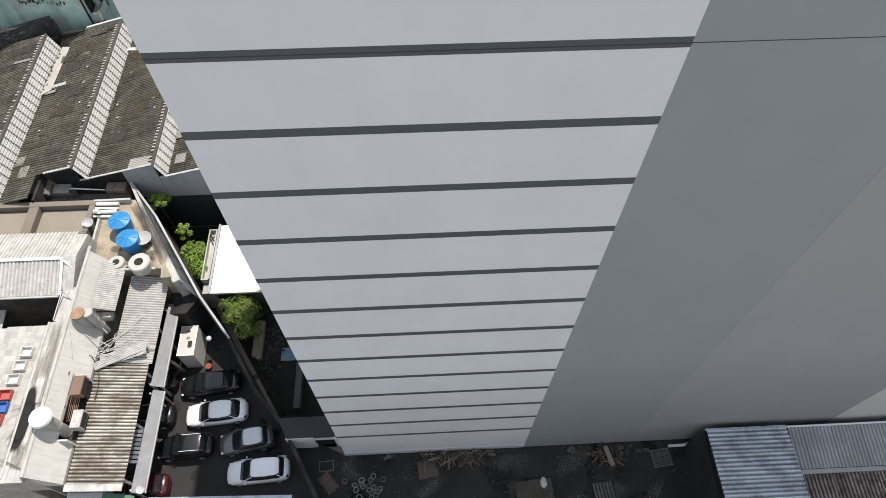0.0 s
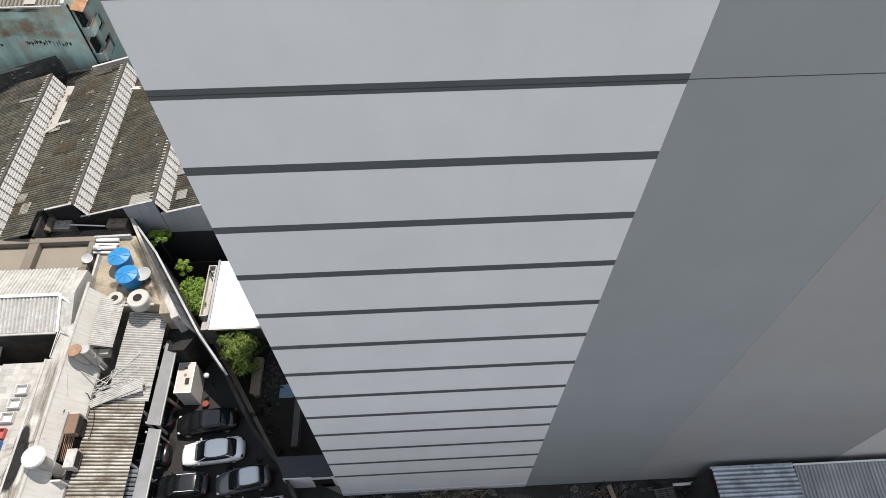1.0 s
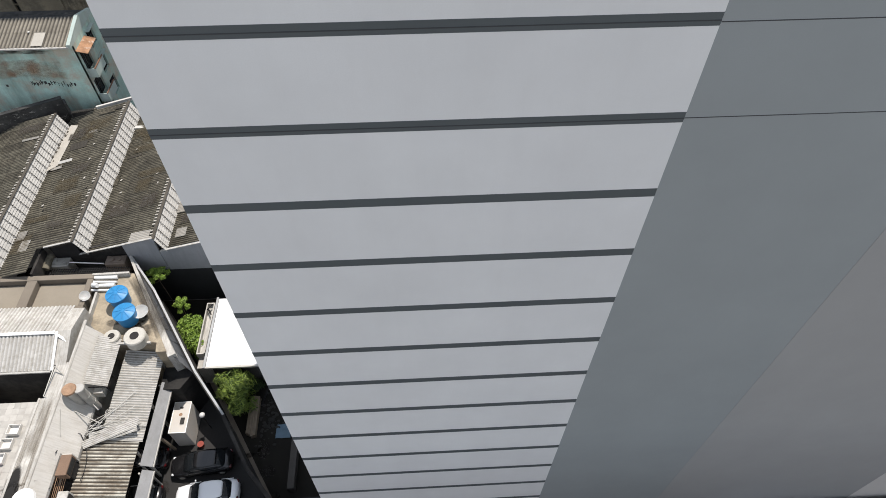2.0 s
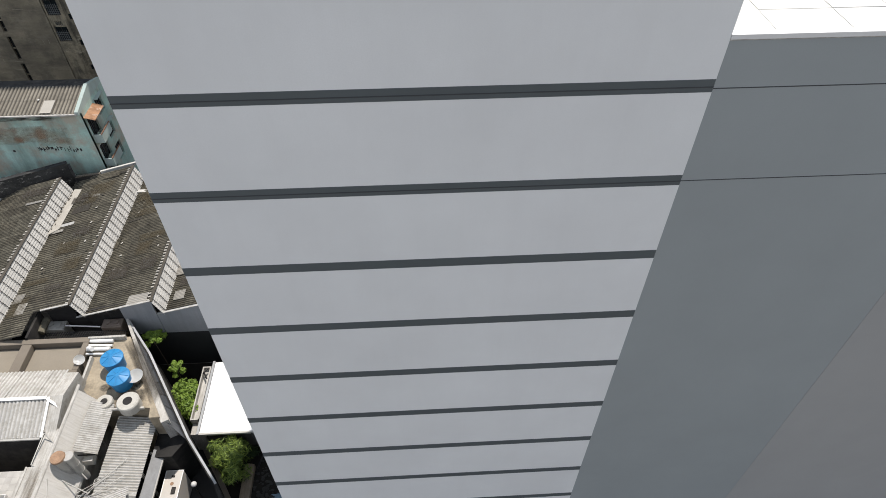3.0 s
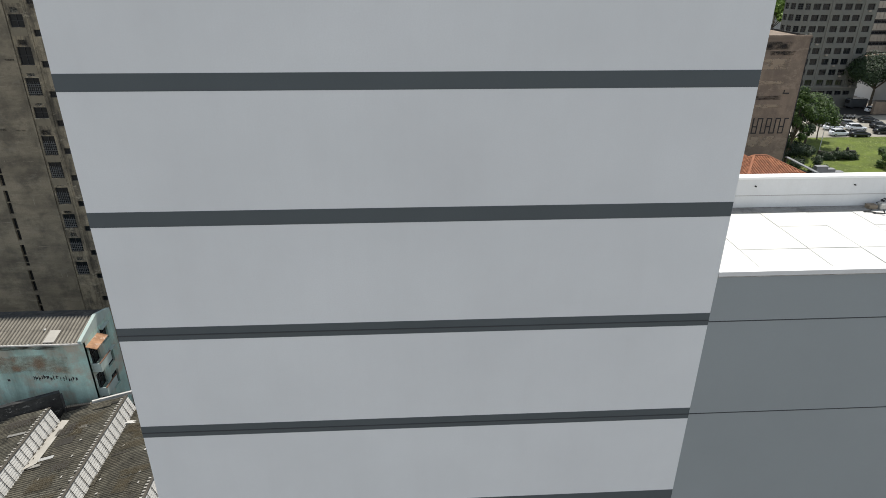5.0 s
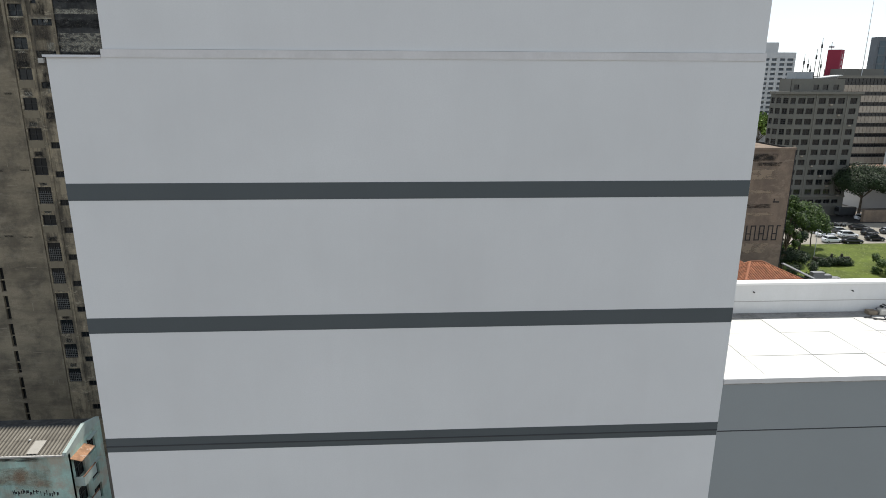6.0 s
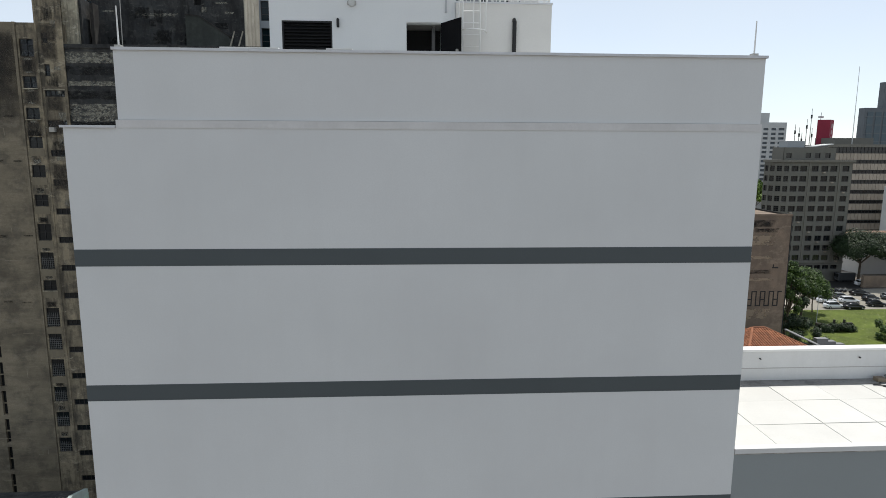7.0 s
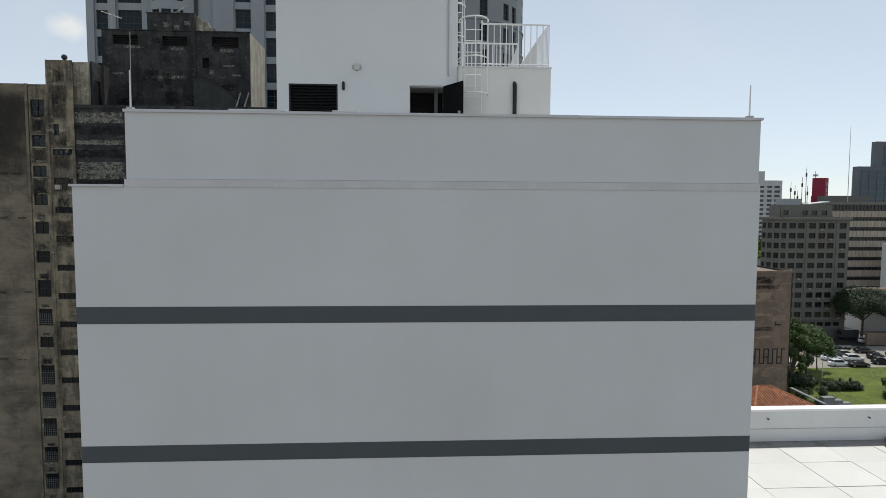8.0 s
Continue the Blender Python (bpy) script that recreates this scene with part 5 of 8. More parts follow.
# ---- plants ----
def leaf_mesh(name, clumps, per, size, rng, long=1.6, droop=0.3):
    """Many small leaves scattered in clumps (centre, radius)."""
    verts, faces = [], []
    for c, r in clumps:
        c = Vector(c)
        for _ in range(per):
            d = Vector((rng.gauss(0, 1), rng.gauss(0, 1), rng.gauss(0, 0.8))).normalized()
            p = c + d * r * (rng.random() ** 0.45)
            n = (d + Vector((rng.uniform(-0.7, 0.7), rng.uniform(-0.7, 0.7), 0.5 + rng.uniform(-0.4, 0.6)))).normalized()
            t = n.orthogonal().normalized()
            t = Matrix.Rotation(rng.uniform(0, 6.28), 3, n) @ t
            s = n.cross(t)
            w, h = size * rng.uniform(0.6, 1.2), size * long * rng.uniform(0.6, 1.3)
            k = len(verts)
            fold = n * (-droop * w)
            verts += [p - t * h * 0.5, p + s * w * 0.5 + fold, p + t * h * 0.5, p - s * w * 0.5 + fold]
            faces += [(k, k + 1, k + 2), (k, k + 2, k + 3)]
    me = bpy.data.meshes.new(name)
    me.from_pydata([tuple(v) for v in verts], [], faces)
    me.update()
    return me


def tree(label, x, y, z0, h, r, clumps, per, size, rng, leaf=LEAF, flat=0.6, trunk=0.2, trunk_h=0.45, name="tree", group=""):
    t = thing(name, label, "tree", (x, y, z0), group)
    bm = bmesh.new()
    top = Vector((x + rng.uniform(-0.1, 0.1) * r, y + rng.uniform(-0.1, 0.1) * r, z0 + h * trunk_h))
    mid = Vector((x, y, z0)).lerp(top, 0.5) + Vector((rng.uniform(-1, 1), rng.uniform(-1, 1), 0)) * 0.04 * h
    add_tube(bm, (x, y, z0 - 0.1), mid, trunk, trunk * 0.8, 8)
    add_tube(bm, mid, top, trunk * 0.8, trunk * 0.65, 8)
    cl = []
    for i in range(clumps):
        a = i * 2.399 + rng.uniform(-0.4, 0.4)
        q = math.sqrt((i + 0.5) / clumps)
        c = Vector((x + r * 0.8 * q * math.cos(a), y + r * 0.8 * q * math.sin(a),
                    z0 + h * (0.98 - (1 - trunk_h) * flat * (q ** 2) * rng.uniform(0.5, 1.0)) - r * 0.15))
        cl.append((c, r * rng.uniform(0.2, 0.36)))
    for c, rr_ in cl[:: max(1, clumps // 9)]:
        k = top.lerp(c, 0.5) + Vector((0, 0, -0.05 * h))
        add_tube(bm, top, k, trunk * 0.45, trunk * 0.28, 6)
        add_tube(bm, k, c, trunk * 0.28, trunk * 0.1, 5)
    part("trunk", bm, BARK, t)
    put("crown", leaf_mesh("crown", cl, per, size, rng), leaf, t)
    return t


def bush(label, clumps, per, size, rng, leaf, loc, name="bush", long=1.6):
    b = thing(name, label, "bush", loc)
    bm = bmesh.new()
    for c, r in clumps:
        add_tube(bm, (c[0] * 0.6 + loc[0] * 0.4, c[1] * 0.6 + loc[1] * 0.4, loc[2]), c, 0.03, 0.012, 5)
    part("stem", bm, BARK, b)
    put("foliage", leaf_mesh("foliage", clumps, per, size, rng, long), leaf, b)
    return b


# ---- the white workshop with its terraces and roofs ----
rng = random.Random(21)
shop = thing("workshop_building", "stained white rendered workshop with cluttered flat roofs", "building", (-23, 6, 0))
part("parapet_wall", box(-18.95, -18.77, -2.6, 14.4, 0, 8.62), STAINED, shop, "long stained white parapet wall")
bm = bmesh.new()
add_tube(bm, (-18.86, -2.6, 8.62), (-18.86, 14.4, 8.62), 0.13, seg=12)
part("parapet_cap", bm, STAINED, shop, "rounded white parapet cap")
part("flat_roof", box(-20.28, -18.95, -2.6, 8.2, 5, 8.4), STAINED, shop, "stained white flat roof strip")
part("flat_roof", box(-20.0, -18.95, 8.2, 11.0, 2.9, 8.4), STAINED, shop)
for x, w in ((-19.75, 0.05), (-19.3, 0.07)):
    part("drip_line", box(x, x + w, -2.5, 7.6, 8.402, 8.425, bevel=0.008), SLOPE, shop)
part("body", box(-30, -20.3, -2.6, 8.1, 0, 7.9), STAINED, shop)
part("front_cornice", box(-30, -18.9, -2.85, -2.6, 8.0, 8.4), STAINED, shop)
part("terrace_edge", box(-20.34, -20.2, -2.6, 8.2, 7.92, 8.46), STAINED, shop)
me = bpy.data.meshes.new("terrace_tile")
b2 = box(0.003, 0.447, 0.003, 0.447, 0, 0.02)
b2.to_mesh(me)
b2.free()
for i in range(7):
    for j in range(24):
        put("terrace_tile", me, TILEFLOOR, shop, m=pose(-23.5 + 0.45 * i, -2.6 + 0.45 * j, 7.9 + rng.uniform(0, 0.004)))
# courtyard hole: its shade is put into the wall and floor colour
part("courtyard_wall", box(-30, -19.9, 10.6, 10.8, 0, 8.0), SOOTSHADE, shop, "dark courtyard wall")
part("courtyard_floor", box(-30, -19.9, 8.1, 10.6, 2.8, 2.9), SOOTSHADE, shop)
part("gable_end", prism([(-19.3, 10.8, 0), (-19.3, 15.6, 0), (-19.3, 15.6, 8.6), (-19.3, 13.2, 9.25), (-19.3, 10.8, 8.4)], (-0.9, 0, 0)), STAINED, shop)
part("rear_body", box(-30, -20.3, 10.9, 15.5, 0, 8.0), STAINED, shop)
# gable roof of white corrugated sheets: ribs run down each slope
sheet_roof(shop, (-30.2, 10.45, 8.3), (1, 0, 0), (0, 2.6, 0.95), 9.9, 2.75, 9, 1, 0.3, 0.045, CORRWHITE, rng=rng)
sheet_roof(shop, (-20.2, 15.95, 8.45), (-1, 0, 0), (0, -2.9, 0.8), 9.9, 3.0, 9, 1, 0.3, 0.045, CORRWHITE, rng=rng)
part("ridge_cap", box(-30.2, -20.4, 12.9, 13.15, 9.27, 9.34), WHITEMETAL, shop)
part("edge_flashing", prism([(-20.3, 10.4, 8.32), (-20.12, 10.4, 8.32), (-20.12, 13.05, 9.32), (-20.3, 13.05, 9.32)], (0, 0, 0.06)), WHITEMETAL, shop)
part("hip_flashing", prism([(-20.35, 13.05, 9.3), (-20.35, 12.85, 9.3), (-19.4, 12.3, 8.85), (-19.4, 12.5, 8.85)], (0, 0, 0.05)), WHITEMETAL, shop)
part("edge_gutter", box(-30.2, -20.3, 10.28, 10.42, 8.2, 8.32), DUCT, shop)
part("side_lean_to", prism([(-30, 8.4, 6.2), (-25.2, 8.4, 6.0), (-25.6, 12.2, 6.0), (-30, 12.2, 6.2)], (0, 0, 0.06)), CORRWHITE, shop, "pale sheet lean-to roof")
bm = bmesh.new()
for a, b in (((-19.76, 10.43, 8.9), (-20.0, 8.31, 8.5)), ((-19.75, 10.43, 8.9), (-17.0, 8.06, 6.5)), ((-20.0, 8.31, 8.5), (-16.5, 6.95, 6.6)), ((-18.6, 7.3, 8.4), (-18.3, 5.6, 7.8))):
    add_tube(bm, a, b, 0.04, seg=8)
part("overflow_pipe", bm, DUCT, shop, "thin grey service pipes")
for y0, y1, x1, z1 in ((4.55, 14.0, -17.5, 6.3), (-2.6, 0.0, -17.5, 6.3), (0.0, 4.55, -18.12, 7.46)):
    part("slope_roof", prism([(-18.76, y0, 8.66), (x1, y0, z1), (x1, y0, z1 - 0.3), (-18.76, y0, z1 - 0.3)], (0, y1 - y0, 0)), SLOPE, shop, "sloping white rendered strip below the parapet")
# recess floor coloured near black for the shade in the hole
part("recess_floor", box(-18.75, -17.4, 0.0, 4.55, 5.6, 6.0), SOOTSHADE, shop, "recess floor for the outdoor units, shade put into its colour")
for y in (0.0, 4.5):
    part("recess_kerb", box(-18.12, -17.4, y - 0.06, y + 0.06, 6.0, 7.3), SLOPE, shop)
carport = thing("carport_roof", "long dirty corrugated carport roof beside the white wall", "carport", (-15.5, 5, 0))
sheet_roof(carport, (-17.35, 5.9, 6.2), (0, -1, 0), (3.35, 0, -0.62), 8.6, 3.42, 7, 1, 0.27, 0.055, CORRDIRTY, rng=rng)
sheet_roof(carport, (-16.4, 13.1, 6.22), (0, -1, 0), (2.65, 0, -0.58), 7.2, 2.72, 7, 1, 0.205, 0.045, CORRWHITE, rng=rng)
for y in (-2.3, 1.5, 5.3, 9.1, 12.7):
    part("post", box(-14.25, -14.1, y, y + 0.15, 0, 5.55), STAINED, carport)
    part("post", box(-18.7, -18.55, y, y + 0.15, 0, 6.2), STAINED, carport)
part("rafter_beam", box(-14.3, -14.05, -2.5, 12.9, 5.36, 5.5), DARKMETAL, carport)
part("front_flashing", prism([(-17.4, -3.05, 6.22), (-13.9, -3.05, 5.6), (-13.9, -2.6, 5.62), (-17.4, -2.6, 6.24)], (0, 0, 0.05)), CORRWHITE, carport)

canopy = thing("side_canopy", "narrow grey sloped canopy along the parking lot", "canopy", (-13.5, 4, 0))
for y0, y1, dz in ((4.5, 11.0, 0.3), (-2.9, 4.3, 0.0)):
    part("canopy_sheet", prism([(-13.85, y0, 4.35 + dz), (-13.1, y0, 3.95 + dz), (-13.0, y1, 3.95 + dz), (-13.75, y1, 4.35 + dz)], (0, 0, 0.05)), CORRGREY, canopy)
    part("canopy_lip", box(-13.06, -12.98, y0, y1, 3.9 + dz, 4.03 + dz), DUCT, canopy)
    for y in (y0 + 0.1, y1 - 0.3):
        part("canopy_post", box(-13.98, -13.86, y, y + 0.12, 0, 4.33 + dz), STAINED, canopy)
me = bpy.data.meshes.new("canopy_louvre")
b2 = box(0, 1.0, -0.11, 0.11, -0.012, 0.012)
b2.to_mesh(me)
b2.free()
for i in range(8):
    put("canopy_louvre", me, ZINC, canopy, m=pose(-14.75, -0.9 + 0.3 * i, 4.75, 35, 12, 0))

awn = thing("plant_awning", "grey ribbed sheet awning fixed to the white wall", "awning", (-17.6, 11.6, 0))
sheet_roof(awn, (-17.98, 13.5, 7.85), (0, -1, 0), (1.4, 0, -0.62), 3.95, 1.54, 4, 1, 0.16, 0.025, CORRWHITE, rng=rng)
part("awning_frame", box(-18.6, -16.62, 9.55, 9.6, 7.0, 7.12), DARKMETAL, awn)
for y in (9.6, 13.4):
    part("awning_leg", box(-16.72, -16.64, y, y + 0.08, 6.2, 7.1), DARKMETAL, awn)
unit = thing("condenser_unit", "pale outdoor condenser unit under an awning", "air conditioner", (-17.0, 9.0, 6.2))
part("casing", box(-17.6, -16.9, 9.2, 9.9, 6.22, 6.85, bevel=0.02), DUCT, unit)


def stack(x, y, z0, z1, r, cap_r, cap_h, label, cap_mat, name="exhaust_stack"):
    s = thing(name, label, "chimney", (x, y, z0), "exhaust stacks on the workshop")
    part("flue", tube((x, y, z0), (x, y, z1), r, seg=20), DUCT, s)
    for k in range(2):
        z = z0 + (z1 - z0) * (0.35 + 0.3 * k)
        part("flue_band", tube((x, y, z), (x, y, z + 0.06), r + 0.02, seg=20), DUCT, s)
    part("cowl", tube((x, y, z1 + cap_h * 0.4), (x, y, z1 + cap_h), cap_r, cap_r * 0.93, 24), cap_mat, s)
    for a in range(4):
        px, py = x + r * 0.9 * math.cos(a * 1.57), y + r * 0.9 * math.sin(a * 1.57)
        part("cowl_strut", tube((px, py, z1 - 0.05), (px, py, z1 + cap_h * 0.45), 0.015, seg=5), DUCT, s)


stack(-18.3, 0.92, 4.4, 9.2, 0.4, 0.72, 0.3, "large round duct stack with a wide white cowl", WHITEMETAL)
stack(-18.12, 8.5, 5.6, 8.8, 0.36, 0.5, 0.22, "grey duct stack with a rusty cowl", RUSTCAP)
stack(-17.5, 8.6, 5.8, 8.75, 0.3, 0.38, 0.18, "slim grey duct stack with a pale cowl", DUCT)

acs = [(-17.53, 3.65, 7.0, 0.72, 1.4, 0.7, mat("brown_casing", (0.17, 0.11, 0.075), 0.8, 0.25), "rust-brown boxed outdoor unit on the wall ledge"),
       (-17.25, 1.47, 6.4, 0.68, 1.25, 0.8, CORRWHITE, "white boxed outdoor unit on the wall ledge")]
for x, y, z, wx, wy, h, m_, lab in acs:
    a = thing("outdoor_unit", lab, "air conditioner", (x, y, z), "outdoor units along the wall")
    part("casing", box(x - wx / 2, x + wx / 2, y - wy / 2, y + wy / 2, z, z + h, bevel=0.03), m_, a)
    part("grille", box(x + wx / 2, x + wx / 2 + 0.02, y - wy * 0.4, y + wy * 0.4, z + 0.1, z + h - 0.1), DARKMETAL, a)
    part("stand", box(x - wx * 0.5, x + wx * 0.4, y - 0.5, y + 0.5, 5.95, z - 0.002), DARKMETAL, a)
bm = bmesh.new()
for i in range(9):
    add_tube(bm, (-18.65 + 0.12 * i, 1.5, 6.5), (-18.5 + 0.12 * i, 3.2, 6.9), 0.025, seg=5)
pr = thing("pipe_rack", "rusty pipe rack between the outdoor units", "pipes", (-18.2, 2.4, 6.2))
part("pipe", bm, RUSTCAP, pr)
part("rack_leg", box(-18.8, -17.5, 1.48, 1.55, 5.9, 6.58), DARKMETAL, pr)

offcuts = thing("sheet_offcuts", "loose pale roofing sheets and battens lying on the carport roof", "roofing sheets", (-16, 6.3, 6.2))
me = corrugated(0.55, 3.4, 0.14, 0.02)
for i, (x, y, a) in enumerate(((-17.3, 5.9, -72), (-17.2, 6.25, -70), (-17.5, 5.7, -66))):
    put("loose_sheet", me, CORRWHITE, offcuts, m=pose(x, y, 6.38 + 0.05 * i, 0, 10, a))
for i in range(16):
    x, y = -17.3 + rng.uniform(-0.3, 1.0), 6.2 + rng.uniform(-0.3, 0.9)
    a = rng.uniform(-0.2, 1.0)
    ln = rng.uniform(1.2, 3.4)
    z = 6.42 + rng.uniform(0, 0.12)
    part("batten", tube((x, y, z), (x + ln * math.cos(a), y + ln * math.sin(a), z - 0.16 * ln * math.cos(a)), 0.02, seg=5), SLAT, offcuts)
bm = bmesh.new()
for i in range(14):
    a, b2_ = i * 0.9, (i + 1) * 0.9
    add_tube(bm, (-16.2 + 0.4 * math.cos(a), 8.0 + 0.3 * math.sin(a * 1.3), 6.25), (-16.2 + 0.4 * math.cos(b2_), 8.0 + 0.3 * math.sin(b2_ * 1.3), 6.25), 0.02, seg=5)
part("wire_coil", bm, DUCT, offcuts)

# tank platform
plat = thing("tank_platform", "raised stained roof platform for the water tanks", "roof", (-17, 16, 0))
part("slab", prism([(-20.35, 19.75, 0), (-17.2, 19.9, 0), (-12.9, 12.3, 0), (-13.7, 12.3, 0), (-13.8, 13.12, 0), (-17.95, 13.5, 0), (-19.6, 15.1, 0), (-19.6, 17.8, 0)], (0, 0, 7.1)), mat("sandy_screed", (0.33, 0.28, 0.205), 0.9, 0.25, 0.8, 8, 0.15, blotch=0.55, blotch_col=(0.13, 0.11, 0.085), blotch_scale=0.6), plat)
for a, b in (((-20.35, 19.55), (-17.4, 19.6)), ((-19.6, 17.8), (-19.55, 15.1))):
    A, B = Vector((*a, 7.1)), Vector((*b, 7.1))
    n = Vector((0, 0, 1)).cross(B - A).normalized() * 0.18
    part("kerb_wall", prism([A, B, B + n, A + n], (0, 0, 0.45)), STAINED, plat)
part("cross_kerb", box(-18.3, -14.2, 13.0, 13.15, 7.1, 7.3), STAINED, plat)


def blue_tank(x, y, z, r, h):
    t = thing("water_tank", "round blue plastic water tank with a ribbed lid", "water tank", (x, y, z), "blue water tanks")
    part("body", tube((x, y, z), (x, y, z + h), r * 0.86, r, 32), BLUETANK, t)
    lid = part("lid", tube((x, y, z + h), (x, y, z + h + 0.08), r * 1.06, r * 1.04, 32), BLUETANK, t)
    part("lid_dome", tube((x, y, z + h + 0.08), (x, y, z + h + 0.26), r * 1.0, r * 0.2, 32), BLUETANK, lid)
    for k in range(8):
        a = k * math.pi / 4
        part("lid_rib", tube((x + r * 0.2 * math.cos(a), y + r * 0.2 * math.sin(a), z + h + 0.265), (x + r * 0.95 * math.cos(a), y + r * 0.95 * math.sin(a), z + h + 0.1), 0.03, seg=6), BLUETANK, lid)


blue_tank(-17.38, 16.98, 7.11, 0.82, 1.15)
blue_tank(-16.37, 15.25, 7.11, 0.82, 1.15)


def fibre_tank(x, y, z, r, h):
    t = thing("fibre_tank", "round white fibre-cement tank with an open manhole", "water tank", (x, y, z), "white tanks on the roof")
    part("body", tube((x, y, z), (x, y, z + h), r, r * 0.98, 32), WHITETANK, t)
    part("cover", tube((x, y, z + h), (x, y, z + h + 0.1), r * 1.03, r * 0.95, 32), WHITETANK, t)
    # black disc: the open hole's darkness is put into the colour
    part("manhole", tube((x, y, z + h + 0.1), (x, y, z + h + 0.13), r * 0.42, r * 0.42, 20), SOOTSHADE, t)


fibre_tank(-15.22, 13.28, 7.11, 0.8, 0.75)
fibre_tank(-17.2, 13.62, 7.11, 0.6, 0.3)


def dish(x, y, z, r, label, name="satellite_dish", tilt=25, turn=0):
    d = thing(name, label, "dish", (x, y, z))
    bm = bmesh.new()
    mm = pose(x, y, z + 0.5, tilt, 0, turn)
    rings = []
    for k in range(5):
        q = k / 4
        rings.append([bm.verts.new(mm @ Vector((r * q * math.cos(a * math.pi / 10), r * q * math.sin(a * math.pi / 10), 0.35 * r * q * q))) for a in range(20)] if k else [bm.verts.new(mm @ Vector((0, 0, 0)))])
    for a in range(20):
        bm.faces.new((rings[0][0], rings[1][a], rings[1][(a + 1) % 20]))
        for k in range(1, 4):
            bm.faces.new((rings[k][a], rings[k + 1][a], rings[k + 1][(a + 1) % 20], rings[k][(a + 1) % 20]))
    bmesh.ops.solidify(bm, geom=bm.faces[:], thickness=0.02)
    part("reflector", bm, WHITEMETAL, d)
    part("mount", tube((x, y, z), (x, y, z + 0.5), 0.03), DUCT, d)


dish(-20.25, 17.4, 7.11, 0.42, "small white satellite dish on the roof edge", turn=40)
dish(-15.38, 15.58, 7.11, 0.62, "white dish-shaped basin beside the tanks", tilt=5)
dish(-13.15, -2.75, 4.0, 0.3, "white satellite dish at the canopy's end", tilt=15)
pp = thing("pipe_pile", "pile of white plastic pipes and elbows on the platform", "pipes", (-19.4, 18.9, 7.1))
for i in range(4):
    y = 18.2 + 0.42 * i
    part("pipe", tube((-20.3 + rng.uniform(-0.2, 0.2), y, 7.28), (-18.1 + rng.uniform(-0.3, 0.2), y + rng.uniform(-0.1, 0.1), 7.28), 0.16 if i % 2 else 0.1, seg=12), WHITEMETAL, pp)
part("elbow", tube((-20.0, 18.6, 7.5), (-19.5, 18.3, 7.75), 0.18, seg=12), WHITEMETAL, pp)

# beige panelled wall and the service pit behind it
bw = thing("beamed_roof", "beige rendered flat roof with beams and recessed panels", "roof", (-25, 19.6, 0))
bm = bmesh.new()
add_box(bm, -36, -20.2, 16.35, 19.75, 0, 6.85)
part("roof_body", bm, BEIGE, bw)
for y0_, y1_ in ((19.25, 19.75), (16.35, 16.62)):
    part("roof_beam", box(-36, -20.2, y0_, y1_, 6.85, 7.5, bevel=0.03), BEIGE, bw)
for x in (-35.0, -30.6, -25.5, -20.65):
    part("cross_beam", box(x, x + (0.45 if x > -21 else 0.8), 16.62, 19.25, 6.85, 7.48, bevel=0.03), BEIGE, bw)
PANELBEIGE = mat("beige_panel_screed", (0.24, 0.21, 0.165), 0.9, 0.12, 0.8, 10, 0.1, blotch=0.3, blotch_col=(0.2, 0.175, 0.14), blotch_scale=0.8)
for a, b in ((-34.2, -30.6), (-29.8, -25.5), (-24.7, -20.65)):
    part("roof_panel", box(a + 0.09, b - 0.09, 16.72, 19.15, 6.852, 6.95, bevel=0.02), PANELBEIGE, bw)
pit = thing("service_pit", "dark recessed service yard with mesh grating", "yard", (-22, 21, 0))
# pit floor near black, with the pit's shade in its colour
part("pit_floor", box(-28.5, -18.0, 19.9, 22.6, 4.8, 5.0), SOOTSHADE, pit)
for i in range(36):
    part("grating_bar", tube((-25.3 + 0.2 * i, 19.95, 6.3), (-25.1 + 0.2 * i, 21.3, 6.3), 0.03, seg=4), DARKMETAL, pit)
for j in range(7):
    part("grating_rail", tube((-25.3, 20.0 + 0.2 * j, 6.31), (-18.2, 20.0 + 0.2 * j, 6.31), 0.028, seg=4), DARKMETAL, pit)
for x, y, m_ in ((-24.2, 21.85, DUCT), (-19.45, 21.85, mat("brown_unit_casing", (0.2, 0.16, 0.13), 0.8, 0.2))):
    u = thing("roof_unit", "boxy weathered ventilation unit in the service yard", "ventilation unit", (x, y, 5.0), "ventilation units")
    part("casing", box(x - 0.85, x + 0.85, y - 0.48, y + 0.48, 5.0, 6.6, bevel=0.06), m_, u)
    part("top_panel", box(x - 0.7, x + 0.7, y - 0.35, y + 0.35, 6.602, 6.64), m_, u)
    for s in (-0.32, 0.32):
        part("fan_cowl", tube((x + s, y, 6.64), (x + s, y, 6.72), 0.22, seg=16), m_, u)
part("pale_pipe", tube((-23.3, 21.75, 6.6), (-20.4, 21.55, 6.5), 0.06), WHITEMETAL, pit)
part("corner_vault", tube((-25.0, 21.0, 6.7), (-24.9, 22.3, 6.9), 0.3, seg=16), FIBRE, pit)

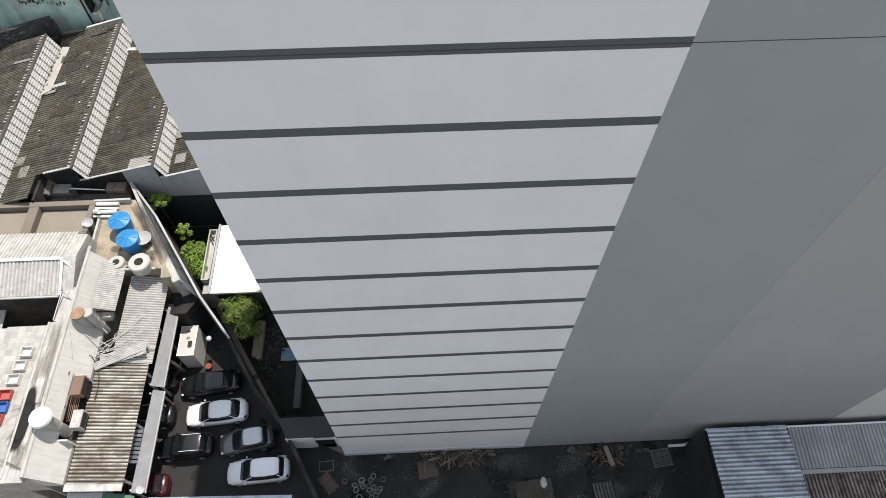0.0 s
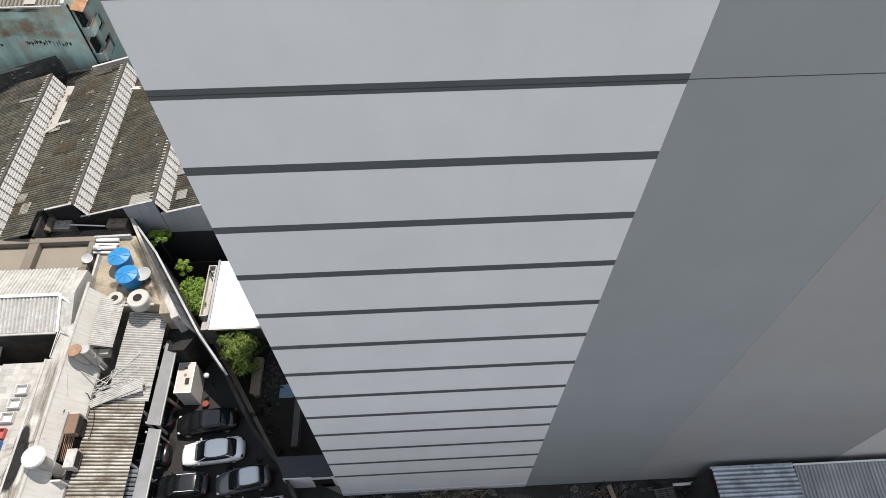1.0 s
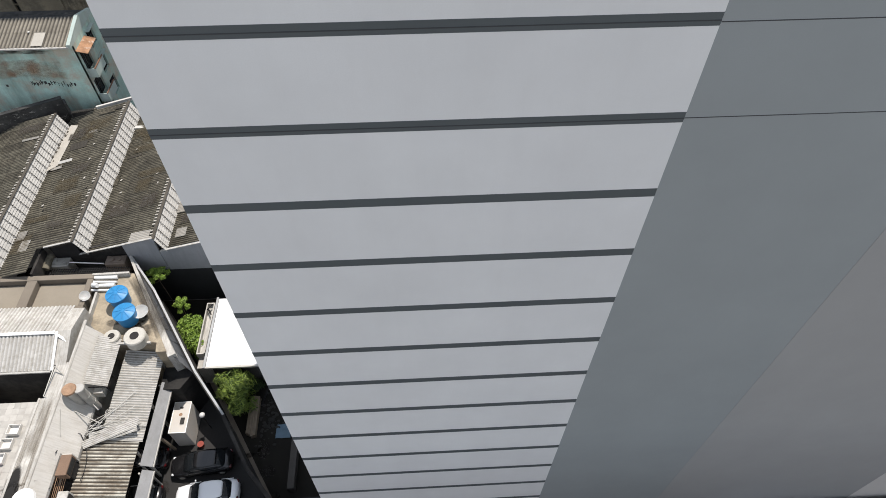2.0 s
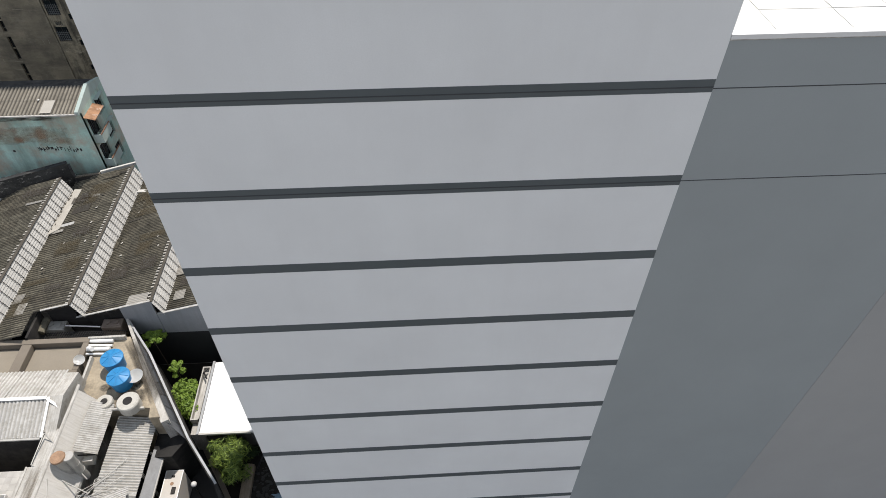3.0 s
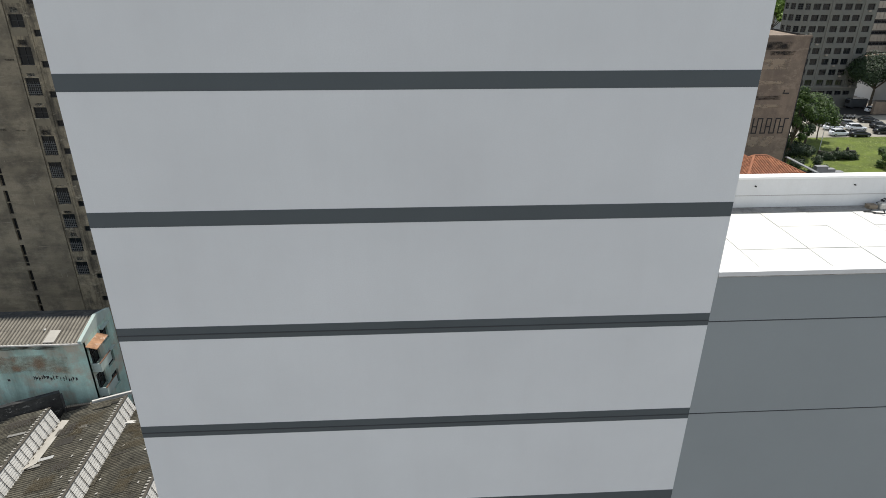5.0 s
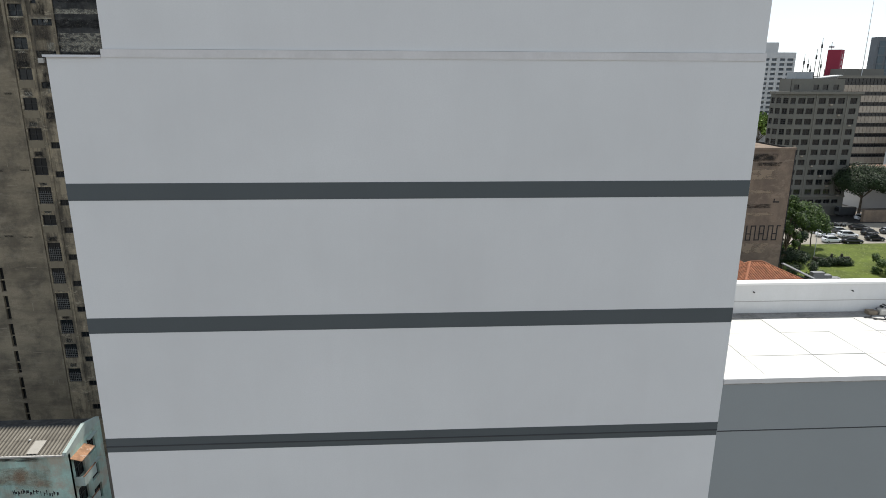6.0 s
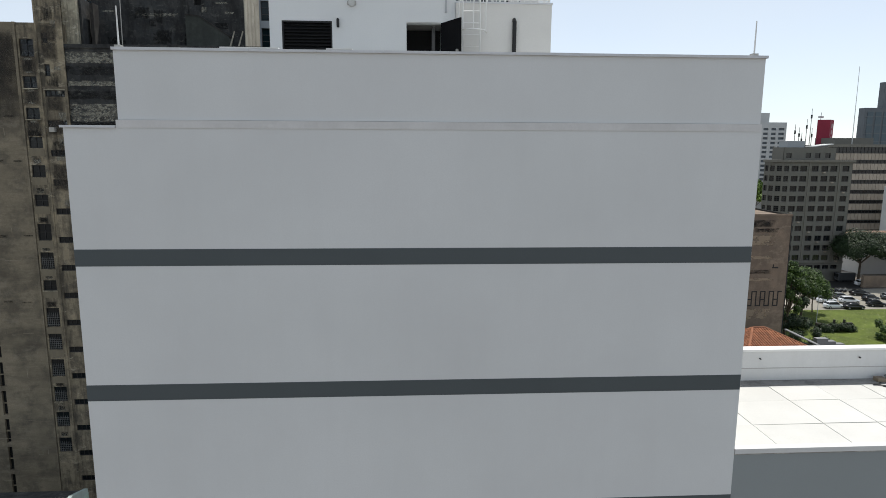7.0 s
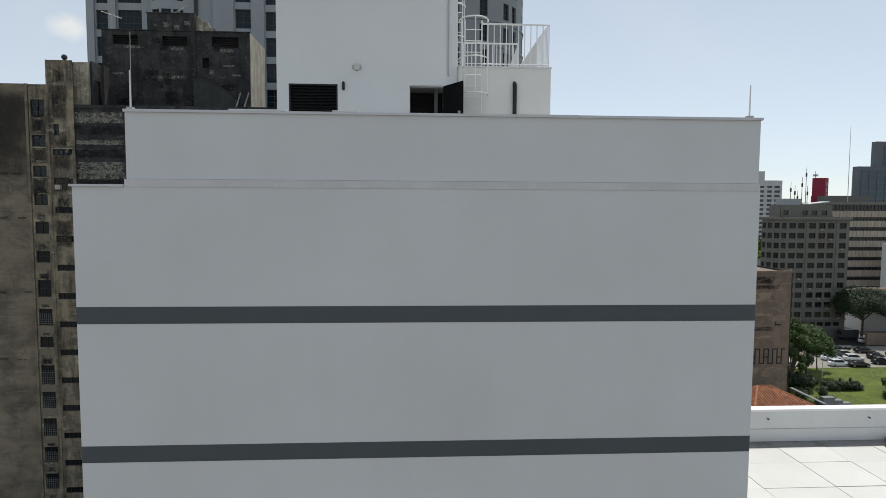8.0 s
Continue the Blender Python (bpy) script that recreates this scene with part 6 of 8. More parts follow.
for x, y, c, lab in ((-21.9, 3.0, (0.4, 0.09, 0.075), "red plastic crate on the tiled terrace"), (-21.9, 2.15, (0.05, 0.13, 0.36), "blue plastic crate on the tiled terrace"),
                     (-22.0, 1.3, (0.4, 0.09, 0.075), "red plastic crate on the tiled terrace"), (-21.7, 4.1, (0.6, 0.58, 0.54), "white plastic crate on the tiled terrace"),
                     (-21.55, 5.1, (0.6, 0.58, 0.54), "white plastic crate on the tiled terrace"), (-21.4, 6.1, (0.6, 0.58, 0.54), "white plastic crate on the tiled terrace")):
    cr = thing("plastic_crate", lab, "crate", (x, y, 7.92), "crates on the terrace")
    m_ = mat("crate_plastic", c, 0.5, 0.1)
    bm = box(x - 0.4, x + 0.4, y - 0.35, y + 0.35, 7.92, 7.96)
    for k in ((x - 0.4, x - 0.36, y - 0.35, y + 0.35), (x + 0.36, x + 0.4, y - 0.35, y + 0.35), (x - 0.36, x + 0.36, y - 0.35, y - 0.31), (x - 0.36, x + 0.36, y + 0.31, y + 0.35)):
        add_box(bm, *k, 7.96, 8.25)
    part("crate_body", bm, m_, cr)

GRIMEPALE = stain_mat("thin_dirt", (0.2, 0.175, 0.14), 0.6, 2.4, 0.25, 0.6, 1.5, True)
for x, y, rx, ry in ((-20.0, 2.2, 0.5, 1.5), (-19.95, 1.0, 0.5, 1.7), (-20.0, 0.2, 0.55, 1.4), (-19.75, 1.4, 0.4, 1.3)):
    stain(shop, pose(x, y, 8.43 + 0.001 * ry, 0, 0, -3), rx, ry, SOOTHEAVY, "soot_mark")
for k in range(4):
    stain(shop, pose(-20.0 + rng.uniform(-0.4, 0.4), -2 + 1.5 * k + rng.uniform(-0.4, 0.4), 8.427 + 0.001 * (k % 3), 0, 0, rng.uniform(0, 180)), rng.uniform(0.15, 0.3), rng.uniform(0.8, 2.2), DIRTSTAIN)
for k in range(6):
    stain(plat, pose(rng.uniform(-17.8, -15.0), rng.uniform(13.6, 16.5), 7.106 + 0.001 * k), rng.uniform(0.4, 1.0), rng.uniform(0.4, 1.0), SOOTSTAIN if k < 3 else DIRTSTAIN)

# long dirt lines along the flat roof and cap, cables draped over the wall
for x, y, rx, ry in ((-19.25, 3.5, 0.2, 7.0), (-20.0, 2.5, 0.22, 5.0), (-19.6, 6.0, 0.5, 3.0), (-19.6, -1.2, 0.6, 1.3)):
    stain(shop, pose(x, y, 8.4272 + 0.0007 * len(str(x)), 0, 0, 1.0), rx, ry, GRIMEPALE)
for pts_ in ([(-18.95, 7.3, 8.1), (-18.5, 5.9, 7.5), (-18.2, 4.4, 7.9)], [(-18.9, 3.9, 8.3), (-18.3, 3.0, 7.4), (-18.1, 2.2, 7.45)], [(-18.95, -0.8, 8.0), (-18.4, 0.3, 7.5), (-18.2, 1.0, 7.6)],
             [(-18.9, 6.4, 8.0), (-17.6, 6.2, 6.7), (-16.9, 4.9, 6.45), (-16.8, 3.0, 6.4)]):
    c_ = thing("loose_cable", "thin black cable hanging along the stained white wall", "cable", pts_[0], "cables on the wall")
    fine_ = []
    for a, b in zip(pts_, pts_[1:]):
        for k in range(6):
            p = Vector(a).lerp(Vector(b), k / 6)
            p.z -= 0.25 * math.sin(math.pi * k / 6)
            fine_.append(p)
    fine_.append(Vector(pts_[-1]))
    part("wire", swept(fine_, 0.025, 5), BLACKPAINT, c_)
stain(plat, pose(-15.2, 16.6, 7.112, 0, 0, 32), 0.75, 4.6, GRIMESTAIN)
stain(plat, pose(-15.5, 14.2, 7.1135, 0, 0, 5), 1.6, 0.8, GRIMESTAIN)
# ---- the property wall ----
wl = thing("boundary_wall", "tall dark boundary wall with a pale metal coping", "wall", (-10, 11, 0))
pts = [(-18.42, 22.3, 6.9), (-15.5, 18.5, 6.5), (-11.3, 11.6, 5.0), (-8.97, 8.5, 3.6), (-6.75, 4.55, 2.8), (-4.6, 2.05, 2.4), (-1.7, -3.4, 2.0), (0.6, -13, 2.0)]
for k in range(len(pts) - 1):
    a, b = Vector(pts[k]), Vector(pts[k + 1])
    d = (b - a)
    nn = Vector((-d.y, d.x, 0)).normalized() * 0.12
    foot = [Vector((p.x, p.y, 0)) for p in (a - nn, b - nn, b + nn, a + nn)]
    bm = bmesh.new()
    lo = [bm.verts.new(p) for p in foot]
    hi_ = [bm.verts.new(Vector((p.x, p.y, z))) for p, z in zip(foot, (a.z, b.z, b.z, a.z))]
    bm.faces.new(lo[::-1]), bm.faces.new(hi_)
    for i in range(4):
        bm.faces.new((lo[i], lo[(i + 1) % 4], hi_[(i + 1) % 4], hi_[i]))
    part("wall_panel", bm, SOOTSHADE if k < 6 else YARD, wl)
    up = Vector((0, 0, 0.07))
    cop = prism([a - nn * 0.2, b - nn * 0.2, b + nn * 1.2, a + nn * 1.2], up)
    part("coping", cop, ZINCGREY if k < 3 else SOOTSHADE, wl)
# sloping slate panels between the platform's white kerb and the coping
K0, K1 = Vector((-18.22, 21.9, 6.95)), Vector((-12.75, 11.9, 6.95))
SLATEPANEL = mat("slate_panel", (0.05, 0.055, 0.062), 0.5, 0.25, rand=0.3)


def on_coping(f):
    i = 0 if f < 0.5 else 1
    g = f * 2 - i
    return Vector(pts[i]).lerp(Vector(pts[i + 1]), g)


for i in range(12):
    f, g = (i + 0.03) / 12, (i + 0.97) / 12
    a, b = K0.lerp(K1, f), K0.lerp(K1, g)
    c, d = on_coping(g), on_coping(f)
    up = Vector((0.12, 0.07, 0))
    part("slate_panel", prism([a + up * 2.2 - Vector((0, 0, 0.12)), b + up * 2.2 - Vector((0, 0, 0.12)), c - up, d - up], (0, 0, -0.04)), SLATEPANEL, wl)
part("white_inner_kerb", prism([K0, K1, K1 + Vector((0.5, 0.26, 0)), K0 + Vector((0.16, 0.08, 0))], (0, 0, -6.9)), STAINED, wl)
part("soot_wall", prism([(-13.8, 12.6, 0), (-13.8, 10.4, 0), (-12.3, 10.4, 0), (-11.4, 11.9, 0)], (0, 0, 4.6)), mat("black_tarp", (0.009, 0.009, 0.009), 0.9, 0.4, 1.0, 6, 0.3, blotch=0.3, blotch_col=(0.05, 0.046, 0.04)), wl, "black lean-to wall")

# ---- things in the lot ----
bx = thing("white_container", "stained white metal box with rusty marks on top", "container", (-12.5, 9.0, 0.03))
part("box_body", box(-13.25, -11.95, 7.7, 10.25, 0.03, 2.6, bevel=0.03), mat("stained_white_steel", (0.5, 0.485, 0.455), 0.6, 0.1, 1.0, 10, 0.03, blotch=0.15, blotch_col=(0.4, 0.25, 0.1)), bx)
for q in ((-13.27, -11.93, 7.68, 7.74), (-13.27, -11.93, 10.21, 10.27), (-13.27, -13.21, 7.74, 10.21), (-11.99, -11.93, 7.74, 10.21)):
    part("top_rim", box(*q, 2.601, 2.63), WHITEMETAL, bx)
part("rust_mark", tube((-12.6, 9.2, 2.602), (-12.6, 9.2, 2.612), 0.14, seg=10), RUSTCAP, bx)
part("debris_mark", box(-12.75, -12.5, 9.7, 9.85, 2.602, 2.64), SOOTSHADE, bx)
part("debris_mark", box(-12.5, -12.2, 8.4, 8.9, 2.652, 2.7), SOOTSHADE, bx)
bk = thing("red_bucket", "small red plastic bucket on the ground", "bucket", (-11.4, 7.6, 0.03))
part("pail", tube((-11.4, 7.6, 0.03), (-11.4, 7.6, 0.5), 0.2, 0.26, 16), mat("red_plastic", (0.22, 0.035, 0.02), 0.5), bk)
beam = thing("leaning_beam", "pale timber beam leaning against the canopy", "beam", (-13.4, 7.3, 0.03))
part("beam_body", prism([(-13.55, 7.35, 0.04), (-13.35, 7.35, 0.04), (-13.2, 6.85, 3.5), (-13.4, 6.85, 3.5)], (0, 0.15, 0)), PALEWOOD, beam)
lamp = thing("globe_lamp", "white globe lamp on a short wall post", "lamp", (-10.95, 9.1, 0.03))
bm = bmesh.new()
bmesh.ops.create_uvsphere(bm, u_segments=14, v_segments=10, radius=0.22, matrix=Matrix.Translation((-10.95, 9.1, 2.55)))
part("globe", bm, mat("opal_globe", (0.6, 0.6, 0.58), 0.4), lamp)
part("post", tube((-10.95, 9.1, 0.03), (-10.95, 9.1, 2.35), 0.05), DARKMETAL, lamp)
lo_ = thing("low_front_roof", "long pale metal roof edge closing the lot", "roof", (-8, -3.4, 0))
part("roof_sheet", prism([(-13.4, -3.0, 3.0), (-3.2, -3.3, 3.0), (-3.2, -5.2, 3.3), (-13.4, -5.2, 3.3)], (0, 0, 0.06)), ZINC, lo_)
part("roof_fascia", prism([(-13.4, -3.0, 2.7), (-3.2, -3.3, 2.7), (-3.2, -3.36, 2.7), (-13.4, -3.06, 2.7)], (0, 0, 0.29)), ZINCGREY, lo_)
for x in (-13.2, -8.3, -3.6):
    part("roof_post", box(x, x + 0.12, -3.6, -3.48, 0, 3.0), DARKMETAL, lo_)
gr = thing("green_roof", "green and pale painted sheet roof below the carport", "roof", (-15, -4, 0))
part("roof_sheet", prism([(-17.6, -2.9, 5.2), (-15.4, -2.95, 5.0), (-15.4, -6, 5.0), (-17.6, -6, 5.2)], (0, 0, 0.05)), CORRWHITE, gr)
part("green_sheet", prism([(-15.38, -2.95, 5.0), (-13.6, -3.1, 4.2), (-13.6, -6, 4.2), (-15.38, -6, 5.0)], (0, 0, 0.05)), mat("green_sheet", (0.06, 0.16, 0.1), 0.7, 0.2), gr)
part("wall", box(-17.5, -13.7, -5.9, -3.2, 0, 4.15), STAINED, gr)


# ---- cars ----
def car(body_mat, label, length=4.6, width=1.78, height=1.46, boxy=0.0, rails=False, roof_mat=None):
    """A car round its own origin, nose towards -x."""
    c = thing("car", label, "car", (0, 0, 0), "parked cars")
    L, Wd, H = length, width / 2, height
    belt = 0.92

    def loft(st, ns=10):
        bm_ = bmesh.new()
        prev, first = None, None
        for x, hw, z0, z1, cr in st:
            ring = []
            prof = [(-hw * 0.92, z0), (-hw, z0 + 0.18 * (z1 - z0)), (-hw, z0 + 0.6 * (z1 - z0)), (-hw * (1 - 0.08 * cr), z0 + 0.88 * (z1 - z0)), (-hw * (1 - 0.28 * cr), z1),
                    (0, z1 + 0.03 * cr), (hw * (1 - 0.28 * cr), z1), (hw * (1 - 0.08 * cr), z0 + 0.88 * (z1 - z0)), (hw, z0 + 0.6 * (z1 - z0)), (hw, z0 + 0.18 * (z1 - z0)), (hw * 0.92, z0)]
            ring = [bm_.verts.new((x, y, z)) for y, z in prof]
            if prev:
                for i in range(len(ring)):
                    j = (i + 1) % len(ring)
                    bm_.faces.new((prev[i], prev[j], ring[j], ring[i]))
            else:
                first = ring
            prev = ring
        bm_.faces.new(first)
        bm_.faces.new(prev[::-1])
        bmesh.ops.recalc_face_normals(bm_, faces=bm_.faces[:])
        for f in bm_.faces:
            f.smooth = True
        return bm_

    h = L / 2
    tail = belt + 0.08 + 0.1 * boxy
    body = part("body", loft([(-h, Wd * 0.4, 0.36, 0.56, 1), (-h + 0.05, Wd * 0.62, 0.28, 0.64, 1), (-h + 0.16, Wd * 0.8, 0.24, 0.7, 1), (-h + 0.4, Wd * 0.93, 0.2, 0.77, 1), (-h + 0.8, Wd * 0.99, 0.2, 0.84, 1), (-h + 1.15, Wd, 0.2, 0.9, 1),
                              (-h + 1.5, Wd, 0.2, belt, 0.8), (h - 1.2, Wd, 0.2, tail, 0.8), (h - 0.6, Wd * 0.98, 0.22, tail, 1), (h - 0.3, Wd * 0.92, 0.24, tail - 0.03, 1), (h - 0.1, Wd * 0.78, 0.28, tail - 0.12, 1),
                              (h, Wd * 0.5, 0.34, tail - 0.32, 1)]), body_mat, c)
    # glasshouse: four sloped sides, then the roof panel over it
    f0, f1 = -h + 1.08, -h + 2.05
    r1, r0 = (h - 1.2 + 0.5 * boxy, h - 0.42 + 0.2 * boxy)
    bw_, tw = Wd * 0.93, Wd * 0.75

    b0, zm = belt - 0.06, (belt + H) / 2
    cab = loft([(f0, bw_ * 0.72, b0, belt + 0.01, 1), (f0 * 0.5 + f1 * 0.5, bw_ * 0.93, b0, zm, 1), (f1, bw_ * 0.96, b0, H - 0.06, 1), ((f1 + r1) / 2, bw_ * 0.98, b0, H - 0.05, 1),
                (r1, bw_ * 0.94, b0, H - 0.07, 1), ((r1 + r0) / 2, bw_ * 0.86, b0, zm, 1), (r0, bw_ * 0.66, b0, belt + 0.01, 1)])
    part("glasshouse", cab, GLASS, c)
    rf = loft([(f1 - 0.12, tw * 0.72, H - 0.1, H - 0.07, 0.6), (f1, tw * 0.9, H - 0.09, H - 0.02, 0.6), (f1 + 0.25, tw * 0.99, H - 0.09, H, 0.6), ((f1 + r1) / 2, tw * 1.02, H - 0.09, H + 0.015, 0.6),
               (r1 - 0.25, tw * 0.97, H - 0.09, H, 0.6), (r1, tw * 0.88, H - 0.09, H - 0.03, 0.6), (r1 + 0.12, tw * 0.7, H - 0.11, H - 0.08, 0.6)])
    part("roof", rf, roof_mat or body_mat, c)
    for s in (-1, 1):
        for (xa, za, ya), (xb, zb, yb) in (((f0, belt - 0.02, bw_), (f1, H - 0.05, tw)), ((r0, belt - 0.02, bw_), (r1, H - 0.05, tw)), (((f1 + r1) / 2, belt, bw_), ((f1 + r1) / 2, H - 0.05, tw))):
            part("pillar", tube((xa, s * ya, za), (xb, s * yb, zb), 0.03, 0.025, 6), body_mat, c)
        part("mirror", box(f0 + 0.35, f0 + 0.46, s * (Wd - 0.01), s * (Wd + 0.14), belt, belt + 0.12, bevel=0.03), body_mat, c)
        part("headlight", box(-h + 0.14, -h + 0.42, s * Wd * 0.62, s * Wd * 0.83, 0.6, 0.705, bevel=0.03), glossy("lamp_glass", (0.6, 0.62, 0.63), 0.1) if "lamp_glass" not in bpy.data.materials else bpy.data.materials["lamp_glass"], c)
        part("tail_light", box(h - 0.24, h - 0.06, s * Wd * 0.55, s * Wd * 0.83, tail - 0.3, tail - 0.13, bevel=0.03), glossy("tail_glass", (0.05, 0.004, 0.005), 0.2) if "tail_glass" not in bpy.data.materials else bpy.data.materials["tail_glass"], c)
        for x in (-h + 0.88, h - 0.85):
            w = part("wheel", tube((x, s * (Wd - 0.2), 0.31), (x, s * (Wd + 0.005), 0.31), 0.31, seg=20), mat("tyre_rubber", (0.02, 0.02, 0.02), 0.9) if "tyre_rubber" not in bpy.data.materials else bpy.data.materials["tyre_rubber"], c)
            part("rim", tube((x, s * (Wd - 0.02), 0.31), (x, s * (Wd + 0.012), 0.31), 0.2, seg=14), DUCT, w)
        if rails:
            part("roof_rail", tube((f1, s * (tw - 0.05), H + 0.03), (r1, s * (tw - 0.05), H + 0.03), 0.022, seg=6), WHITEMETAL, c)
    part("windscreen_wiper", tube((f0 + 0.05, -0.3, belt + 0.0), (f0 + 0.12, 0.4, belt + 0.03), 0.012, seg=4), DARKMETAL, c)
    return c


PAINTWHITE = glossy("white_car_paint", (0.72, 0.73, 0.74), 0.3, 0.0, 0.8)
PAINTSILVER = glossy("silver_car_paint", (0.42, 0.44, 0.46), 0.3, 0.5, 0.8)
PAINTBLACK = glossy("black_car_paint", (0.008, 0.008, 0.009), 0.25, 0.0, 0.3)
PAINTGREY = glossy("graphite_car_paint", (0.09, 0.095, 0.1), 0.25, 0.4, 0.8)
PAINTRED = glossy("maroon_car_paint", (0.06, 0.008, 0.011), 0.25, 0.2, 0.8)
black_sedan = car(PAINTBLACK, "black sedan parked in the shaded lot", 4.75)
white_sedan = car(PAINTWHITE, "white sedan parked in the shaded lot", 4.75, 1.82)
black_suv = car(PAINTBLACK, "black estate car with silver roof rails in the lot", 4.25, 1.78, 1.62, 0.9, True)
# silver roof: the sky's reflection is put into the paint
grey_hatch = car(PAINTGREY, "graphite hatchback in the lot, sky reflection put into its pale roof", 4.15, 1.74, 1.5, 0.8, roof_mat=PAINTSILVER)
white_hatch = car(PAINTWHITE, "pale silver-white compact hatchback in the lot", 4.65, 1.8, 1.58, 0.9, roof_mat=PAINTWHITE)
red_car = car(PAINTRED, "maroon hatchback half under the carport", 4.1, 1.74, 1.52, 0.8)
Z0 = 0.034
for c_, x, y, a in ((black_sedan, -10.92, 6.0, 5.0), (white_sedan, -10.07, 3.6, 4.5), (black_suv, -12.1, 1.05, 2.0), (grey_hatch, -7.5, 1.32, 8.5), (white_hatch, -6.35, -0.98, 3.0), (red_car, -14.85, -1.75, 1.0)):
    c_.matrix_basis = pose(x, y, Z0, 0, 0, a)
copy_thing(black_sedan, pose(-15.95, 6.4, Z0, 0, 0, 3))
copy_thing(black_suv, pose(-15.45, 3.5, Z0, 0, 0, 2))

# ---- the shaded garden beside the tower ----
gh = thing("garden_house", "small garden house with a bright white sheet roof", "building", (-9, 16, 0))
# wall colour holds the garden's deep shade
part("wall", box(-10.9, -5.0, 13.2, 19.3, 0, 3.3), mat("shaded_garden_wall", (0.06, 0.057, 0.052), 0.9, 0.2), gh)
me = bpy.data.meshes.new("roof_plank")
b2 = box(0, 6.2, 0.0, 0.32, 0, 0.05, bevel=0.008)
b2.to_mesh(me)
b2.free()
for i in range(20):
    put("roof_plank", me, mat("bright_white_roof", (0.8, 0.8, 0.79), 0.6, 0.03, rand=0.02) if "bright_white_roof" not in bpy.data.materials else bpy.data.materials["bright_white_roof"], gh, m=pose(-11.1, 12.85 + 0.333 * i, 3.42))
part("front_gutter", box(-11.25, -5.0, 12.68, 12.84, 3.3, 3.5), DUCT, gh)
part("side_gutter", box(-11.3, -11.12, 12.7, 19.6, 3.34, 3.56), ZINCGREY, gh)
part("box_ledge", box(-12.2, -11.5, 14.2, 19.3, 2.6, 2.75), STAINED, gh)
for a in ((-12.2, -12.1, 14.2, 19.3), (-11.6, -11.5, 14.3, 19.3), (-12.1, -11.6, 14.2, 14.3), (-12.1, -11.6, 19.2, 19.3)):
    part("ledge_rim", box(*a, 2.75, 3.2), STAINED, gh)
part("ledge_pier", box(-12.1, -11.0, 13.2, 14.2, 0, 2.6), STAINED, gh)
part("downpipe_frame", prism([(-7.05, 12.7, 3.3), (-6.95, 12.7, 3.3), (-6.0, 11.6, 2.2), (-6.1, 11.6, 2.2)], (0, 0, 0.1)), BLACKPAINT, gh)
part("downpipe_frame", prism([(-6.1, 11.6, 2.2), (-6.0, 11.6, 2.2), (-7.0, 10.8, 0.1), (-7.1, 10.8, 0.1)], (0, 0, 0.12)), BLACKPAINT, gh)
# coil stands in for an unidentified black object on the ledge
hose = thing("black_hose", "small black coiled shape lying on the white ledge", "hose", (-11.85, 18.9, 3.2))
part("hose_coil", swept([(-11.85 + 0.22 * math.cos(k * 0.9), 19.05 - 0.13 * k + 0.15 * math.sin(k * 1.7), 3.25 + 0.03 * math.sin(k)) for k in range(9)], 0.07, 6), BLACKPAINT, hose)
rng = random.Random(31)
FROND = leaf_mat("frond_green", (0.02, 0.045, 0.008), (0.2, 0.27, 0.05))
tree("slender sapling with bright green leaves against a dark wall", -16.2, 21.1, 0.03, 5.9, 1.0, 9, 80, 0.2, rng, LEAFBRIGHT, trunk=0.05, trunk_h=0.75, name="sapling", group="garden saplings")
tree("slender sapling with bright green leaves in the garden", -14.4, 19.3, 0.03, 3.8, 0.85, 8, 80, 0.2, rng, LEAFBRIGHT, trunk=0.05, trunk_h=0.7, name="sapling", group="garden saplings")
cl = [((-13.3 + rng.uniform(-1.0, 0.9), 16.6 + rng.uniform(-2.0, 1.6), rng.uniform(0.5, 2.6)), rng.uniform(0.45, 0.85)) for _ in range(80)]
cl = [c_ for c_ in cl if c_[0][1] - 12.1 > -1.33 * (c_[0][0] + 10.4)]
bush("dense sunlit green shrub beside the boundary wall", cl, 190, 0.16, rng, LEAFBRIGHT, (-12.9, 16.3, 0.03))
cl = [((-9.3 + rng.uniform(-1.6, 1.6), 11.4 + rng.uniform(-2.0, 1.2), rng.uniform(0.5, 3.0)), rng.uniform(0.4, 0.95)) for _ in range(44)]
cl = [c_ for c_ in cl if c_[0][1] - 10.4 > -1.6 * (c_[0][0] + 9.2)]
bush("feathery green shrub below the white roof", cl, 150, 0.085, rng, FROND, (-8.6, 11.0, 0.03), long=6.5)
cl = [((-7.7 + rng.uniform(-0.5, 0.4), 12.4 + rng.uniform(-0.3, 0.3), rng.uniform(0.4, 1.2)), 0.45) for _ in range(5)]
bush("spiky dark plant against the garden house", cl, 110, 0.07, rng, LEAFDARK, (-7.7, 12.3, 0.03), long=7.0, name="spiky_plant")
cl = [((-14.6 + 0.55 * i, 19.4 - 0.62 * i, 0.5 + rng.uniform(0, 0.5)), 0.5) for i in range(5)]
bush("low green creeper along the wall foot", cl, 150, 0.14, rng, LEAF, (-13.8, 18.4, 0.03), name="creeper")
pk = thing("plank_stack", "stack of pale timber planks in the garden", "planks", (-7.5, 9.8, 0.03))
for i in range(4):
    part("plank", box(-7.95 + 0.2 * i, -7.77 + 0.2 * i, 8.0 + rng.uniform(0, 0.3), 11.5 + rng.uniform(-0.1, 0.1), 0.035, 0.55 + rng.uniform(-0.02, 0.02)), PALEWOOD, pk)
rb = thing("rubble_patch", "heap of pale stone rubble beside the tower", "rubble", (-6.3, 10.5, 0.03), kind="stuff")
bm = bmesh.new()
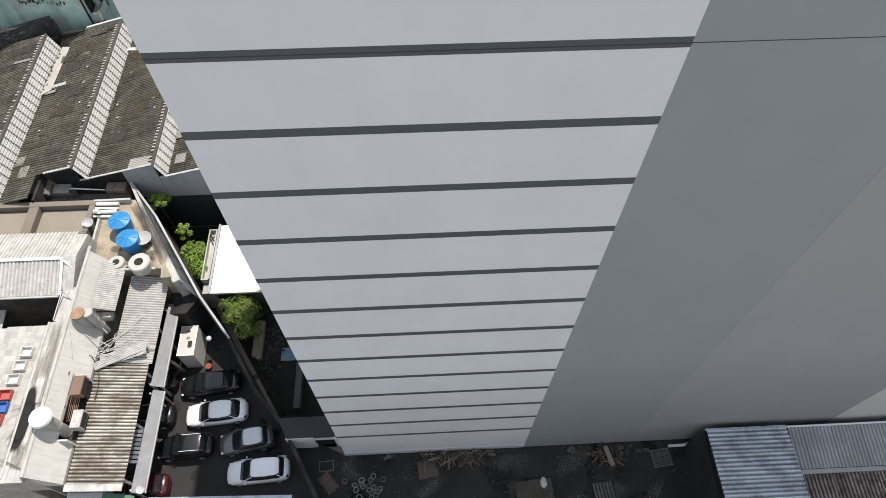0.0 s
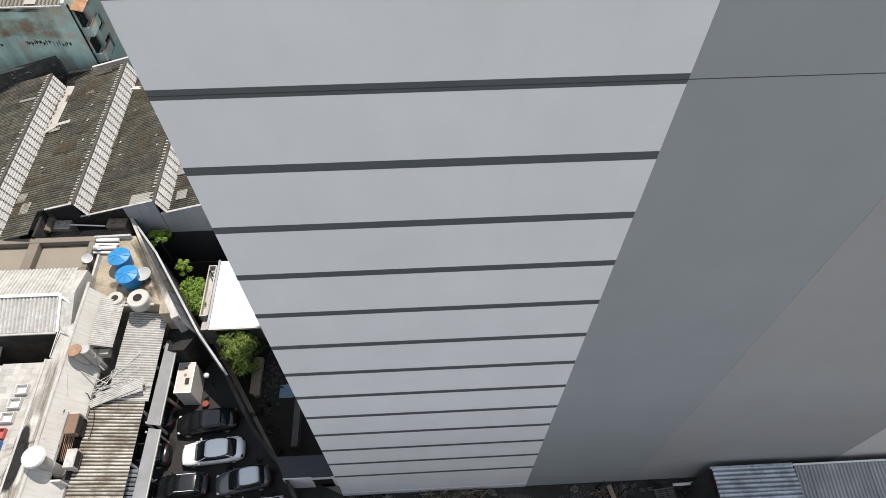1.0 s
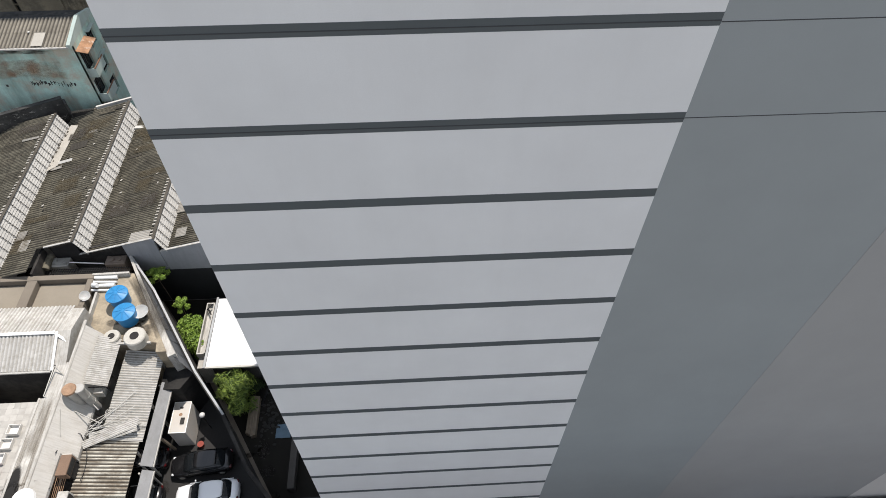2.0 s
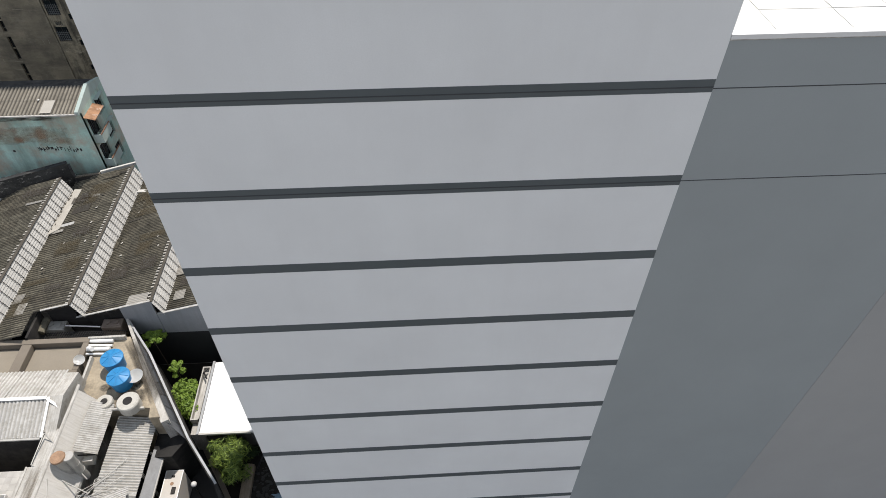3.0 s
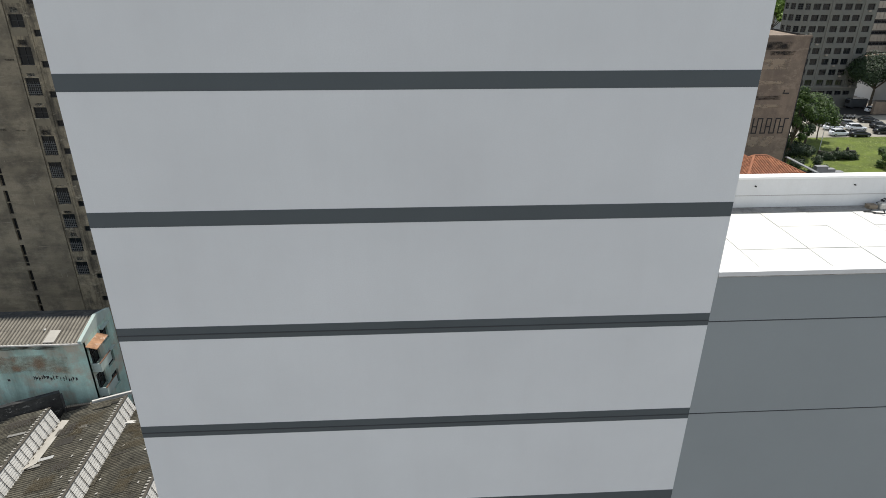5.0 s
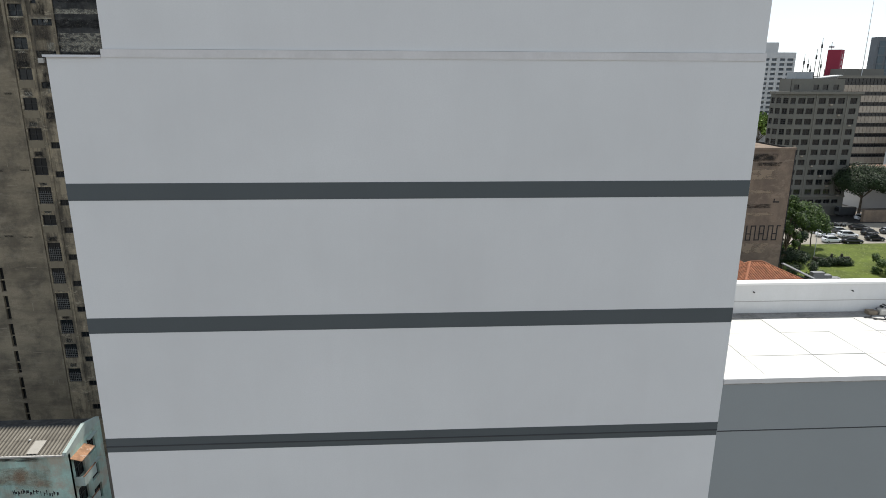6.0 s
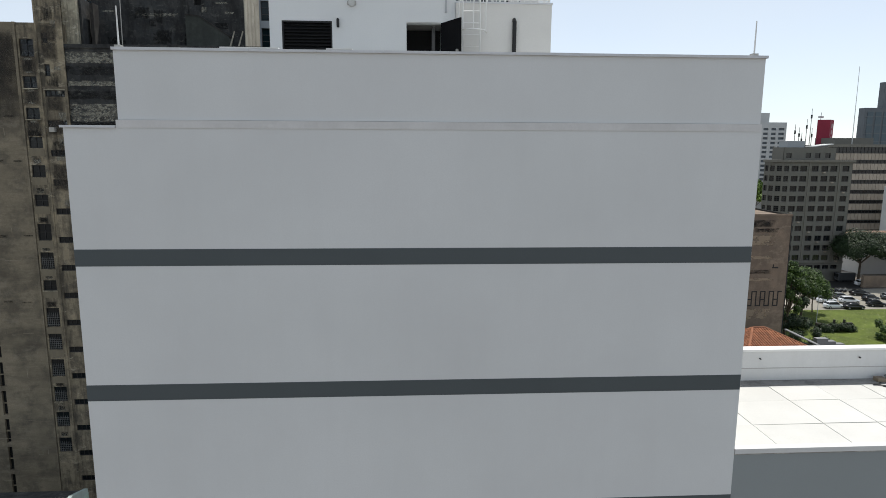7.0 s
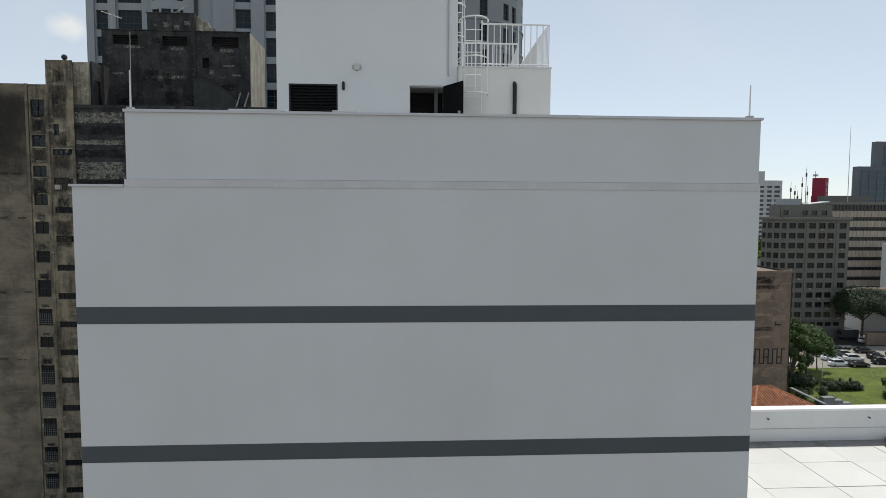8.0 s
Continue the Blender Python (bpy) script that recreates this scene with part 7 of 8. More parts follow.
for _ in range(90):
    x, y = -6.3 + rng.gauss(0, 0.5), 9.6 + rng.gauss(0, 1.2)
    s = rng.uniform(0.05, 0.16)
    bmesh.ops.create_icosphere(bm, subdivisions=1, radius=s, matrix=Matrix.Translation((x, y, 0.03 + s * 0.5)) @ Matrix.Diagonal((1.2, 0.9, 0.6, 1)))
# pale stones coloured near black for the garden's shade
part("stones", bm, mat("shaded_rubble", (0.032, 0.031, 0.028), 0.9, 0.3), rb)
ct = thing("blue_tarp", "crumpled pale blue tarpaulin on the ground", "tarpaulin", (-5.0, 8.5, 0.03))
bm = bmesh.new()
bmesh.ops.create_grid(bm, x_segments=10, y_segments=10, size=0.6, matrix=Matrix.Translation((-5.0, 8.5, 0.12)))
for v in bm.verts:
    v.co.z += 0.12 * noise.noise(v.co * 3.0) - 0.02
part("cloth", bm, mat("blue_tarp", (0.1, 0.16, 0.21), 0.6, 0.15), ct)
gw = thing("garden_partition", "low white front wall with a dark doorway beside the tower", "wall", (-2.4, 0.8, 0))
bm = bmesh.new()
add_wall(bm, Matrix.Translation((0, 0.7, 0)), -4.1, -0.03, 0, 2.55, [(-2.07, -0.6, 0.0, 2.0)], 0.2)
add_box(bm, -4.1, -2.07, 0.703, 0.9, 0, 2.55)
add_box(bm, -0.6, -0.03, 0.703, 0.9, 0, 2.55)
part("front_wall", bm, WHITE, gw)
part("doorway", box(-2.07, -0.6, 0.9, 0.95, 0, 2.0), DARKVOID, gw)
part("flat_cover", prism([(-4.75, 2.3, 2.55), (-4.05, 0.75, 2.55), (-0.05, 0.75, 2.55), (-0.05, 2.3, 2.55)], (0, 0, 0.1)), mat("bitumen_cover", (0.025, 0.027, 0.032), 0.7, 0.2), gw, "black bitumen roof cover")
# concrete darkened: the garden's shade is in its colour
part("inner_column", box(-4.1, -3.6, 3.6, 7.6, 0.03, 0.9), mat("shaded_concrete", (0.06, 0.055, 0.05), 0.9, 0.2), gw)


# ---- the yard at the tower's foot ----
rng = random.Random(41)


def timber_pile(label, x0, x1, y0, y1, n, lmin, lmax, hmax):
    p = thing("timber_pile", label, "debris", ((x0 + x1) / 2, (y0 + y1) / 2, 0.034))
    for i in range(n):
        x, y, a = rng.uniform(x0, x1), rng.uniform(y0, y1), rng.uniform(0, math.pi)
        ln = rng.uniform(lmin, lmax)
        z = 0.08 + rng.uniform(0, hmax)
        m = pose(x, y, z, 0, rng.uniform(-8, 8), math.degrees(a))
        part("timber", box(-ln / 2, ln / 2, -0.025, 0.025, -0.02, 0.02, m=m), WOOD if i % 4 else PALEWOOD, p)
    return p


timber_pile("jumbled heap of broken timber against the tower", 6.0, 10.6, -1.1, -0.15, 130, 0.4, 1.4, 0.35)
timber_pile("splintered timber heap on the yard floor", 18.8, 21.2, -1.6, -0.3, 44, 0.4, 1.5, 0.25)
bd = thing("plywood_board", "brown plywood board lying on the concrete", "board", (6.3, -1.2, 0.04))
part("sheet", box(-0.75, 0.75, -0.65, 0.65, 0, 0.03, m=pose(6.3, -1.35, 0.05, 0, 3, 8)), WOOD, bd)
bd2 = thing("pale_plank", "pale plank resting on a timber heap", "plank", (20.1, -1.1, 0.04))
part("board", box(-0.18, 0.18, -0.75, 0.75, 0, 0.05, m=pose(20.1, -1.1, 0.42, 4, 0, 14)), PALEWOOD, bd2)
ring_me = None
for i in range(22):
    x, y = 1.75 + rng.gauss(0, 0.5), -2.5 + rng.gauss(0, 0.55)
    if i == 0:
        x, y = 2.9, -1.95
    rg = thing("hose_ring", "grey ring lying in a loose heap on the yard", "ring", (x, y, 0.04), "grey rings")
    if ring_me is None:
        bm = swept([(0.24 * math.cos(k * math.pi / 8), 0.24 * math.sin(k * math.pi / 8), 0) for k in range(16)], 0.045, 6, True)
        ring_me = bpy.data.meshes.new("ring")
        bm.to_mesh(ring_me)
        bm.free()
    o = put("ring_body", ring_me, RUBBER, rg)
    o.matrix_parent_inverse = Matrix.Identity(4)
    o.matrix_basis = pose(0, 0, 0.1 + 0.04 * (i % 4), rng.uniform(-35, 35), rng.uniform(-35, 35), 0) @ Matrix.Diagonal((rng.uniform(0.6, 1.0), rng.uniform(0.6, 0.95), 1, 1))


def pallet(x, y, a, w, d, slats, label):
    p = thing("pallet", label, "pallet", (x, y, 0.034), "pallets and racks in the yard")
    m = pose(x, y, 0.036, 0, 0, a)
    for s in (-0.42, 0, 0.42):
        part("bearer", box(-w / 2, w / 2, s * d - 0.05, s * d + 0.05, 0, 0.1, m=m), WOOD, p)
    for i in range(slats):
        u = -w / 2 + (i + 0.5) * w / slats
        part("slat", box(u - w / slats * 0.33, u + w / slats * 0.33, -d / 2, d / 2, 0.102, 0.13, m=m), BLOCK, p)


pallet(24.15, -1.35, 96, 1.35, 1.5, 9, "grey slatted pallet on the concrete")
pallet(19.3, -3.6, 5, 1.5, 1.3, 6, "pale slatted pallet with a square sheet")
fr = thing("metal_frame", "rusty rectangular metal frame lying on the yard", "frame", (-1.4, -0.75, 0.034))
m = pose(-1.4, -0.75, 0.036, 0, 0, 3)
for a in ((-0.55, 0.55, -0.4, -0.33), (-0.55, 0.55, 0.33, 0.4), (-0.55, -0.48, -0.33, 0.33), (0.48, 0.55, -0.33, 0.33)):
    part("frame_bar", box(*a, 0, 0.06, m=m), BLOCK, fr)
st = thing("scrap_panel", "scrap metal panel with a round hole", "panel", (-1.2, -2.0, 0.034))
m = pose(-1.2, -2.0, 0.05, 0, 0, -50)
part("panel_sheet", box(-0.75, 0.75, -0.45, 0.45, 0, 0.08, m=m), WOOD, st)
part("round_fitting", tube(m @ Vector((-0.35, 0, 0.081)), m @ Vector((-0.35, 0, 0.16)), 0.2, seg=16), BLOCK, st)
for i, (x, y, a) in enumerate(((21.2, -0.45, 5), (21.9, -0.4, 20), (22.5, -0.75, -10), (21.6, -0.85, 70), (23.1, -0.7, 0), (21.1, -0.95, 40))):
    b = thing("concrete_block", "grey hollow concrete block by the wall", "block", (x, y, 0.034), "loose blocks by the wall")
    m = pose(x, y, 0.034, 0, 0, a)
    bm = bmesh.new()
    for q in ((-0.2, 0.2, -0.1, -0.06), (-0.2, 0.2, 0.06, 0.1), (-0.2, -0.16, -0.06, 0.06), (0.16, 0.2, -0.06, 0.06), (-0.02, 0.02, -0.06, 0.06)):
        add_box(bm, *q, 0, 0.2, m=m)
    part("block_body", bm, BLOCK, b)
cs = thing("stacked_sheets", "dark corrugated sheets stacked on the yard floor", "roofing sheets", (14.1, -3.4, 0.034))
me = corrugated(2.6, 1.5, 0.3, 0.04)
for i in range(3):
    put("sheet", me, FIBREDARK, cs, m=pose(12.8 + 0.1 * i, -4.1, 0.1 + 0.06 * i, 0, 0, 2 * i))
wb = thing("white_sack", "crumpled white sack on the yard floor", "sack", (14.9, -2.9, 0.034))
bm = bmesh.new()
bmesh.ops.create_icosphere(bm, subdivisions=3, radius=0.3, matrix=Matrix.Translation((14.9, -2.75, 0.2)) @ Matrix.Diagonal((0.8, 1.4, 0.55, 1)))
for v in bm.verts:
    v.co += v.co.normalized() * 0.08 * noise.noise(v.co * 6)
part("sack_body", bm, SLAT, wb)
for x, y in ((11.2, -0.4), (3.3, -0.3), (17.3, -0.4)):
    rb = thing("rubble_lump", "small pale lump of rubble at the wall foot", "rubble", (x, y, 0.034), "rubble at the wall")
    bm = bmesh.new()
    for _ in range(7):
        bmesh.ops.create_icosphere(bm, subdivisions=1, radius=rng.uniform(0.08, 0.2), matrix=Matrix.Translation((x + rng.uniform(-0.3, 0.3), y + rng.uniform(-0.2, 0.2), 0.12)))
    part("lump", bm, BLOCK, rb)
pi = thing("drain_pipe", "white plastic drain pipe lying by the wall", "pipe", (26.2, -0.45, 0.034))
part("pipe_length", tube((24.9, -0.5, 0.15), (27.5, -0.45, 0.15), 0.11, seg=12), WHITEMETAL, pi)
part("pipe_collar", tube((26.3, -0.47, 0.15), (26.55, -0.465, 0.15), 0.16, seg=12), WHITEMETAL, pi)
scr = thing("grit_scatter", "scattered chips and grit over the yard floor", "debris", (12, -3, 0.034), kind="stuff")
bm = bmesh.new()
for _ in range(420):
    x, y = rng.uniform(-1.0, 27), -abs(rng.gauss(0, 2.0)) - 0.1
    s = rng.uniform(0.015, 0.06)
    add_box(bm, -s, s, -s * 0.6, s * 0.6, 0, s * 0.5, m=pose(x, y, 0.036, 0, 0, rng.uniform(0, 180)))
part("chips", bm, BLOCK, scr)

rng2 = random.Random(77)
for k in range(26):
    stain(scr, pose(rng2.uniform(-1, 26), rng2.uniform(-4.6, -0.4), 0.0365 + 0.0006 * k, 0, 0, rng2.uniform(0, 180)), rng2.uniform(0.8, 2.6), rng2.uniform(0.6, 1.6), SOOTSTAIN if k % 2 else PALESTAIN)
for k in range(16):
    stain(scr, pose(rng2.uniform(-14, -4), rng2.uniform(-2.5, 7), 0.0345 + 0.0006 * k, 0, 0, rng2.uniform(0, 180)), rng2.uniform(0.4, 1.3), rng2.uniform(0.3, 0.9), SOOTSTAIN)

# ---- shed roofs at the foot of the grey wall ----
sh = thing("zinc_shed", "shed with a bluish galvanised corrugated roof", "shed", (29.3, -6, 0))
sheet_roof(sh, (26.42, -0.46, 4.2), (0, -1, 0), (5.75, 0, -0.1), 12.4, 5.75, 14, 1, 0.3, 0.03, ZINC, rng=rng)
part("shed_wall", box(26.5, 32.0, -12.3, -0.7, 0, 4.0), YARD, sh)
part("side_wall", box(26.2, 26.45, -12.4, -0.5, 0, 3.6), YARD, sh)
part("ridge_flashing", box(26.3, 32.2, -0.58, -0.43, 4.2, 4.26), ZINC, sh)
sh2 = thing("grey_shed", "shed with grey and rusty brown corrugated roofs", "shed", (38, -6, 0))
sheet_roof(sh2, (32.4, -3.4, 3.62), (1, 0, 0), (0, 2.86, 0.4), 16.0, 2.88, 15, 1, 0.26, 0.035, ZINCGREY, rng=rng)
sheet_roof(sh2, (32.7, -9.7, 3.0), (1, 0, 0), (0, 6.0, 0.4), 16.0, 6.1, 15, 1, 0.28, 0.045, RUST, rng=rng)
part("box_gutter", box(32.4, 48.5, -3.72, -3.42, 3.4, 3.56), ZINCGREY, sh2)
part("wall_flashing", box(32.3, 48.5, -0.58, -0.46, 4.06, 4.12), WHITEMETAL, sh2)
part("shed_wall", box(32.6, 48.4, -9.2, -0.7, 0, 2.95), YARD, sh2)

# ---- the town to the right ----
before_town = set(scene.objects)
GZ = 13.0
lawn = setting("lawn_field", prism([(55, 84, GZ + 0.01), (140, 84, GZ + 0.01), (150, 119.2, GZ + 0.01), (75, 119.2, GZ + 0.01)], (0, 0, 0.05)), LAWN, "sunlit green lawn on a slope", "lawn")
setting("car_park", prism([(78, 119.3, GZ + 0.008), (170, 119.3, GZ + 0.008), (170, 149, GZ + 0.008), (84, 149, GZ + 0.008)], (0, 0, 0.05)), PAVE, "pale sunlit car park surface", "car park")
# dark strip over the paving in place of the office block's shade
setting("shaded_lane", prism([(84, 139.5, GZ + 0.062), (170, 139.5, GZ + 0.062), (170, 149, GZ + 0.062), (84, 149, GZ + 0.062)], (0, 0, 0.02)), ASPHALT, "dark strip that puts the office block's shade on the paving", "lane")
rng = random.Random(51)
gm = thing("grass_tufts", "short green grass over the lawn", "grass", (90, 100, GZ), kind="stuff")
verts, faces = [], []
for _ in range(14000):
    x, y = rng.uniform(58, 140), rng.uniform(85, 119)
    h, a, w = rng.uniform(0.05, 0.16), rng.uniform(0, 6.28), rng.uniform(0.08, 0.2)
    k = len(verts)
    verts += [(x - w * math.cos(a), y - w * math.sin(a), GZ + 0.05), (x + w * math.cos(a), y + w * math.sin(a), GZ + 0.05), (x + 0.3 * math.sin(a), y - 0.3 * math.cos(a), GZ + 0.055 + h * 0.5)]
    faces.append((k, k + 1, k + 2))
me = bpy.data.meshes.new("grass_blades")
me.from_pydata(verts, [], faces)
put("blades", me, GRASSBLADE, gm)

PEELBROWN = stain_mat("flaked_brown", (0.36, 0.28, 0.2), 0.75, 1.8, 0.36, 0.5, 2.5, True)
blind = thing("blind_building", "brown rendered building with a stained blind side wall", "building", (66, 95, 0))
part("wall", box(50, 72.7, 90, 104, 5, 37.6), BROWNWALL, blind)
part("parapet", box(50, 72.8, 89.9, 90.3, 37.6, 38.0), BROWNWALL, blind)
part("roof_house", box(60, 66.5, 93, 99, 37.6, 52.5), OLDWALL, blind)
part("dark_edge", box(72.7, 72.85, 89.95, 104, 5, 37.9), OLDDARK, blind)
bars = []
for k in range(8):
    x, z0, z1 = 65.9 + 0.78 * k, 21.9, 24.6
    bars.append((x, x + 0.2, z0, z1))
    bars.append((x + 0.2, x + 0.78, *((z1 - 0.2, z1) if k % 2 else (z0, z0 + 0.2))))
    if k % 3 == 0:
        bars.append((x + 0.2, x + 0.78, 23.0, 23.2))
bars += [(70.0, 71.1, 28.6, 28.85), (70.1, 70.3, 28.85, 29.3)]
for a, b, c, d in bars:
    part("graffiti_bar", box(a, b, 89.97, 90.02, c, d), SPRAY, blind)

for x, z, rx, rz, q in ((66.5, 36.4, 5.5, 1.1, MOULDSTAIN), (68.5, 35.2, 3.5, 0.6, MOULDSTAIN), (66.0, 30.5, 6.5, 0.5, PEELBROWN), (66.5, 28.0, 6.0, 0.6, MOULDSTAIN), (66.0, 33.5, 6.5, 1.5, PEELBROWN),
                        (67.0, 20.5, 5.5, 1.6, PEELBROWN), (67.0, 26.6, 5.5, 0.5, PEELBROWN)):
    stain(blind, pose(x, 89.985 - 0.001 * rx, z, 90, 0, 0), rx, rz, q)
tile = thing("tiled_house", "house with a hipped orange clay tile roof", "house", (58, 80, 0))
part("wall", box(58.2, 67.2, 74.4, 86, 8, 19.15), STAINED, tile)
EZ, RZ2, EY, RY = 19.2, 20.9, 73.8, 80.0
EL, RL, RR, ER = 57.5, 61.5, 63.5, 67.9
part("roof_underlay", prism([(EL, EY, EZ), (ER, EY, EZ), (RR, RY, RZ2), (RL, RY, RZ2)], (0, 0, -0.15)), BROWNWALL, tile)
part("roof_underlay", prism([(ER, EY, EZ), (ER, 86.2, EZ), (RR, RY, RZ2)], (0, 0, -0.15)), CLAYTILE, tile)
part("roof_underlay", prism([(EL, EY, EZ), (RL, RY, RZ2), (EL, 86.2, EZ)], (0, 0, -0.15)), CLAYTILE, tile)
slope = Vector((0, RY - EY, RZ2 - EZ))
me = bpy.data.meshes.new("roof_tile_row")
bm = bmesh.new()
bmesh.ops.create_cone(bm, cap_ends=False, segments=8, radius1=0.2, radius2=0.17, depth=slope.length / 9 + 0.1, matrix=pose(0, slope.length / 18, 0, 90, 0, 0))
for v in list(bm.verts):
    if v.co.z < -0.02:
        v.co.z = -0.02
bm.to_mesh(me)
bm.free()
base = plane_basis((43.6, EY, EZ + 0.03), (1, 0, 0), slope)
for i in range(63):
    for j in range(9):
        x = 0.2 + i * 0.415
        q = (j + 0.5) / 9
        if not EL + (RL - EL) * q < 43.6 + x < ER - (ER - RR) * q:
            continue
        put("roof_tile", me, CLAYTILE, tile, m=base @ pose(x, j * slope.length / 9, 0.1, -5.0, 0, rng.uniform(-2, 2)))
side = Vector((RL - EL, 0, RZ2 - EZ))
base = plane_basis((EL, 86.2, EZ + 0.03), (0, -1, 0), side)
for i in range(29):
    for j in range(6):
        y, q = 0.2 + i * 0.415, (j + 0.5) / 6
        if 6.2 * q < y < 12.4 - 6.2 * q:
            put("roof_tile", me, CLAYTILE, tile, m=base @ pose(y, j * side.length / 6, 0.1, -5.0, 0, rng.uniform(-2, 2)))
part("hip_ridge", tube((ER, EY, EZ + 0.15), (RR, RY, RZ2 + 0.15), 0.2, seg=8), CLAYTILE, tile)
part("hip_ridge", tube((EL, EY, EZ + 0.15), (RL, RY, RZ2 + 0.15), 0.2, seg=8), CLAYTILE, tile)
part("top_ridge", tube((RL, RY, RZ2 + 0.15), (RR, RY, RZ2 + 0.15), 0.22, seg=8), CLAYTILE, tile)
lean = thing("grey_gutter_roof", "narrow pale roof strip and stepped grey walls beside the lawn", "roof", (66, 82, 0))
part("strip", prism([(68.6, 83.0, 19.75), (69.1, 83.0, 19.75), (72.2, 79.0, 18.3), (71.7, 79.0, 18.3)], (0, 0, 0.15)), CORRGREY, lean)
part("strip_wall", prism([(68.3, 82.9, 8), (68.7, 82.9, 8), (71.9, 78.9, 8), (71.5, 78.9, 8)], (0, 0, 10.3)), SOOTSHADE, lean)
# beige rounded office block
ob_ = thing("beige_office", "beige eight-storey office block with rounded corner and square windows", "building", (115, 157, GZ))
CB = 150.0
zr = [42.85 - 2.69 * k for k in range(10)]
opn = []
for z in zr:
    for k, x in enumerate((111.0, 113.4, 116.6, 119.3, 121.8, 125.2)):
        opn.append((x - 0.95, x + 0.95, z, z + 1.5))
low = [(109.9 + 2.3 * k, 111.7 + 2.3 * k, GZ + 3.2, GZ + 4.3) for k in range(7)]
door_ops = [(112, 114, GZ + 0.2, GZ + 2.4), (118, 121.5, GZ + 0.2, GZ + 2.4)]
bm = bmesh.new()
add_wall(bm, Matrix.Translation((0, CB, 0)), 109.6, 127.0, GZ - 3, 45.3, opn + low + door_ops, 0.35)
add_box(bm, 109.6, 127.0, CB + 0.35, CB + 9, GZ - 3, 45.3)
part("wall", bm, BEIGEBLOCK, ob_)
for o in opn + low:
    window(ob_, Matrix.Translation((0, CB + 0.28, 0)), *o, 2, 1, bar=0.07)
for o in door_ops:
    part("shopfront", box(o[0], o[1], CB + 0.3, CB + 0.34, o[2], o[3]), DARKVOID, ob_)
drum(ob_, 109.6, CB + 4.5, 4.5, 180, 270, 4, GZ - 3, 45.3, zr, 1.5, (0, 1, 2, 3), BEIGEBLOCK, GLASS, 0.7)
drum(ob_, 109.6, CB + 4.5, 4.95, 180, 270, 8, 45.3, 45.9, [], 1, (), CORNICE, GLASS)
part("cornice", box(109.6, 127.5, CB - 0.5, CB + 0.1, 45.3, 45.9), CORNICE, ob_)
part("string_course", box(109.6, 127.1, CB - 0.25, CB - 0.002, GZ + 5.0, GZ + 5.4), CORNICE, ob_)
part("pilaster", box(114.85, 115.1, CB - 0.15, CB - 0.002, GZ + 5.4, 45.3), CORNICE, ob_)
part("pilaster", box(123.35, 123.6, CB - 0.15, CB - 0.002, GZ + 5.4, 45.3), CORNICE, ob_)
popn = [(x - 0.75, x + 0.75, 46.4, 47.7) for x in (109.9, 115.3, 117.9, 120.8)]
bm = bmesh.new()
add_wall(bm, Matrix.Translation((0, CB + 1.5, 0)), 108.5, 123.0, 45.3, 49.2, popn, 0.3)
add_box(bm, 108.5, 123.0, CB + 1.8, CB + 7, 45.3, 49.2)
part("attic_storey", bm, BEIGEBLOCK, ob_)
for o in popn:
    window(ob_, Matrix.Translation((0, CB + 1.75, 0)), *o, 1, 1)
part("plant_box", box(110.2, 115.0, CB + 3, CB + 7, 49.2, 50.9), TOWERGREY, ob_)
part("plant_roof", prism([(116.5, CB + 2, 49.3), (122.5, CB + 2, 50.0), (122.5, CB + 6, 50.0), (116.5, CB + 6, 49.3)], (0, 0, 0.2)), SLABWHITE, ob_)
for o in opn[3::7]:
    part("window_unit", box(o[0] + 0.4, o[0] + 1.0, CB - 0.4, CB - 0.002, o[2] - 0.42, o[2] - 0.05), OFFICE, ob_)
for k, (x, z1) in enumerate(((113.2, 55.4), (114.4, 54.6), (115.2, 53.2), (116.4, 56.8), (117.5, 59.6), (118.0, 54.5))):
    an = thing("roof_aerial", "thin aerial mast on the office roof", "antenna", (x, CB + 5, 49.21), "aerials on the office roof")
    part("mast", tube((x, CB + 5, 49.2), (x, CB + 5, z1), 0.09, 0.05, 6), DARKMETAL, an)
    part("aerial_box", box(x - 0.16, x + 0.16, CB + 4.85, CB + 5.15, z1 - 2.6, z1 - 1.6), DARKMETAL, an)

of = thing("banded_office", "long office building with dark window bands and pale panels", "building", (170, 200, GZ))
part("core", box(148, 215, 190.5, 212, GZ - 3, 50.0), OFFICEBAND, of)
panel = bpy.data.meshes.new("spandrel_panel")
b2 = box(0.05, 1.2, 0, 0.4, 0, 2.1)
b2.to_mesh(panel)
b2.free()
for k in range(10):
    z = 47.3 - 3.36 * k
    part("slab_edge", box(147.9, 215, 190.2, 190.5, z + 0.1, z + 0.2), FRAME, of)
    part("slab_edge", box(147.9, 215, 190.2, 190.5, z + 0.9, z + 1.0), FRAME, of)
    part("spandrel_strip", box(181.6, 215, 190.08, 190.48, z - 2.1, z), OFFICE, of)
    for i in range(27):
        put("spandrel_panel", panel, OFFICE, of, m=pose(148.0 + 1.25 * i, 190.08, z - 2.1))
for i in range(27):
    part("band_mullion", box(147.98 + 1.25 * i, 148.06 + 1.25 * i, 190.36, 190.49, GZ, 49.3), FRAME, of)
part("roof_fascia", box(147.6, 215.4, 189.8, 190.4, 49.4, 50.3), CORNICE, of)
part("roof_room", box(152, 166, 194, 204, 50.0, 52.4), BEIGEBLOCK, of)
ms = thing("radio_mast", "tall thin pale mast on the office roof", "mast", (157.6, 193, 50.3))
part("mast_pole", tube((157.7, 193, 50.3), (157.5, 193, 75.8), 0.13, 0.06, 8), SLABWHITE, ms)
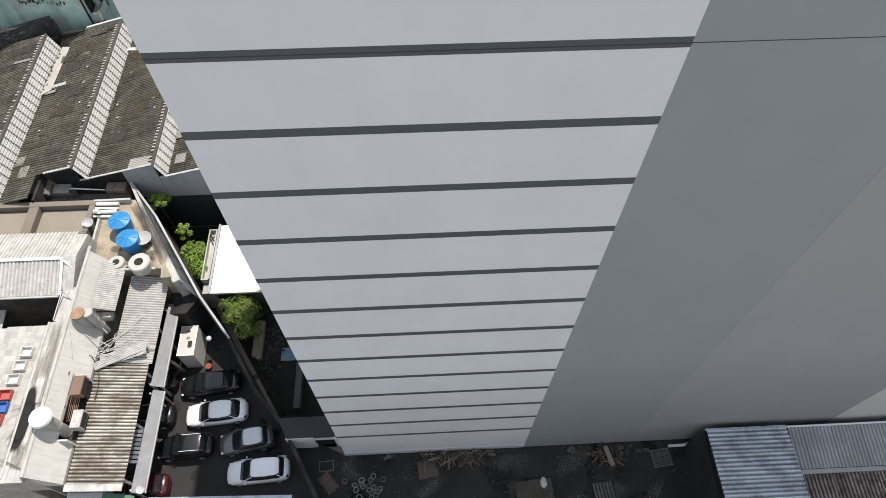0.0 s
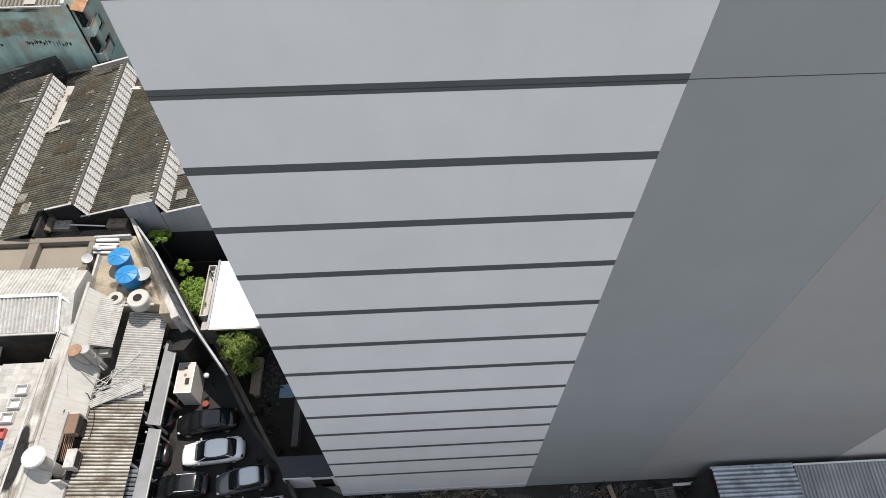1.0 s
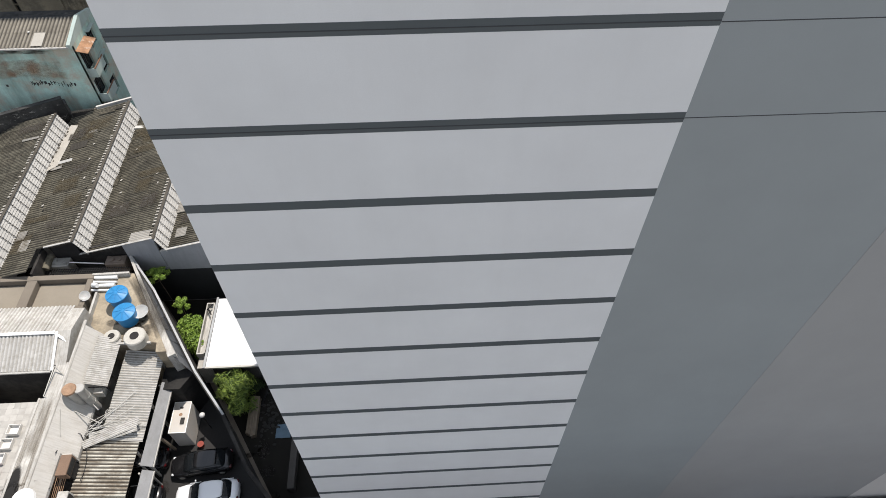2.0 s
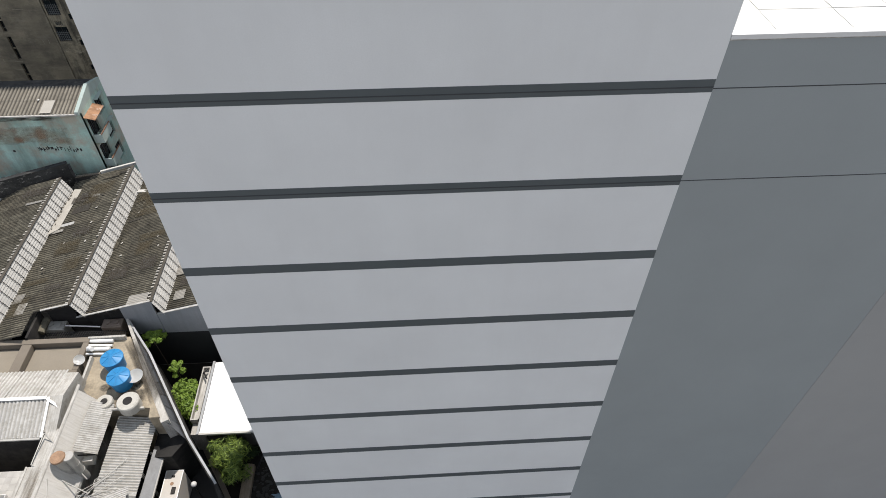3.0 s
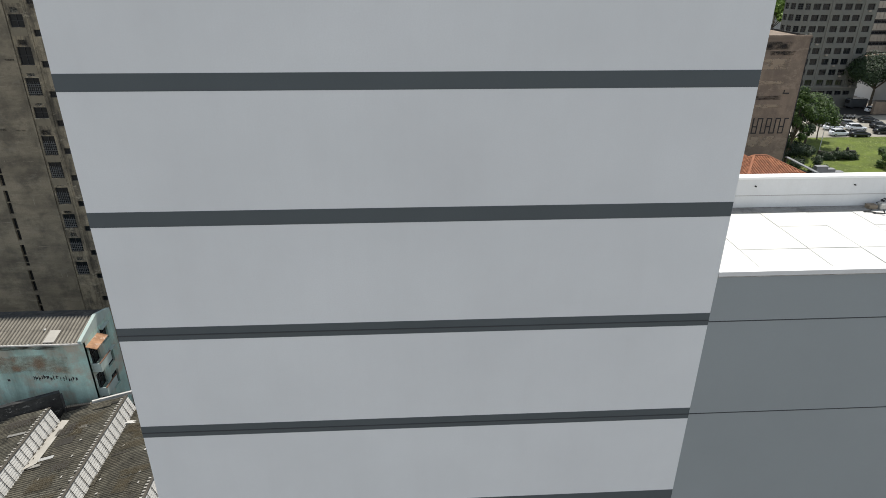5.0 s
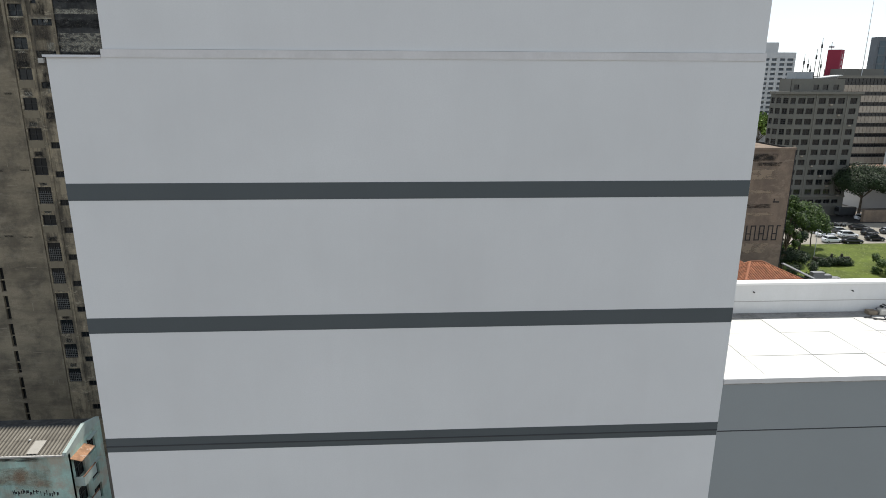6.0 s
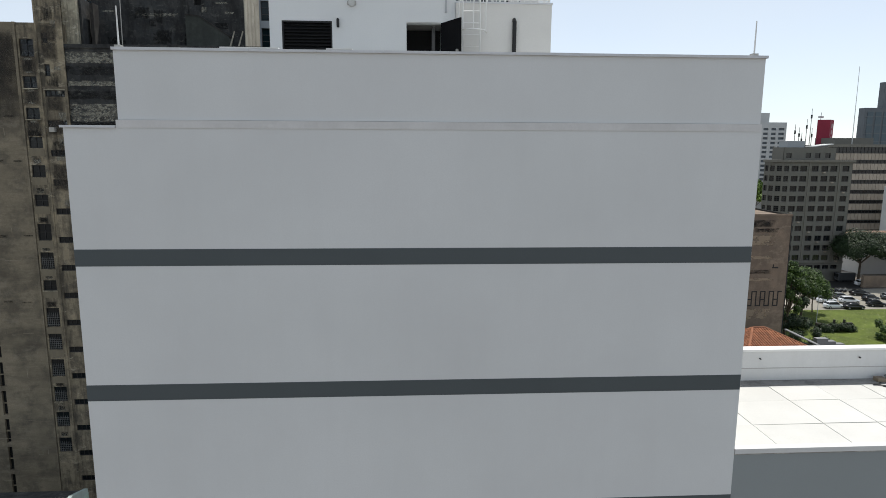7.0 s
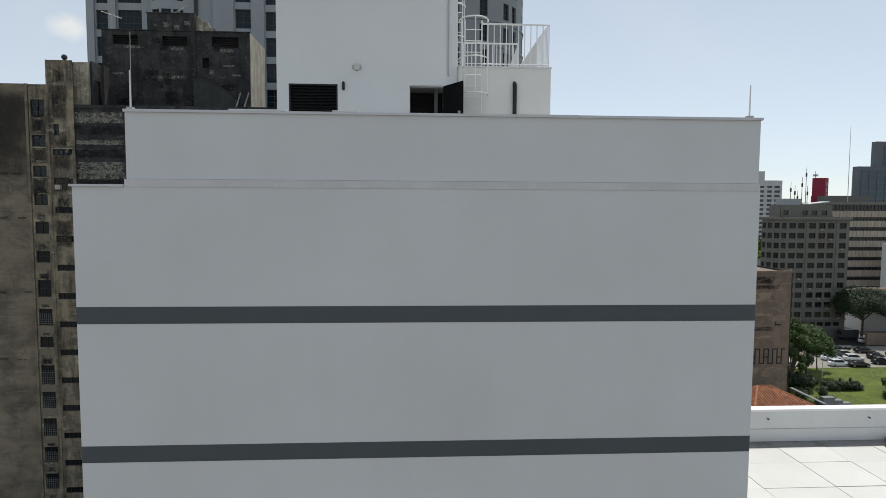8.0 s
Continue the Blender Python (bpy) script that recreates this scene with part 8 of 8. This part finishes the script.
rt = thing("red_tank_tower", "dark red painted tank tower with faded markings", "tower", (152.3, 203, 0))
part("shaft", prism([(150.6, 201.5, GZ), (153.9, 199.5, GZ), (156.9, 202.0, GZ), (153.6, 206, GZ)], (0, 0, 58.7 - GZ)), REDBLOCK, rt)
for k in range(3):
    part("faded_mark", prism([(155.0, 200.38, 51.6 + 2.1 * k), (155.9, 201.13, 51.6 + 2.1 * k), (155.9, 201.13, 53.0 + 2.1 * k), (155.0, 200.38, 53.0 + 2.1 * k)], (0.02, -0.02, 0)), SIGNWHITE, rt)
part("top_aerial", tube((152, 202, 58.7), (152, 202, 61.2), 0.08), DARKMETAL, rt)
part("top_dish", box(151.2, 153, 202, 202.3, 59.3, 60.0), SLABWHITE, rt)
dk = thing("dark_office_tower", "dark blue-grey glass office tower with a stepped top", "building", (235, 275, 0))
part("lower_block", box(213.0, 262, 262, 266, 0, 66.8), SLATE, dk)
part("upper_block", box(222.3, 262, 264, 267, 66.8, 78.3), SLATE, dk)
for x in range(12):
    part("glass_strip", box(214.2 + 3.8 * x, 216.9 + 3.8 * x, 261.8, 261.99, 20, 65.0), SLATEGLASS, dk)
    if x > 2:
        part("glass_strip", box(214.9 + 3.8 * x, 217.6 + 3.8 * x, 263.8, 263.99, 67.5, 76.5), SLATEGLASS, dk)
for k in range(12):
    part("floor_line", box(212.9, 262, 261.7, 261.79, 22 + 3.7 * k, 22.5 + 3.7 * k), SLATE, dk)
wsb = thing("white_apartment_block", "distant white apartment slab with rows of small windows", "building", (192, 310, 0))
bm = bmesh.new()
opn = [(a, b, 30 + 2.3 * k, 31.2 + 2.3 * k) for a, b in ((182.8, 184.2), (185.4, 187.6), (188.8, 191.4), (193.0, 195.6), (196.8, 199.9)) for k in range(13)]
add_wall(bm, Matrix.Translation((0, 300, 0)), 182, 200.9, 0, 61.6, opn, 0.6)
add_box(bm, 182, 200.9, 300.6, 316, 0, 61.6)
add_box(bm, 182, 192, 301, 312, 61.6, 66.3)
part("wall", bm, SLABWHITE, wsb)
# glass lightened: the haze of distance is put into its colour
part("window_row_glass", box(182.2, 200.5, 300.55, 300.59, 28, 60.5), mat("haze_lightened_glass", (0.13, 0.15, 0.165), 0.4, 0.3, 0.3, 1.0, 0.0), wsb)
far = thing("distant_blocks", "hazy row of distant city blocks on the horizon", "buildings", (300, 600, 0), kind="stuff")
bm = bmesh.new()
for k in range(46):
    x, y = 120 + 15 * k + rng.uniform(-6, 6), rng.uniform(520, 820)
    add_box(bm, x, x + rng.uniform(12, 26), y, y + 15, 0, rng.uniform(18, 47))
part("block_row", bm, SLABWHITE, far)

# old villa with tiled roof, walls and trees round the car park
OLDTILE = mat("faded_clay_tile", (0.27, 0.165, 0.115), 0.9, 0.25, 0.6, 3, 0.2, streak=0.5, streak_col=(0.12, 0.09, 0.07), streak_scale=1.5)
vil = thing("villa", "low cream villa with a clay tile roof behind trees", "house", (148, 162, GZ))
part("wall", box(138, 166, 158, 170, GZ - 2, 22.5), CREAM, vil)
part("tile_roof", prism([(137, 157, 22.5), (167, 157, 22.5), (163, 164, 24.6), (141, 164, 24.6)], (0, 0, 0.3)), OLDTILE, vil)
part("tile_roof", prism([(137, 157, 22.5), (137, 171, 22.5), (141, 164, 24.6)], (0, 0, 0.3)), OLDTILE, vil)
part("side_white_block", box(162.2, 175.0, 175, 182, GZ, 36.8), SLABWHITE, vil)
gt = thing("park_wall", "brown garden wall at the car park's edge", "wall", (132, 141, GZ))
part("wall_run", box(127, 160, 140.5, 141, GZ, GZ + 3.2), BROWNWALL, gt)
part("gate_post", box(126.2, 127, 140.3, 141.2, GZ, GZ + 3.3), BROWNWALL, gt)
van = thing("delivery_van", "grey delivery van parked under the trees", "van", (126.5, 148, GZ))
part("body", box(124.2, 129.2, 147.0, 149.0, GZ + 0.4, GZ + 2.7, bevel=0.2), PAINTGREY, van)
part("windscreen", box(124.17, 124.6, 147.15, 148.85, GZ + 1.5, GZ + 2.3), GLASS, van)
for x in (125.2, 128.2):
    for y in (147.0, 148.8):
        part("wheel", tube((x, y, GZ + 0.4), (x, y + 0.2, GZ + 0.4), 0.38, seg=14), BLACKPAINT, van)
cg = GZ + 0.06
for src, x, y, a in ((white_hatch, 104.5, 120.9, 184), (black_sedan, 108.6, 119.9, 178), (white_sedan, 106.5, 126.2, 186), (white_hatch, 111.5, 125.4, 176), (white_sedan, 107.2, 129.6, 182),
                     (grey_hatch, 112.4, 129.4, 175), (black_sedan, 119.6, 132.6, 170), (black_suv, 118.3, 127.3, 190), (grey_hatch, 124.0, 128.5, 185), (black_suv, 115.6, 122.0, 172),
                     (red_car, 131.5, 130.5, 190), (white_sedan, 134.5, 126.0, 180), (white_hatch, 128.5, 143.2, 185), (white_sedan, 133.6, 144.0, 176)):
    copy_thing(src, pose(x, y, cg, 0, 0, a))


def motorbike(x, y, a):
    b = thing("motorbike", "small dark motorbike parked in a row", "motorbike", (x, y, cg), "row of motorbikes")
    m = pose(x, y, cg + 0.03, 0, 12, a)
    for q in (-0.62, 0.62):
        part("wheel", tube(m @ Vector((-0.06, q, 0.3)), m @ Vector((0.06, q, 0.3)), 0.3, seg=12), BLACKPAINT, b)
    part("body", box(-0.16, 0.16, -0.5, 0.45, 0.45, 0.85, m=m, bevel=0.06), PAINTGREY if int(x * 10) % 2 else PAINTSILVER, b)
    part("seat", box(-0.14, 0.14, -0.2, 0.6, 0.852, 0.95, m=m, bevel=0.03), BLACKPAINT, b)
    part("handlebar", tube(m @ Vector((-0.35, -0.45, 1.05)), m @ Vector((0.35, -0.45, 1.05)), 0.03, seg=6), DUCT, b)


for i in range(14):
    motorbike(110.2 + 0.62 * i, 136.3 + rng.uniform(-0.3, 0.3), rng.uniform(-20, 20))

tree("broad green tree beside the blind wall", 92.2, 114, GZ, 10.8, 5.4, 40, 300, 0.3, rng, LEAF, trunk=0.28, trunk_h=0.35, flat=0.8, group="park trees")
tree("tall green tree against the brown wall", 80.5, 101, GZ, 15.0, 3.8, 26, 260, 0.32, rng, LEAF, trunk=0.28, trunk_h=0.3, flat=0.9, group="park trees")
tree("green tree at the lawn's edge", 85.0, 107, GZ, 12.0, 4.2, 26, 260, 0.32, rng, LEAFDARK, trunk=0.25, trunk_h=0.3, flat=0.9, group="park trees")
tree("slender leaning tree before the car park", 97.2, 117.5, GZ, 6.2, 2.8, 16, 180, 0.28, rng, LEAF, trunk=0.16, trunk_h=0.55, flat=0.5, group="park trees")
tree("umbrella-shaped dark green tree with spreading limbs", 129.0, 146, GZ, 14.0, 8.4, 56, 480, 0.36, rng, LEAFDARK, flat=0.5, trunk=0.4, trunk_h=0.38, group="park trees")
tree("spreading dark green tree by the villa", 141, 147, GZ, 14.4, 8.0, 44, 380, 0.36, rng, LEAFDARK, flat=0.45, trunk=0.4, trunk_h=0.36, group="park trees")
tree("round green tree at the car park's side", 119.0, 115.0, GZ, 9.0, 5.0, 30, 300, 0.34, rng, LEAF, trunk=0.3, trunk_h=0.3, flat=0.9, group="park trees")
# added tree: its dark mass stands for shade behind the car park
tree("dense dark tree added to darken the car park's far edge", 150, 150, GZ, 12.0, 7.0, 34, 360, 0.4, rng, LEAFDARK, flat=0.8, trunk=0.4, trunk_h=0.3, group="park trees")
tree("yellow-green leafy tree far behind the blocks", 182, 292, GZ, 20, 9, 18, 160, 1.0, rng, LEAFBRIGHT, trunk=0.5, trunk_h=0.3, group="park trees")
for lab, x0, x1, y0, y1, h, leaf in (("dark creeper over the ruined wall", 88.8, 96.0, 102.6, 103.6, 1.2, LEAFDARK), ("dark shrubs at the foot of the blind wall", 75.5, 82, 89, 101, 4.5, LEAFDARK), ("shaggy shrubs on the lawn's edge", 96.5, 106, 94, 100, 3.0, LEAF),
                                     ("tall weeds on the slope below the trees", 82, 90, 104, 112, 1.6, LEAFDARK)):
    cl = [((rng.uniform(x0, x1), rng.uniform(y0, y1), GZ + rng.uniform(0.4, h)), rng.uniform(0.6, 1.1)) for _ in range(30)]
    bush(lab, cl, 160, 0.24, rng, leaf, ((x0 + x1) / 2, (y0 + y1) / 2, GZ + 0.05), name="shrub")
ruin = thing("ruined_wall", "low dark ruined stone wall standing on the lawn", "wall", (92.4, 103.4, GZ + 0.05))
RUIN = mat("ruin_stone", (0.07, 0.062, 0.05), 0.95, 0.35, 0.8, 5, 0.3, blotch=0.6, blotch_col=(0.025, 0.025, 0.018), blotch_scale=1.0)
x = 88.6
while x < 96.2:
    w = rng.uniform(0.6, 1.3)
    part("stone_course", box(x, x + w, 103.4 + rng.uniform(-0.1, 0.1), 104.0, GZ + 0.05, GZ + rng.uniform(1.0, 1.7), bevel=0.08), RUIN, ruin)
    x += w + 0.03
for x in (92.2, 94.3):
    part("wall_stub", box(x, x + 0.35, 103.45, 103.9, GZ + 0.05, GZ + 2.3, bevel=0.06), RUIN, ruin)
stairs = [(76.2, 78.2, 17.3), (78.2, 79.6, 16.8), (79.6, 81.2, 16.3)]
for x0, x1, z in stairs:
    part("step_block", box(x0, x1, 85.4, 86.4, 8, z), CORRGREY, lean)
post = thing("lamp_post", "thin pale lamp post standing on the lawn", "lamp post", (92.4, 109.0, GZ + 0.05))
part("pole", tube((92.4, 109, GZ + 0.05), (92.4, 109, GZ + 6.0), 0.07, 0.05, 8), SLABWHITE, post)
part("lamp_head", box(92.1, 92.9, 108.85, 109.15, GZ + 5.95, GZ + 6.1, bevel=0.04), SLABWHITE, post)
turn_west([o for o in scene.objects if o.parent is None and o not in before_town], 0.27, 0.0)
